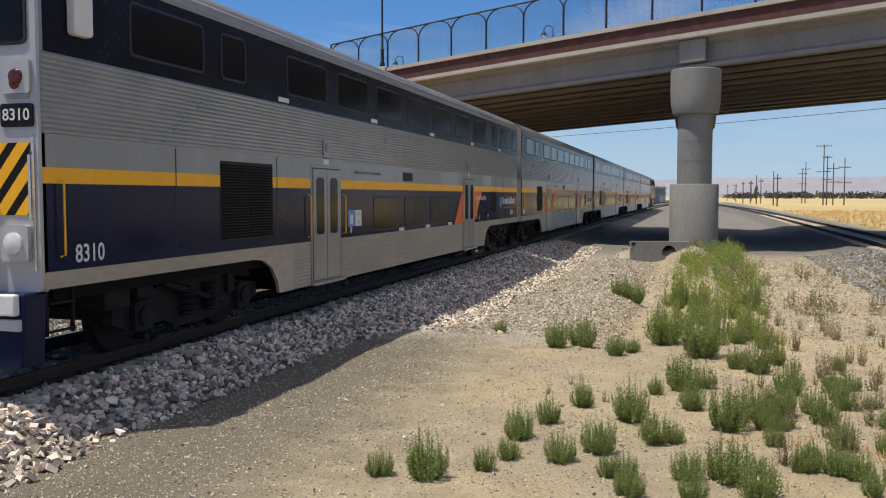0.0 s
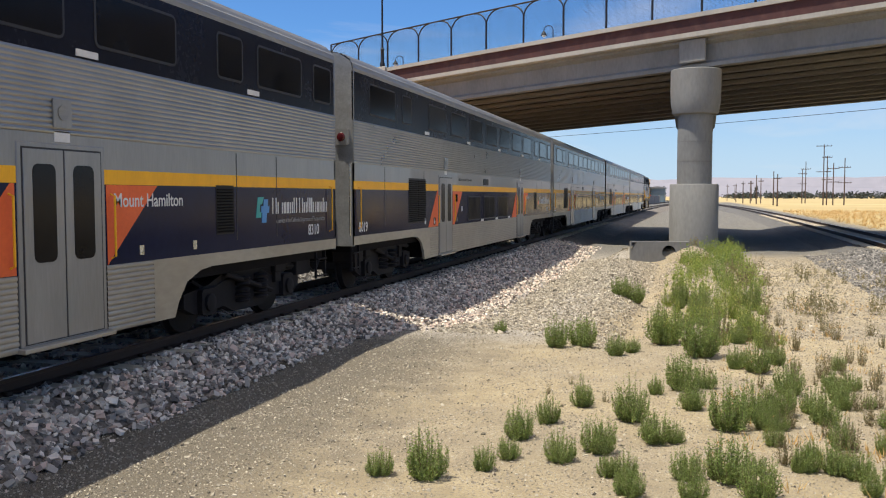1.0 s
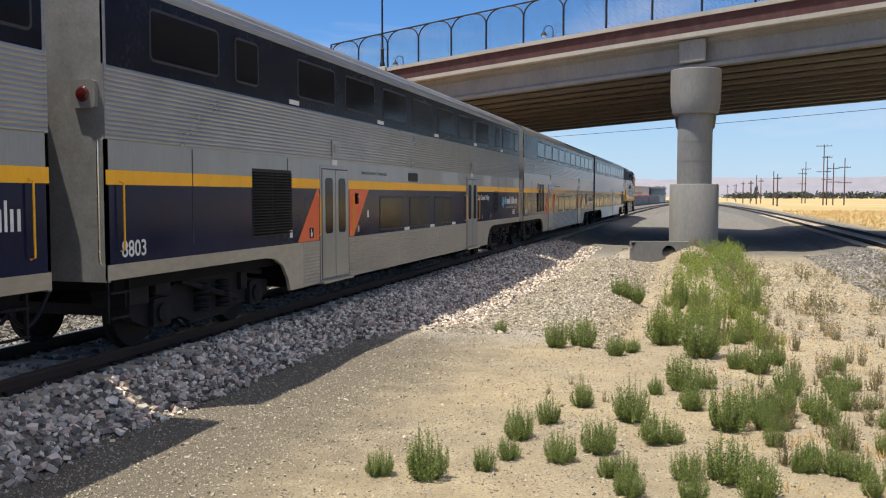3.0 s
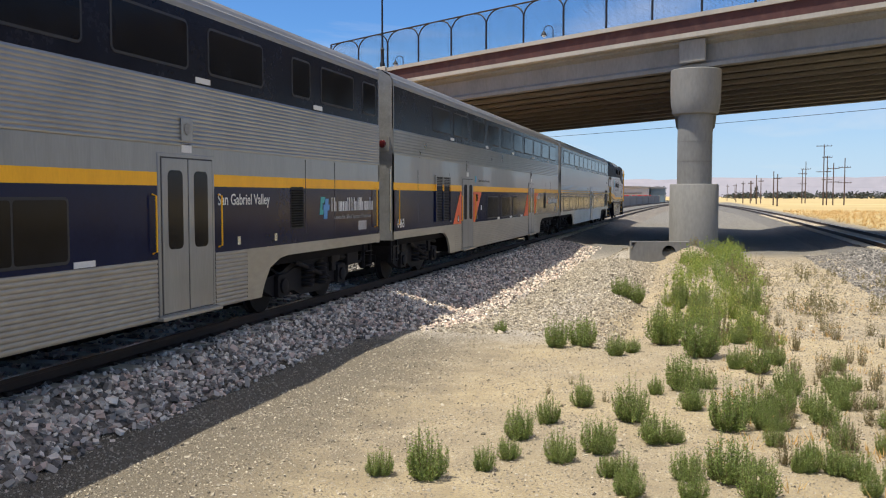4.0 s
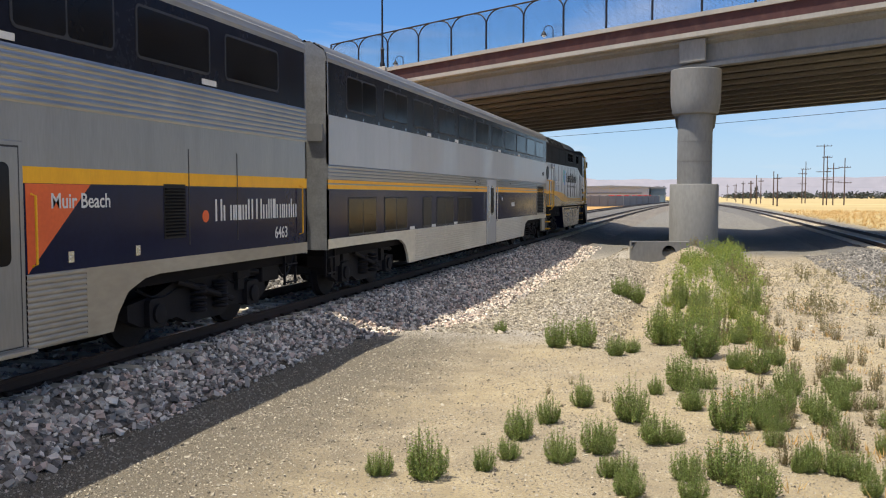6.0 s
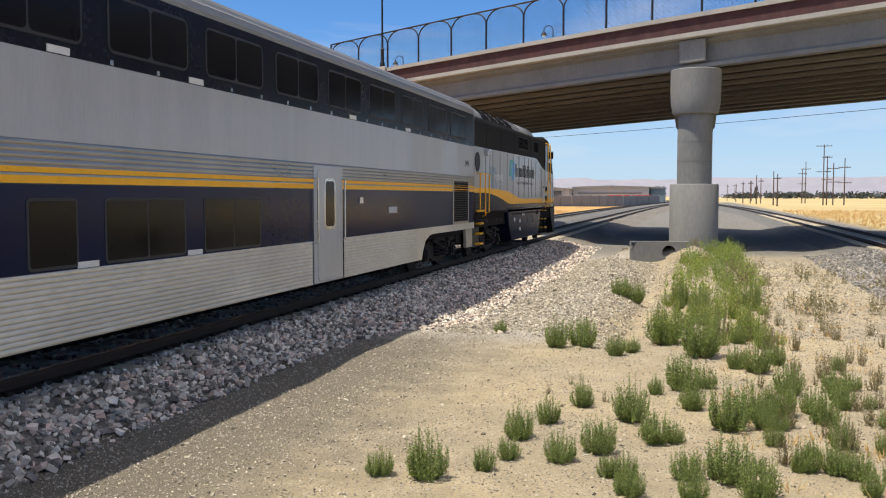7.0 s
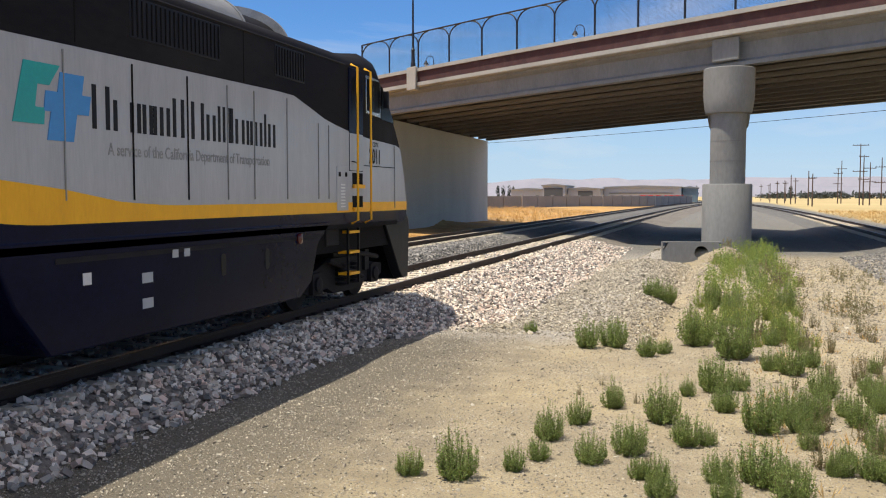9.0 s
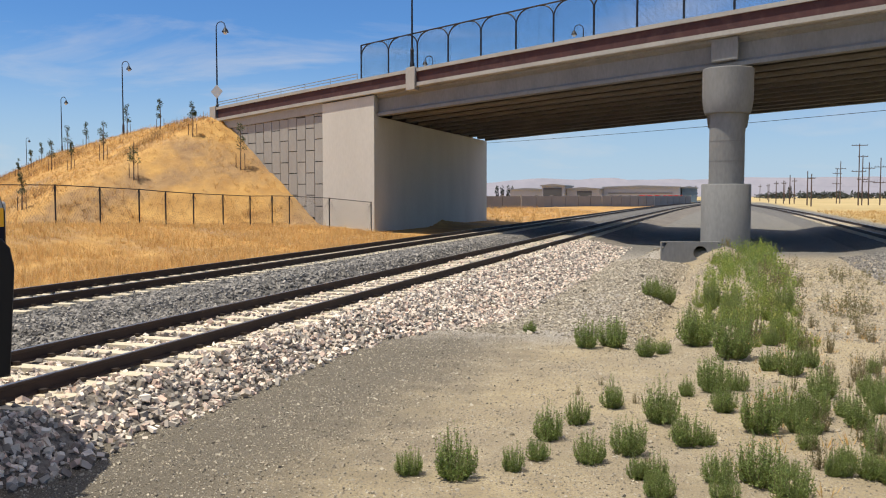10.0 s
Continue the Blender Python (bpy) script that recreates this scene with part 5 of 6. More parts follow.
def cab_end(car, y):
    """The driving end: blunt grey face, windscreen, hazard chevrons, lamps and plough."""
    part("cab_face", Shape().prism(rounded(-1.5, 1.5, 1.0, 4.5, 0.05, 2), y - 0.05, y, "y"), M_LOCOGREY, car, "pale grey driving end")
    for sx in (1, -1):
        a, b = sorted((sx * 0.35, sx * 1.40))
        w = part("windscreen", Shape().prism(rounded(a, b, 3.55, 4.35, 0.08), y - 0.07, y - 0.04, "y"), M_GASKET, car)
        part("pane", Shape().prism(rounded(a + 0.04, b - 0.04, 3.59, 4.31, 0.06), y - 0.078, y - 0.06, "y"), M_GLASS, w, "dark windscreen")
        c = sx * 1.28
        part("marker_plate", Shape().prism(rounded(c - 0.16, c + 0.16, 3.05, 3.40, 0.03, 2), y - 0.09, y - 0.04, "y"), M_LOCOGREY, car)
        part("marker_lamp", Shape().lathe([(0.085, 0), (0.07, -0.03), (0.02, -0.04)], 16, (c, y - 0.09, 3.22), "y"), M_RED, car, "dark red marker lens")
        part("hazard_panel", Shape().prism([(sx * 0.75 if sx > 0 else -1.40, 1.80), (1.40 if sx > 0 else -0.75, 1.80), (1.40 if sx > 0 else -0.75, 2.55), (sx * 0.75 if sx > 0 else -1.40, 2.55)], y - 0.058, y - 0.05, "y"), M_BLACK, car, "black hazard panel")
        for k in range(5):
            x0 = (0.75 if sx > 0 else -1.40)
            pts = clip_band(x0, x0 + 0.65, 1.8, 2.55, 1.05 + 0.34 * k, 1.25, 0.19)
            if len(pts) > 2:
                part("hazard_stripe", Shape().prism(pts, y - 0.062, y - 0.057, "y"), M_YELLOW, car, "yellow chevron", smooth=0)
        part("headlight_box", Shape().prism(rounded(c - 0.22, c + 0.12, 1.32, 1.70, 0.04, 2), y - 0.12, y - 0.04, "y"), M_LOCOGREY, car)
        part("headlight", Shape().lathe([(0.11, 0), (0.11, -0.03), (0.06, -0.045), (0.01, -0.05)], 18, (c - 0.05, y - 0.12, 1.51), "y"), M_WHITE, car, "round glass headlight")
        part("corner_rail", Shape().tube([(sx * 1.42, y - 0.05, 1.75), (sx * 1.44, y - 0.12, 1.78), (sx * 1.44, y - 0.12, 2.42), (sx * 1.42, y - 0.05, 2.45)], 0.014, 6), M_CHROME, car)
    lettering("8310", 0.17, y - 0.080, 2.83, 1.26, M_WHITE, car, face=(90, 0, 0))
    part("number_board", Shape().prism(rounded(1.06, 1.46, 2.71, 2.95, 0.03, 2), y - 0.072, y - 0.04, "y"), M_BLACK, car, "black number board")
    part("cab_side_lamp", Shape().prism(rounded(y + 0.42, y + 0.72, 3.72, 4.3, 0.04, 2), 1.50, 1.62, "x"), M_WHITE, car, "white upright lamp housing", 0.02)
    part("plough", Shape().prism([(-1.4, 0.22), (1.4, 0.22), (1.45, 1.0), (-1.45, 1.0)], y - 0.25, y + 0.1, "y"), M_NAVY, car, "navy plough plate", 0.03)
    part("socket_box", Shape().box(1.05, 1.40, y - 0.34, y - 0.25, 0.78, 1.0), M_WHITE, car, "white cable socket box", 0.02)
    part("socket_box", Shape().box(1.05, 1.42, y - 0.30, y - 0.25, 0.62, 0.74), M_SHED, car, "grey label plate", 0.01)


def build_old_coach():
    """An older bi-level coach: broad grey flank, narrow ribs with twin yellow lines, one door."""
    car = tagged(empty("bilevel_coach"), "older bi-level coach, grey over navy with twin yellow lines", "rail car", "cars of the train")
    y0, y1 = 0.23, 25.05
    coach_shell(car, y0, y1)
    side_panel("window_band", 3.49, 4.45, y0, y1, 1.497, M_BAND, car, "black window band")
    side_panel("grey_panel", 2.58, 3.49, y0, y1, 1.50, M_LOCOGREY, car, "broad smooth grey panel")
    side_ribs("ribbed_panel", 2.12, 2.58, y0, y1, 1.503, 7, 0.012, M_STEEL, car, "ribbed stainless steel panel")
    side_panel("stripe", 2.24, 2.30, y0, y1, 1.5065, M_YELLOW, car, "yellow line")
    side_panel("stripe", 2.13, 2.21, y0, y1, 1.5065, M_YELLOW, car, "yellow line")
    side_panel("navy_panel", 1.2, 2.12, y0, y1, 1.50, M_NAVY, car, "glossy navy panel")
    door = (13.32, 14.38)
    skirt_and_arches(car, y0, y1, [(13.2, 14.5)], M_SKIRTB)
    # one narrow door with a rounded window
    d = part("door", Shape().box(1.47, 1.512, door[0] - 0.14, door[1] + 0.14, 0.42, 2.55), M_LOCOGREY, car, "grey metal door surround", 0.02)
    part("door_leaf", Shape().prism(rounded(door[0], door[1], 0.46, 2.48, 0.12), 1.50, 1.524, "x"), M_LOCOGREY, d, "grey passenger door", 0.008)
    c = (door[0] + door[1]) / 2
    part("door_window", Shape().prism(rounded(c - 0.26, c + 0.26, 1.38, 2.33, 0.12), 1.52, 1.532, "x"), M_CHROME, d, "bright window frame", 0.004)
    part("door_window", Shape().prism(rounded(c - 0.20, c + 0.20, 1.44, 2.27, 0.09), 1.525, 1.5345, "x"), M_GLASS, d, "dark window")
    for yy in (door[0] - 0.10, door[1] + 0.10):
        part("grab_rail", Shape().tube([(1.51, yy, 1.15), (1.57, yy, 1.17), (1.57, yy, 2.30), (1.51, yy, 2.32)], 0.016, 6), M_CHROME, car)
    for i in range(11):
        flank_window(car, 1.15 + 2.12 * i, 2.83 + 2.12 * i, 3.64, 4.32, 1.497, 0.12, True)
    for a, b, m in ((1.2, 2.8, True), (3.3, 4.9, True), (6.14, 6.92, False), (7.38, 9.06, True), (9.52, 11.18, True)):
        flank_window(car, a, b, 1.22, 1.98, 1.5, 0.06, m)
    lv = louvre(car, 22.66, 24.26, 1.27, 2.42, 17)
    part("louvre_frame", Shape().box(1.49, 1.515, 22.57, 22.66, 1.20, 2.48), M_SKIRT, car)
    part("louvre_frame", Shape().box(1.49, 1.515, 24.26, 24.35, 1.20, 2.48), M_SKIRT, car)
    part("louvre_frame", Shape().box(1.49, 1.515, 22.66, 24.26, 1.20, 1.27), M_SKIRT, car)
    part("louvre_frame", Shape().box(1.49, 1.515, 22.66, 24.26, 2.42, 2.48), M_SKIRT, car)
    for y in (6.5, 9.2, 14.9, 18.4):
        part("rating_plate", Shape().box(1.495, 1.51, y, y + 0.35, 3.50, 3.58), M_WHITE, car, "small white plate")
    for y in (5.1, 6.9, 9.1):
        part("rating_plate", Shape().box(1.495, 1.51, y, y + 0.36, 1.205, 1.275), M_WHITE, car, "small white plate")
    for i in range(26):
        part("rivet_plate", Shape().box(1.495, 1.508, 1.1 + i * 0.92, 1.16 + i * 0.92, 3.50, 3.56), M_CHROME, car, smooth=0)
    lettering("34943", 0.24, 24.2, 2.95, 1.501, M_UNDER, car, squeeze=0.85)
    part("latch", Shape().box(1.495, 1.515, 15.4, 15.6, 1.85, 1.97), M_CHROME, car)
    part("number_plate", Shape().box(1.495, 1.506, 17.2, 17.75, 1.62, 1.76), M_SHED, car, "small grey plate")
    part("vestibule_step", Shape().prism([(24.3, 0.45), (25.0, 0.45), (25.0, 1.02), (24.2, 1.02)], 1.36, 1.46, "x"), M_SKIRT, car, "pale stepped end skirt", 0.02)
    part("marker_housing", Shape().prism(rounded(1.10, 1.42, 3.0, 3.32, 0.04, 2), y0 - 0.06, y0, "y"), M_GREY, car)
    return car


def loft(s, stations):
    """Cross-sections of equal point count joined into a hull: stations of (y, [(x, z), ...])."""
    n = len(stations[0][1])
    v = [(x, y, z) for y, ring in stations for x, z in ring]
    f = [(i * n + j, i * n + (j + 1) % n, (i + 1) * n + (j + 1) % n, (i + 1) * n + j) for i in range(len(stations) - 1) for j in range(n)]
    f = [q[::-1] for q in f]
    f += [tuple(range(n)), tuple(range((len(stations) - 1) * n, len(stations) * n))[::-1]]
    s.add(v, f)
    return s


def build_locomotive():
    """A cowl diesel: grey flanks with a swooping yellow band, navy roof and skirts, sloped cab."""
    lo = tagged(empty("diesel_locomotive"), "grey and navy diesel locomotive with a swooping yellow band", "locomotive", "cars of the train")

    def ring(w, top, shoulder, base=1.45):
        sh = min(shoulder, top - 0.10)
        pts = [(w, base), (w, sh), (w * 0.985, sh + (top - sh) * 0.35), (w * 0.93, sh + (top - sh) * 0.70), (w * 0.82, top), (0, top + 0.01)]
        return pts + [(-x, z) for x, z in pts[:-1][::-1]]
    hull = [(-0.62, ring(1.47, 4.52, 4.30)), (0.6, ring(1.47, 4.54, 4.32)), (12.6, ring(1.47, 4.56, 4.32)), (13.6, ring(1.47, 4.70, 4.30)), (14.0, ring(1.47, 4.68, 4.28)),
            (14.18, ring(1.465, 4.50, 4.12)), (14.6, ring(1.45, 3.95, 3.80)), (15.05, ring(1.44, 3.47, 3.36)), (15.33, ring(1.43, 3.16, 3.02)), (15.62, ring(1.41, 2.60, 2.45)), (15.88, ring(1.38, 1.98, 1.85))]
    part("body", loft(Shape(), hull), M_SOOT, lo, "sooty dark cowl body", smooth=30)
    # grey flank with its curved upper edge, following the plan of the nose
    upper = [(-0.61, 3.52), (9.9, 3.58), (10.5, 3.57), (11.0, 3.45), (11.6, 3.30), (12.1, 3.22), (12.8, 3.14), (13.6, 3.08), (14.5, 3.05), (15.05, 3.03), (15.33, 2.98), (15.62, 2.44), (15.84, 1.88)]
    wide = lambda y: 1.47 if y < 14.2 else 1.47 - 0.02 * (y - 14.2) - max(0, y - 15.0) ** 1.6 * 0.07
    for sx in (1, -1):
        s = Shape()
        ys = sorted(set([u[0] for u in upper] + [-0.61 + 0.5 * i for i in range(33)]))
        tops = np.interp(ys, [u[0] for u in upper], [u[1] for u in upper])
        v, f = [], []
        for y, t in zip(ys, tops):
            v += [(sx * (wide(y) + 0.012), y, 1.72), (sx * (wide(y) + 0.012), y, t)]
        f = [(2 * i, 2 * i + 2, 2 * i + 3, 2 * i + 1) for i in range(len(ys) - 1)]
        s.add(v, f if sx > 0 else [q[::-1] for q in f])
        part("flank", s, M_LOCOGREY, lo, "pale grey painted flank", smooth=30)
        # yellow band: level at the tail, dipping through a long swoop to the nose
        hi_pts = [(-0.34, 2.25), (1.6, 2.25), (2.7, 2.22), (4.45, 2.16), (5.35, 2.07), (6.3, 1.93), (7.2, 1.885), (15.84, 1.885)]
        lo_pts = [(-0.34, 2.10), (1.2, 2.10), (2.7, 1.98), (3.7, 1.86), (4.45, 1.74), (5.0, 1.705), (15.84, 1.705)]
        s = Shape()
        v = []
        ys2 = [-0.61 + 16.45 * i / 60 for i in range(61)]
        hs = np.interp(ys2, [p[0] for p in hi_pts], [p[1] for p in hi_pts])
        ls = np.interp(ys2, [p[0] for p in lo_pts], [p[1] for p in lo_pts])
        for y, a, b in zip(ys2, ls, hs):
            v += [(sx * (wide(y) + 0.017), y, a), (sx * (wide(y) + 0.017), y, b)]
        f = [(2 * i, 2 * i + 2, 2 * i + 3, 2 * i + 1) for i in range(60)]
        s.add(v, f if sx > 0 else [q[::-1] for q in f])
        part("swoop_band", s, M_YELLOW, lo, "yellow swooping band", smooth=30)
        s = Shape()
        v = []
        for y, a in zip(ys2, ls):
            v += [(sx * (wide(y) + 0.0145), y, 1.46), (sx * (wide(y) + 0.0145), y, a)]
        s.add(v, f if sx > 0 else [q[::-1] for q in f])
        part("lower_flank", s, M_LOCONAVY, lo, "navy lower flank", smooth=30)
    part("nose_front", Shape().prism([(-1.34, 1.2), (1.34, 1.2), (1.36, 1.95), (-1.36, 1.95)], 15.84, 15.93, "y"), M_LOCOGREY, lo, "grey blunt nose", 0.03)
    # door and panel seams down the flank
    for y in (0.9, 1.5, 1.95, 3.1, 4.3, 5.39, 6.5, 7.59, 8.53, 9.25, 10.25, 11.35, 11.75):
        part("door_seam", Shape().box(1.48, 1.495, y, y + 0.018, 1.95 if y > 5 else 2.2, 3.5 if y < 10.6 else 3.2), M_UNDER if y in (6.5, 7.59) else M_GREY, lo, smooth=0)
    part("sill", Shape().box(-1.50, 1.50, -0.35, 15.0, 1.42, 1.50), M_UNDER, lo, smooth=0)
    # fuel tank skirt between the bogies
    tank = [(4.35, 1.56), (4.65, 0.90), (5.1, 0.36), (10.65, 0.36), (11.05, 0.60), (11.3, 1.20), (11.75, 1.50), (11.75, 1.56)]
    part("tank_skirt", Shape().prism(tank, -1.50, 1.50, "x"), M_LOCONAVY, lo, "navy fuel tank skirt", 0.03)
    part("skirt_rib", Shape().box(1.5, 1.506, 5.2, 11.4, 1.30, 1.36), M_TRUCK, lo, smooth=0)
    for y, z, w, h, m in ((5.6, 1.05, 0.13, 0.13, M_WHITE), (6.6, 0.98, 0.2, 0.12, M_SHED), (7.2, 1.24, 0.12, 0.1, M_SHED), (7.45, 1.24, 0.12, 0.1, M_SHED), (6.6, 0.68, 0.2, 0.12, M_SHED)):
        part("notice", Shape().box(1.49, 1.508, y, y + w, z, z + h), m, lo, "small pale notice")
    for y in (8.3, 9.5):
        part("filler", Shape().prism(rounded(y, y + 0.12, 0.92, 1.22, 0.05), 1.49, 1.507, "x"), M_BLACK, lo)
    part("fuel_cap", Shape().lathe([(0.09, 0), (0.09, 0.03), (0.04, 0.045)], 14, (1.5, 10.6, 1.32), "x"), M_RED, lo, "red fuel cap")
    # tail: porthole, hand rails, steps
    part("tail_porthole", Shape().lathe([(0.30, 0), (0.30, 0.02), (0.02, 0.012)], 28, (1.483, -0.22, 3.06), "x"), M_BLACK, lo, "round dark porthole")
    part("tail_lamp_housing", Shape().prism(rounded(0.75, 1.15, 3.28, 3.50, 0.06), 1.47, 1.60, "x"), M_LOCOGREY, lo, "grey lamp housing", 0.02)
    part("tail_lamp", Shape().lathe([(0.10, 0), (0.09, 0.03), (0.02, 0.04)], 16, (1.6, 0.92, 3.38), "x"), M_CHROME, lo, "round lamp")
    for y, z0, z1 in ((-0.30, 1.55, 2.72), (0.42, 1.35, 2.72), (0.95, 1.45, 2.72)):
        part("hand_rail", Shape().tube([(1.49, y, z0), (1.60, y, z0 + 0.03), (1.60, y, z1 - 0.03), (1.49, y, z1)], 0.022, 8), M_YELLOW, lo, "yellow hand rail")
    part("hand_rail", Shape().tube([(1.60, -0.30, 2.69), (1.60, 0.42, 2.69)], 0.022, 8), M_YELLOW, lo, "yellow hand rail")
    for y, z in ((0.28, 0.46), (0.30, 0.78), (0.32, 1.10)):
        part("step", Shape().box(1.30, 1.52, y - 0.22, y + 0.22, z, z + 0.055), M_YELLOW, lo, "yellow-edged step", 0.01)
    part("step_well", Shape().box(1.18, 1.34, -0.30, 0.62, 0.40, 1.45), M_BLACK, lo, smooth=0)
    part("step_plate", Shape().box(1.42, 1.56, -0.35, 0.55, 1.50, 1.56), M_YELLOW, lo, "yellow step edge", 0.01)
    # roof gear
    barrel = lambda k, n: [((1.34 + k) * math.cos(math.pi * i / n), 4.36 + (0.70 + k) * math.sin(math.pi * i / n)) for i in range(n + 1)]
    for a, b, m, ribs in ((-0.50, 1.05, M_ROOF, 0), (1.10, 2.32, M_SOOT, 1), (2.38, 3.58, M_SOOT, 1), (3.64, 4.84, M_SOOT, 1), (4.90, 6.10, M_SOOT, 1),
                          (6.16, 7.55, M_ROOF, 1), (7.60, 9.30, M_ROOF, 0), (9.5, 10.6, M_SOOT, 0)):
        h = part("roof_hatch", Shape().prism(barrel(-0.12 if a > 9.4 else 0, 32), a, b, "y"), m, lo, "rounded roof hatch dark with soot" if m is M_SOOT else "rounded pale grey roof hatch")
        for i in range(1, 16 if ribs else 1):
            t = math.pi * i / 16
            c, e = 1.345 * math.cos(t), 4.36 + 0.705 * math.sin(t)
            part("hatch_rib", Shape().box(c - 0.02, c + 0.02, a + 0.05, b - 0.05, e - 0.02, e + 0.018), m, h, smooth=0)
        part("hatch_hoop", Shape().prism(barrel(0.015, 24), b - 0.03, b + 0.03, "y"), M_ROOF, h, "pale seam hoop")
    for a, b in ((6.5, 8.4), (9.9, 10.9)):
        g = part("intake_grille", Shape().box(1.40, 1.478, a, b, 3.80, 4.28), M_BLACK, lo, "black intake grille", 0.01)
        for i in range(int((b - a) / 0.09)):
            part("grille_bar", Shape().box(1.46, 1.487, a + 0.04 + 0.09 * i, a + 0.06 + 0.09 * i, 3.83, 4.25), M_UNDER, g, smooth=0)
    for y in (1.1, 3.4, 5.6, 9.0):
        part("cowl_seam", Shape().box(1.46, 1.4745, y, y + 0.02, 3.60, 4.31), M_UNDER, lo, smooth=0)
    part("cowl_rail", Shape().tube([(1.468, -0.55, 4.31), (1.468, 12.5, 4.33)], 0.018, 6), M_TRUCK, lo, "thin rain strip")
    part("roof_horn", Shape().lathe([(0.03, 0), (0.04, 0.25), (0.10, 0.38)], 12, (0.4, 12.4, 4.70), "y"), M_TRUCK, lo)
    part("roof_dome", Shape().lathe([(0.16, 0), (0.14, 0.10), (0.03, 0.16)], 16, (0.7, 11.5, 4.45)), M_ROOF, lo)
    # cab
    w = part("cab_window", Shape().prism([(13.42, 3.56), (14.14, 3.52), (14.14, 4.16), (14.02, 4.24), (13.42, 4.26)], 1.46, 1.487, "x"), M_CHROME, lo, "bright framed cab window", 0.006)
    for a, b in ((13.46, 13.74), (13.77, 14.10)):
        part("pane", Shape().prism(rounded(a, b, 3.60, 4.20, 0.03, 2), 1.48, 1.492, "x"), M_GLASS, w)
    part("cab_window", Shape().prism([(14.20, 3.50), (14.88, 3.47), (14.80, 3.58), (14.28, 4.12), (14.20, 4.14)], 1.44, 1.478, "x"), M_GLASS, lo, "dark cab quarter light")
    for sx in (1, -1):
        a, b = sorted((sx * 0.08, sx * 1.25))
        v = [(a, 14.235, 4.365), (b, 14.235, 4.365), (b, 14.98, 3.575), (a, 14.98, 3.575)]
        ob = part("windscreen", Shape().add(v + [(x, y - 0.06, z - 0.06) for x, y, z in v], [(0, 3, 2, 1), (4, 5, 6, 7), (0, 1, 5, 4), (1, 2, 6, 5), (2, 3, 7, 6), (3, 0, 4, 7)]), M_GLASS, lo, "dark sloped windscreen", smooth=0)
    part("mirror", Shape().box(1.50, 1.60, 14.25, 14.32, 3.72, 4.05), M_BLACK, lo, bevel=0.01)
    d = part("cab_door", Shape().box(1.47, 1.490, 12.62, 13.25, 2.45, 4.30), M_LOCONAVY, lo, "navy cab door", 0.006)
    part("door_window", Shape().prism(rounded(12.74, 13.12, 3.45, 4.15, 0.05), 1.488, 1.494, "x"), M_GLASS, d)
    part("door_lower", Shape().box(1.483, 1.4935, 12.63, 13.24, 2.46, 3.13), M_LOCOGREY, d, "grey lower half", 0.004)
    part("door_handle", Shape().tube([(1.50, 12.70, 2.62), (1.53, 12.72, 2.62), (1.53, 12.86, 2.60)], 0.012, 6), M_BLACK, d)
    for y in (12.70, 13.32):
        part("ladder_rail", Shape().tube([(1.49, y, 1.50), (1.62, y, 1.56), (1.62, y, 4.30), (1.49, y, 4.36)], 0.022, 8), M_YELLOW, lo, "yellow ladder rail")
    for z in (1.74, 2.16):
        part("step_pocket", Shape().box(1.47, 1.492, 12.76, 13.22, z, z + 0.26), M_UNDER, lo, smooth=0)
        part("step_edge", Shape().box(1.48, 1.53, 12.76, 13.26, z - 0.02, z + 0.05), M_YELLOW, lo, "yellow step edge", 0.006)
    for z in (0.56, 0.95, 1.32):
        part("ladder_step", Shape().box(1.26, 1.50, 12.60, 13.05, z, z + 0.05), M_YELLOW, lo, "yellow step edge", 0.006)
    for y in (12.58, 13.06):
        part("ladder_stile", Shape().box(1.44, 1.48, y, y + 0.03, 0.40, 1.45), M_BLACK, lo)
    part("side_hatch", Shape().box(1.478, 1.492, 12.08, 12.56, 1.74, 2.52), M_LOCOGREY, lo, "grey hatch with slots", 0.004)
    for i in range(8):
        part("slot", Shape().box(1.488, 1.4955, 12.24, 12.42, 1.80 + i * 0.055, 1.825 + i * 0.055), M_WHITE, lo, smooth=0)
    for y in (12.14, 12.42):
        part("hatch_lock", Shape().box(1.488, 1.496, y, y + 0.09, 2.34, 2.42), M_UNDER, lo)
    part("panel_line", Shape().box(1.485, 1.4915, 13.30, 14.9, 2.56, 2.575), M_UNDER, lo, smooth=0)
    part("panel_line", Shape().box(1.475, 1.4885, 14.92, 14.935, 1.75, 3.02), M_GREY, lo, smooth=0)
    lettering("2011", 0.40, 13.84, 2.74, 1.4935, M_BLACK, lo, squeeze=0.75)
    lettering("CDTX", 0.12, 13.86, 2.98, 1.4935, M_BLACK, lo, squeeze=0.9)
    # flank markings
    gl = Shape().prism([(1.97 + 0.72 * math.cos(2 * math.pi * i / 40), max(2.262, 2.46 + 0.54 * math.sin(2 * math.pi * i / 40))) for i in range(40)], 1.478, 1.487, "x")
    part("globe_picture", gl, mat("globe_paint", (0.55, 0.60, 0.62), (0.015, 0.05, 0.20), 0.4, 0, 2.2, 6, stain=((0.16, 0.20, 0.06), 1.8, 0.9)), lo, "painted blue and white globe", smooth=0)
    lettering("repower", 0.42, 2.9, 2.66, 1.4895, M_WHITE, lo, squeeze=0.95)
    emblem(lo, 4.7, 2.94, 0.76, 1.487, 1.3)
    brand_block(lo, 5.83, 2.96, 0.475, 1.4845, M_BLACK)
    # pilot and running gear
    pil = [(14.45, 1.56), (15.35, 0.42), (15.55, 0.26), (15.86, 0.26), (15.95, 1.30), (15.90, 1.50), (15.80, 1.60)]
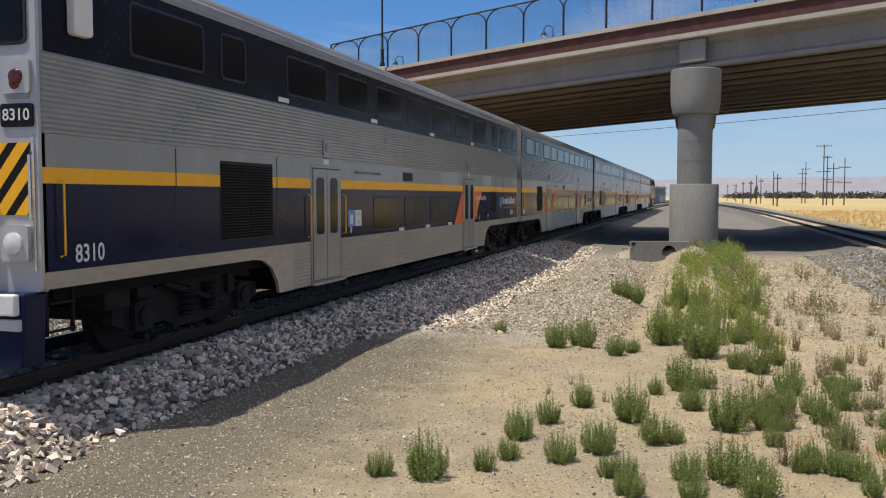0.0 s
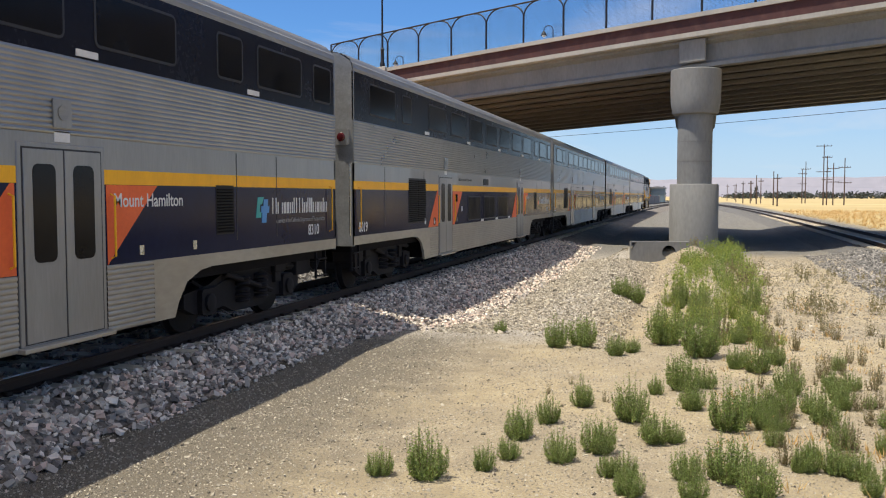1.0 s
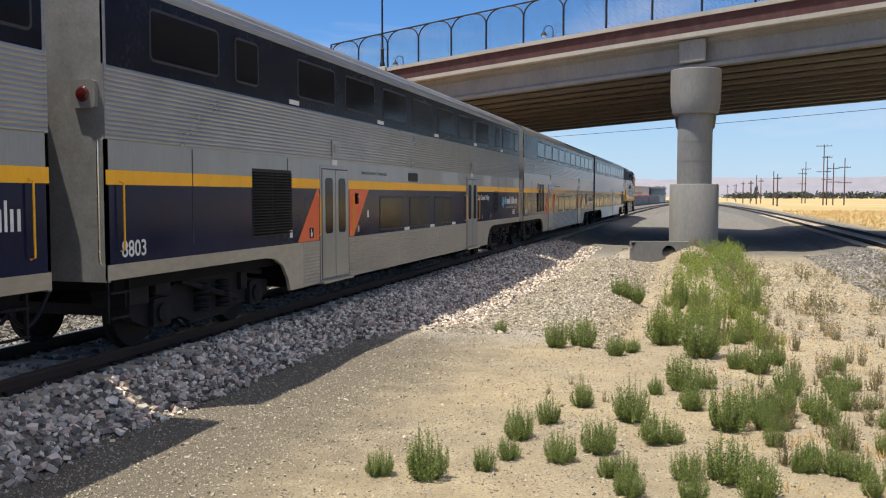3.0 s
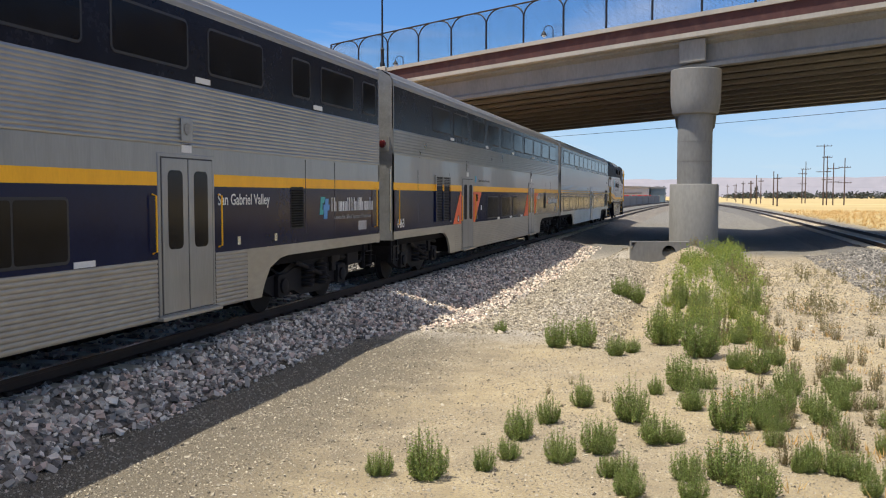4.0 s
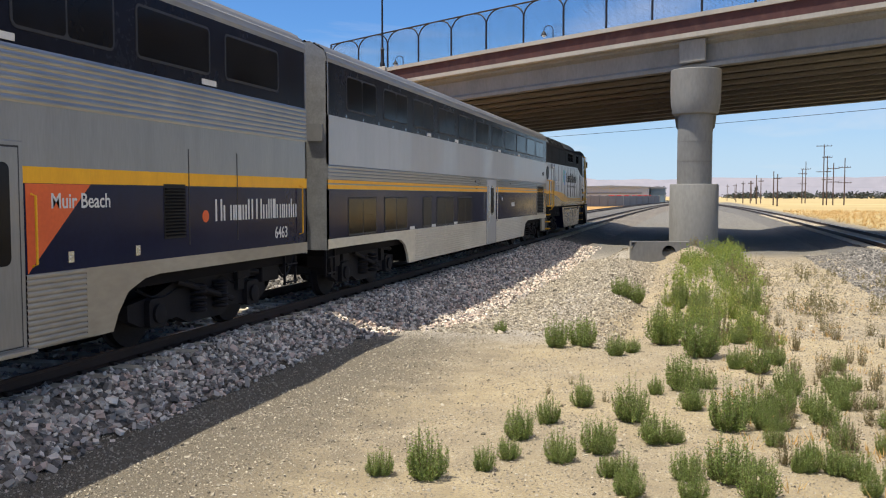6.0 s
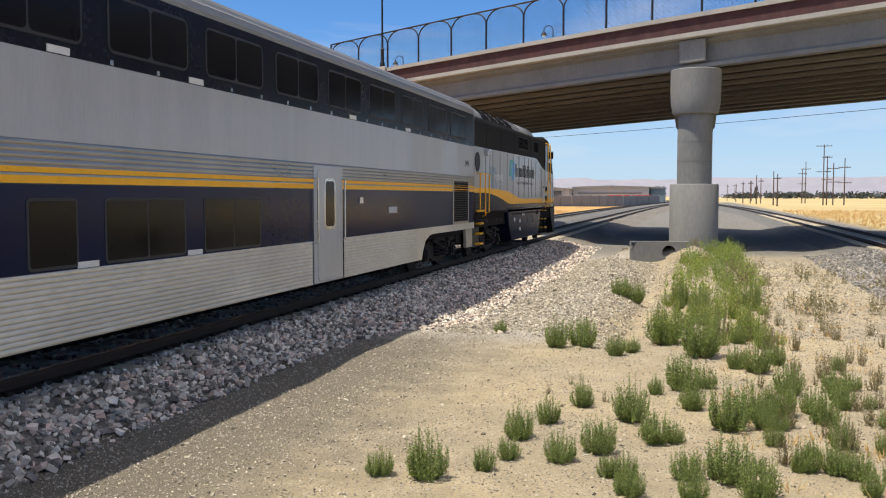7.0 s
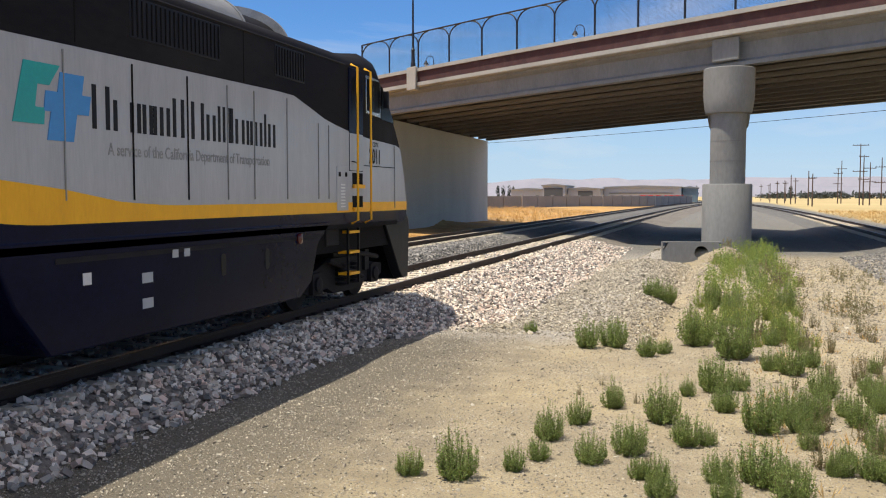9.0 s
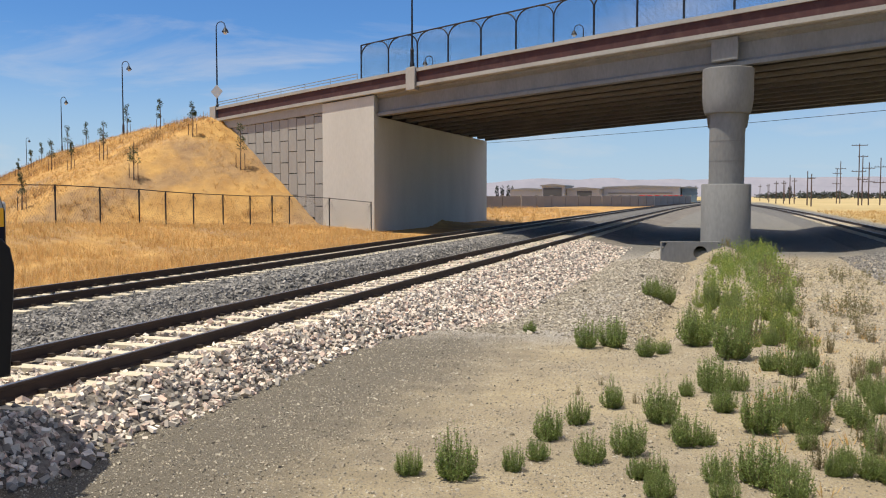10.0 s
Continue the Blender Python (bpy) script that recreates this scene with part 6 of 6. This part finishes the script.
    for sx in (1, -1):
        a, b = sorted((sx * 1.20, sx * 1.42))
        part("pilot_side", Shape().prism(pil, a, b, "x"), M_BLACK, lo, "black pilot side", 0.02)
    part("pilot", Shape().prism([(15.6, 0.22), (15.95, 0.22), (15.98, 1.3), (15.6, 1.4)], -1.25, 1.25, "x"), M_BLACK, lo, "black pilot plate", 0.03)
    part("front_rail", Shape().tube([(1.28, 15.96, 1.30), (1.28, 16.06, 1.34), (1.05, 16.12, 1.34), (1.05, 15.98, 1.30)], 0.016, 6), M_BLACK, lo)
    part("underframe", Shape().box(-1.35, 1.35, 0, 15.6, 1.0, 1.44), M_UNDER, lo, smooth=0)
    part("sand_box", Shape().box(1.05, 1.38, 11.85, 12.4, 1.12, 1.42), M_TRUCK, lo, bevel=0.02)
    part("brake_cylinder", Shape().lathe([(0.14, -0.25), (0.14, 0.25)], 14, (1.22, 3.9, 1.15), "y"), M_TRUCK, lo)
    for y in (1.0, 1.7, 3.2):
        part("air_tank", Shape().lathe([(0.10, -0.2), (0.12, 0), (0.10, 0.2)], 12, (1.25, y, 1.18), "y"), M_TRUCK, lo)
    bogie(lo, 2.65, 1.3)
    bogie(lo, 13.1, 1.3)
    return lo


PITCH = 25.75
train = [build_coach("cab_car", "bi-level cab car, ribbed steel over navy with yellow stripe", "8310", "Mount Hamilton", "cab"),
         build_coach("bilevel_coach", "bi-level coach, ribbed steel over navy with orange door accents", "8019", "Eel River", "ribbed"),
         build_coach("bilevel_coach", "bi-level cafe coach, ribbed steel over navy with orange accents", "8803", "San Gabriel Valley", "ribbed"),
         build_coach("bilevel_coach", "bi-level coach with a broad grey flank over navy", "6463", "Muir Beach", "plain"),
         build_old_coach(), build_locomotive()]


def place(t):
    """How far along the track the joint behind the cab car stands; the train slows as it passes."""
    return 33.89 - 17.97 * t + 0.30 * t * t + 0.0038 * t ** 3 + 0.12 * math.exp(-((t - 4.5) / 0.8) ** 2) - 0.30 * math.exp(-((t - 4.5) / 0.22) ** 2) - 0.17 * math.exp(-((t - 8.3) / 0.7) ** 2)


def motions():
    """The train rolls past towards the left and out of view; its wheels turn."""
    times = [0.5 * i for i in range(21)]
    for k, car in enumerate(train):
        shift = PITCH * (k - 1)
        walk(car, [(t, pose(-8.0, place(t) + shift, 0)) for t in times])
    steps = [i / FPS for i in range(0, 10 * FPS + 1)]
    for w, y in WHEELS:
        walk(w, [(t, pose(0, y, 0.46, -math.degrees((place(t) - place(0)) / 0.46))) for t in steps])


# ---- loose stones
def stone_meshes(points, sizes, seed):
    """Many rough stones in one mesh: each a squashed, jittered eight-cornered chunk."""
    rng = np.random.default_rng(seed)
    base = np.array([(x, y, z) for x in (-1, 1) for y in (-1, 1) for z in (-1, 1)]) * 0.70
    tris = np.array([(0, 1, 3), (0, 3, 2), (4, 6, 7), (4, 7, 5), (0, 4, 5), (0, 5, 1), (2, 3, 7), (2, 7, 6), (0, 2, 6), (0, 6, 4), (1, 5, 7), (1, 7, 3)])
    n = len(points)
    v = np.repeat(base[None], n, 0) * rng.uniform(0.60, 1.30, (n, 8, 3))
    v = v * (np.stack([rng.uniform(0.75, 1.35, n), rng.uniform(0.6, 1.1, n), rng.uniform(0.45, 0.8, n)], 1)[:, None] * np.array(sizes)[:, None, None])
    q = rng.normal(size=(n, 4)) * np.array([1.0, 0.35, 0.35, 1.0])
    q /= np.linalg.norm(q, axis=1, keepdims=True)
    w, x, y, z = q.T
    rot = np.stack([1 - 2 * (y * y + z * z), 2 * (x * y - z * w), 2 * (x * z + y * w), 2 * (x * y + z * w), 1 - 2 * (x * x + z * z), 2 * (y * z - x * w), 2 * (x * z - y * w), 2 * (y * z + x * w), 1 - 2 * (x * x + y * y)], 1).reshape(n, 3, 3)
    v = np.einsum("nij,nkj->nki", rot, v) + np.array(points)[:, None]
    f = (tris[None] + 8 * np.arange(n)[:, None, None]).reshape(-1, 3)
    return v.reshape(-1, 3), f


def strew(name, points, sizes, material, label, category, seed):
    v, f = stone_meshes(points, sizes, seed)
    me = bpy.data.meshes.new(name)
    me.vertices.add(len(v))
    me.vertices.foreach_set("co", v.ravel())
    me.loops.add(f.size)
    me.loops.foreach_set("vertex_index", f.ravel().astype(np.int32))
    me.polygons.add(len(f))
    me.polygons.foreach_set("loop_start", np.arange(0, f.size, 3, dtype=np.int32))
    me.update(calc_edges=True)
    me.shade_flat()
    me.materials.append(material)
    return tagged(new(name, me), label, category, kind="stuff")


def bed_top(x, y, lo, hi, centre_top, run):
    k = min(1, max(0, min((x - lo) / run, (hi - x) / run)))
    low = min(ground_z(x, y), centre_top - 0.1) - 0.06
    return low + (centre_top - low) * k + 0.03 * noise.noise((x * 6, y * 6, 1)) + 0.03 * noise.noise((x * 1.5, y * 1.5, 8))


def strew_ballast():
    rng = random.Random(11)
    pts, sizes = [], []
    for y0, y1, per, s0 in ((2.6, 9, 300, 0.052), (9, 16, 300, 0.050), (16, 26, 280, 0.048), (26, 44, 140, 0.058)):
        for x0, x1, k in ((-7.12, -5.2, 1.0), (-8.65, -7.36, 0.55), (-9.3, -8.85, 0.5)):
            if y0 > 15 and x0 > -7.2:
                x1 = -3.9
            n = int((y1 - y0) * (x1 - x0) * per * k)
            near_tie = lambda yy: abs((yy - 2.4 + 0.305) % 0.61 - 0.305) < 0.15
            for _ in range(n):
                x, y = rng.uniform(x0, x1), rng.uniform(y0, y1)
                edge = toe(y)
                if x > edge + 0.25 or (x > edge - 0.12 and rng.random() < 0.65):
                    continue
                if abs(x + 8.0) < 1.33 and near_tie(y) and rng.random() < (0.86 if x < -7.1 else 0.62):
                    continue
                z = bed_top(x, y, -10.9, edge, -0.222, slope_run(y))
                if x > edge - 0.12:
                    z = ground_z(x, y) + 0.01
                s = s0 * rng.uniform(0.5, 1.0) * (1.35 if rng.random() < 0.3 else 1)
                pts.append((x, y, z + rng.uniform(-0.015, 0.05)))
                sizes.append(s)
    strew("ballast_stones", pts, sizes, M_STONE, "pinkish white and grey crushed stones", "ballast", 3)
    pts, sizes = [], []
    for y0, y1, per, s0, spans in ((6, 18, 300, 0.043, ((-13.0, -9.2),)), (18, 48, 110, 0.058, ((-13.0, -9.2),)), (20, 40, 110, 0.045, ((4.4, 7.6),)), (12, 20, 120, 0.036, ((4.2, 7.4),)), (8, 20, 90, 0.045, ((-14.5, -13.1),))):
        for x0, x1 in spans:
            for _ in range(int((y1 - y0) * (x1 - x0) * per)):
                x, y = rng.uniform(x0, x1), rng.uniform(y0, y1)
                if x < 0:
                    z = max(bed_top(x, y, -16.4, -10.2, -0.235, 1.0), bed_top(x, y, -10.9, toe(y), -0.222, slope_run(y)))
                else:
                    z = max(bed_top(x, y, 5.3, 11.6, -0.225, 1.1) if x > 5.3 else -9, ground_z(x, y))
                pts.append((x, y, z + 0.006))
                sizes.append(s0 * rng.uniform(0.6, 1.3))
    strew("grey_ballast_stones", pts, sizes, M_STONEG, "grey crushed stones between the tracks", "ballast", 4)
    # gravel and pebbles on the soil
    pts, sizes = [], []
    for y0, y1, x0, x1, per, s0 in ((4.5, 10, -6.2, 3.2, 640, 0.011), (10, 18, -6, 5, 340, 0.0125), (17, 38, -4.8, 5.4, 130, 0.022), (16, 38, -4.7, -1.4, 210, 0.034)):
        for _ in range(int((y1 - y0) * (x1 - x0) * per)):
            x, y = rng.uniform(x0, x1), rng.uniform(y0, y1)
            if x < toe(y) - 0.05:
                continue
            thick = noise.noise((x * 0.8, y * 0.8, 9)) + (0.7 if x < -3.4 + 0.6 * noise.noise((y, 1, 1)) or y > 17 else -0.1)
            if rng.random() > 0.5 + 0.6 * thick:
                continue
            pts.append((x, y, ground_z(x, y) + 0.002))
            sizes.append(s0 * rng.uniform(0.5, 1.2) * (2.2 if rng.random() < 0.03 else 1))
    strew("ground_gravel", pts, sizes, M_PEBBLE, "small grey and tan pebbles on the soil", "gravel", 6)


strew_ballast()


# ---- weeds
def weed_meshes(seed, height, spread, stems, leaves, leaf, material, name, bloom=0.0):
    """A bushy weed: thin upright stalks fanning from one root, each clothed in small narrow leaves, some in flower."""
    rng = random.Random(seed)
    st, lf, fl = Shape(), Shape(), Shape()
    for _ in range(stems):
        a = rng.uniform(0, 2 * math.pi)
        lean = spread * math.sqrt(rng.random())
        h = height * (rng.uniform(0.50, 0.95) if rng.random() < 0.8 else rng.uniform(0.95, 1.2)) * (1 - 0.40 * (lean / max(spread, 1e-6)) ** 2)
        tip = Vector((lean * math.cos(a), lean * math.sin(a), h))
        mid = Vector((tip.x * 0.90 + rng.gauss(0, 0.03), tip.y * 0.90 + rng.gauss(0, 0.03), h * 0.42))
        root = Vector((tip.x * 0.45, tip.y * 0.45, -0.03))
        st.tube([root, mid, tip], 0.005, 3, 0.0015)
        along = (tip - mid).normalized()
        for k in range(leaves):
            t = rng.uniform(0.06, 1.0) ** 0.85
            p = root.lerp(mid, t * 2) if t < 0.5 else mid.lerp(tip, t * 2 - 1)
            d = (along * rng.uniform(0.1, 1.4) + Vector((rng.gauss(0, 0.8), rng.gauss(0, 0.8), rng.gauss(0, 0.4)))).normalized()
            ln = leaf * rng.uniform(0.6, 1.3) * (1.25 - 0.6 * t)
            w = d.cross(Vector((rng.gauss(0, 1), rng.gauss(0, 1), rng.gauss(0, 1)))).normalized() * ln * 0.15
            e = p + d * ln
            m = p + d * ln * 0.5
            lf.add([p, m + w, e, m - w], [(0, 1, 2, 3)])
        if rng.random() < bloom:
            for k in range(5):
                c = tip + Vector((rng.gauss(0, 0.02), rng.gauss(0, 0.02), rng.uniform(-0.10, 0.03)))
                u = Vector((rng.gauss(0, 1), rng.gauss(0, 1), rng.gauss(0, 1))).normalized() * 0.013
                v = u.cross(Vector((0.3, 0.5, 1))).normalized() * 0.013
                fl.add([c - u, c - v, c + u, c + v], [(0, 1, 2, 3)])
    return st.mesh(name + "_stalks", M_STALK, 0), lf.mesh(name + "_leaves", material, 0), fl.mesh(name + "_blossom", M_BLOSSOM, 0) if bloom else None


def weed(meshes, x, y, size, turn, label, group, tall=1.0):
    w = tagged(empty("weed_bush", (x, y, ground_z(x, y) - 0.01)), label, "weed", group)
    w.scale = (size, size, size * tall)
    w.rotation_euler = (0, 0, turn)
    part("stem", meshes[0], None, w)
    part("foliage", meshes[1], None, w)
    if meshes[2]:
        part("blossom", meshes[2], None, w, "small pale yellow blossom")
    return w


GREEN = [weed_meshes(20 + i, 1.0, 0.46, 95, 56, 0.070, M_LEAF, "green_weed") for i in range(5)]
DUSTY = [weed_meshes(40 + i, 1.0, 0.30, 16, 34, 0.075, M_LEAFDRY, "dusty_weed") for i in range(4)]
LUSH = [weed_meshes(60 + i, 1.0, 0.46, 34, 44, 0.085, M_LEAFLIT, "lush_weed", 0.5) for i in range(4)]
# the nearest bushes: place and breadth
BUSHES = [(-2.76, 7.58, .29), (-2.31, 7.59, .44), (-1.86, 7.98, .24), (-1.71, 8.39, .26), (-1.75, 9.12, .36), (-1.22, 8.44, .34), (-1.55, 9.78, .32), (-1.28, 10.7, .32),
          (-.89, 8.83, .40), (-.67, 10.16, .46), (-.36, 9.4, .40), (-.16, 9.41, .22), (-2.22, 14.89, .48), (-1.85, 15.36, .58), (-1.2, 14.49, .37), (-.97, 14.8, .30),
          (-.48, 15.54, .70), (.12, 14.59, .74), (-.11, 12.01, .54), (0, 10.91, .36), (.18, 12.27, .32), (-.57, 8.0, .26), (-.73, 8.04, .22), (-.04, 8.15, .32),
          (.39, 10.08, .52), (.33, 8.17, .48), (.66, 10.68, .42), (-.45, 11.57, .24), (-1.89, 24.37, .6), (-1.53, 24.72, .6), (-3.53, 16.45, .28)]
MORE = [(1.42, 10.5, .36), (.97, 10.76, .42), (1.28, 8.69, .32), (1.04, 8.71, .28), (1.45, 8.57, .32), (.90, 13.46, .48), (.81, 9.52, .24), (.55, 7.75, .40), (.02, 7.55, .30), (-.5, 7.6, .30), (1.2, 12.1, .44), (1.75, 11.6, .34)]
for i, (x, y, w) in enumerate(BUSHES + MORE):
    kind = GREEN[i % 5]
    weed(kind, x, y, w * 1.04, i * 1.7, "bushy green weed on dry sandy soil", "green weeds", 0.94 + 0.24 * ((i * 7) % 5) / 5)


def far_stand(name, spots, material, label, seed):
    """Weeds too far off to tell apart: upright shoots with small leaves, in one mesh."""
    rng = random.Random(seed)
    s = Shape()
    for x, y, size, tall in spots:
        z = ground_z(x, y) - 0.02
        for _ in range(15):
            a, r = rng.uniform(0, 2 * math.pi), size * 0.42 * math.sqrt(rng.random())
            h = size * tall * rng.uniform(0.45, 1.15)
            dx, dy = rng.gauss(0, 0.10) * size, rng.gauss(0, 0.10) * size
            px_, py_ = x + r * math.cos(a), y + r * math.sin(a)
            for k in range(15):
                t = rng.uniform(0.08, 1)
                c = Vector((px_ + dx * t, py_ + dy * t, z + h * t))
                d = Vector((rng.gauss(0, 0.6), rng.gauss(0, 0.6), rng.uniform(0.3, 1.3))).normalized() * size * 0.13 * rng.uniform(0.6, 1.3)
                w = d.cross(Vector((rng.gauss(0, 1), rng.gauss(0, 1), 0.2))).normalized() * size * 0.024
                s.add([c, c + d * 0.5 + w, c + d, c + d * 0.5 - w], [(0, 1, 2, 3)])
    tagged(part(name, s, material, smooth=0), label, "weeds", kind="stuff")


def scatter_weeds():
    rng = random.Random(21)
    # thick stand along the ditch up to the column, ragged and of mixed heights
    green, lit, dry = [], [], []
    for i in range(230):
        y = rng.uniform(15.5, 40)
        t = (y - 15.5) / 24.5
        x = rng.uniform(-0.75 + 0.35 * t, 1.55 + 0.3 * t)
        if x < ditch(y) + 0.55:
            x = ditch(y) + 0.55 + rng.random() * 0.6
        if (abs(x + 0.05) < 1.35 and y > 39.6) or noise.noise((x * 1.1, y * 0.45, 8)) < -0.25:
            continue
        size, tall = rng.uniform(0.24, 0.60) * (0.9 + 0.2 * t), rng.uniform(0.8, 1.5)
        if y > 22.5:
            (lit if rng.random() < 0.6 else green if rng.random() < 0.7 else dry).append((x, y, size, tall))
        else:
            weed(rng.choice(LUSH + LUSH + GREEN[:2] + DUSTY[:1]), x, y, size, rng.uniform(0, 6), "tall lush weed in a dense stand by the ditch", "lush weeds", tall)
    # dusty stalks over the sand, thinning to the track on the far side
    for i in range(190):
        y = 7.4 + 26 * rng.random() ** 1.1
        x = rng.uniform(0.5 + 0.02 * y, 1.3 + 0.20 * y)
        if noise.noise((x * 0.9, y * 0.5, 3)) < -0.22:
            continue
        size, tall = rng.uniform(0.16, 0.42), rng.uniform(0.9, 1.5)
        if y > 19:
            dry.append((x, y, size, tall))
        else:
            weed(rng.choice(DUSTY), x, y, size, rng.uniform(0, 6), "dusty olive weed with thin dry stalks", "dusty weeds", tall)
    far_stand("green_weed_stand", green, M_LEAF, "dense green weeds by the culvert", 1)
    far_stand("flowering_weed_stand", lit, M_LEAFLIT, "yellow-green flowering weeds by the culvert", 2)
    far_stand("dry_weed_stand", dry, M_LEAFDRY, "dusty olive weeds thinning towards the far track", 3)
    for i in range(26):
        y = 7.3 + 8 * rng.random()
        x = rng.uniform(0.5, 0.22 * y + 0.3)
        weed(rng.choice(GREEN), x, y, rng.uniform(0.16, 0.34), rng.uniform(0, 6), "small green weed on dry sandy soil", "green weeds", rng.uniform(0.9, 1.2))
    for i in range(16):
        y = 7.6 + 8 * rng.random()
        x = rng.uniform(-1.9, 0.8)
        weed(rng.choice(DUSTY), x, y, rng.uniform(0.08, 0.18), rng.uniform(0, 6), "seedling weed on dry sandy soil", "dusty weeds", rng.uniform(0.9, 1.4))


scatter_weeds()


# ---- dry grass
def straw_tufts(name, spots, label, material, seed):
    rng = random.Random(seed)
    s = Shape()
    for x, y, h in spots:
        z = ground_z(x, y) - 0.02
        for _ in range(8):
            a = rng.uniform(0, 2 * math.pi)
            dx, dy = math.cos(a), math.sin(a)
            r = rng.uniform(0, 0.16)
            px_, py_ = x + dx * r, y + dy * r
            lean = h * rng.uniform(0.1, 0.95)
            hh = h * rng.uniform(0.45, 1.15)
            w = 0.007 + 0.012 * h
            s.add([(px_ - dy * w, py_ + dx * w, z), (px_ + dy * w, py_ - dx * w, z), (px_ + dx * lean, py_ + dy * lean, z + hh)], [(0, 1, 2)])
    tagged(part(name, s, material, smooth=0), label, "dry grass", kind="stuff")


def grow_straw():
    rng = random.Random(31)
    spots = []
    for _ in range(11000):          # level strip before the fence and the foot of the slope
        y = rng.uniform(14, 54)
        x = -16.3 - 14.5 * rng.random() ** 1.1
        if x < -22 and y > 53:
            continue
        if y > 51.4 and x > -27.6:
            continue
        spots.append((x, y, rng.uniform(0.14, 0.34) * (1.05 + 0.7 * noise.noise((x * 0.5, y * 0.25, 1)))))
    straw_tufts("dry_grass_verge", spots, "tall golden dry grass beside the tracks", M_STRAW, 1)
    spots = []
    brush = []
    while len(spots) < 22000:
        x, y = rng.uniform(-95, -26), rng.uniform(28, 100)
        if bank(x, y) < 0.3:
            continue
        d = (Vector((x, y, 0)) - BRIDGE)
        ahead = d.x * (-ALONG.y) + d.y * ALONG.x
        s = d.dot(ALONG)
        if ahead > -0.5 and s > -17.4:
            continue
        patch = noise.noise((x * 0.16, y * 0.16, 6))
        spots.append((x, y, rng.uniform(0.12, 0.36) * (1.1 + 0.9 * patch)))
        if patch > 0.16 and rng.random() < 0.35:
            brush.append((x + rng.uniform(-0.3, 0.3), y, rng.uniform(0.3, 0.75)))
    straw_tufts("dry_grass_slope", spots, "short golden dry grass on the embankment", M_STRAW, 2)
    straw_tufts("dry_brush_slope", brush, "brown dry brush in patches on the embankment", M_BRUSH, 4)
    spots = [(rng.uniform(12.5, 30), rng.uniform(40, 150), rng.uniform(0.25, 0.6)) for _ in range(2600)]
    spots += [(rng.uniform(-34, -17.5), rng.uniform(80, 130), rng.uniform(0.3, 0.7)) for _ in range(1500)]
    sand = [(rng.uniform(0.2, 0.24 * y + 0.4), y, rng.uniform(0.05, 0.17)) for y in (rng.uniform(7.5, 24) for _ in range(230))]
    straw_tufts("dry_grass_sand", sand, "thin ochre dry grass tufts on the sand", M_STRAW, 5)
    straw_tufts("dry_grass_field", spots, "golden dry grass along the field edge", M_STRAW, 3)


grow_straw()


def build_sapling(x, y, h, seed):
    """A young staked tree: thin trunk, a few limbs, sparse leafy crown, two stakes."""
    rng = random.Random(seed)
    t = tagged(empty("sapling", (x, y, ground_z(x, y) - 0.05)), "slender young tree with sparse leaves on the embankment", "tree", "young trees on the slope")
    part("trunk", Shape().tube([(0, 0, 0), (0.04, 0, h * 0.5), (0.0, 0.03, h)], 0.05, 6, 0.012), M_BARK, t)
    c = Shape()
    limbs = Shape()
    for k in range(9):
        z = h * rng.uniform(0.35, 0.95)
        a = rng.uniform(0, 6.3)
        r = h * 0.11 * (1.25 - z / h)
        tip = (r * math.cos(a), r * math.sin(a), z + h * 0.12)
        limbs.tube([(0, 0, z), tip], 0.015, 4, 0.005)
        leaf_cloud(c, tip, (h * 0.075, h * 0.075, h * 0.10), 34, 0.065, rng)
    part("limbs", limbs, M_BARK, t, smooth=0)
    part("crown", c, M_TREE, t, smooth=0)
    for q in (-0.35, 0.35):
        part("stake", Shape().tube([(q, 0, 0), (q, 0, h * 0.4)], 0.025, 5), M_POLE, t)


SAPLINGS = [(-32.7, 55.5, 3.0), (-37.0, 56.2, 2.3), (-44.1, 62.4, 2.3), (-38.3, 51.1, 2.9), (-51.8, 68.3, 2.5), (-45.4, 57.0, 3.1), (-60.0, 72.8, 2.4), (-49.7, 58.5, 2.2), (-55.2, 62.6, 2.5),
            (-70.2, 76.6, 2.0), (-74.9, 83.4, 2.0), (-68.9, 73.4, 1.6), (-43.8, 46.9, 2.2), (-69.2, 81.0, 2.9)]
for i, (x, y, h) in enumerate(SAPLINGS):
    build_sapling(x, y, h, 70 + i)


# ---- ties and rail clips
for track, x0, y0, y1, step in TIE_ROWS:
    n = int((y1 - y0) / step)
    for i in range(n):
        y = y0 + i * step
        for nm, me, z in (("tie", TIE, -0.172), ("rail_clip", CLIP, -0.172)):
            if nm == "rail_clip" and y > 45:
                continue
            ob = part(nm, me, None, track)
            ob.location = (bend(x0, y), y, z)


motions()
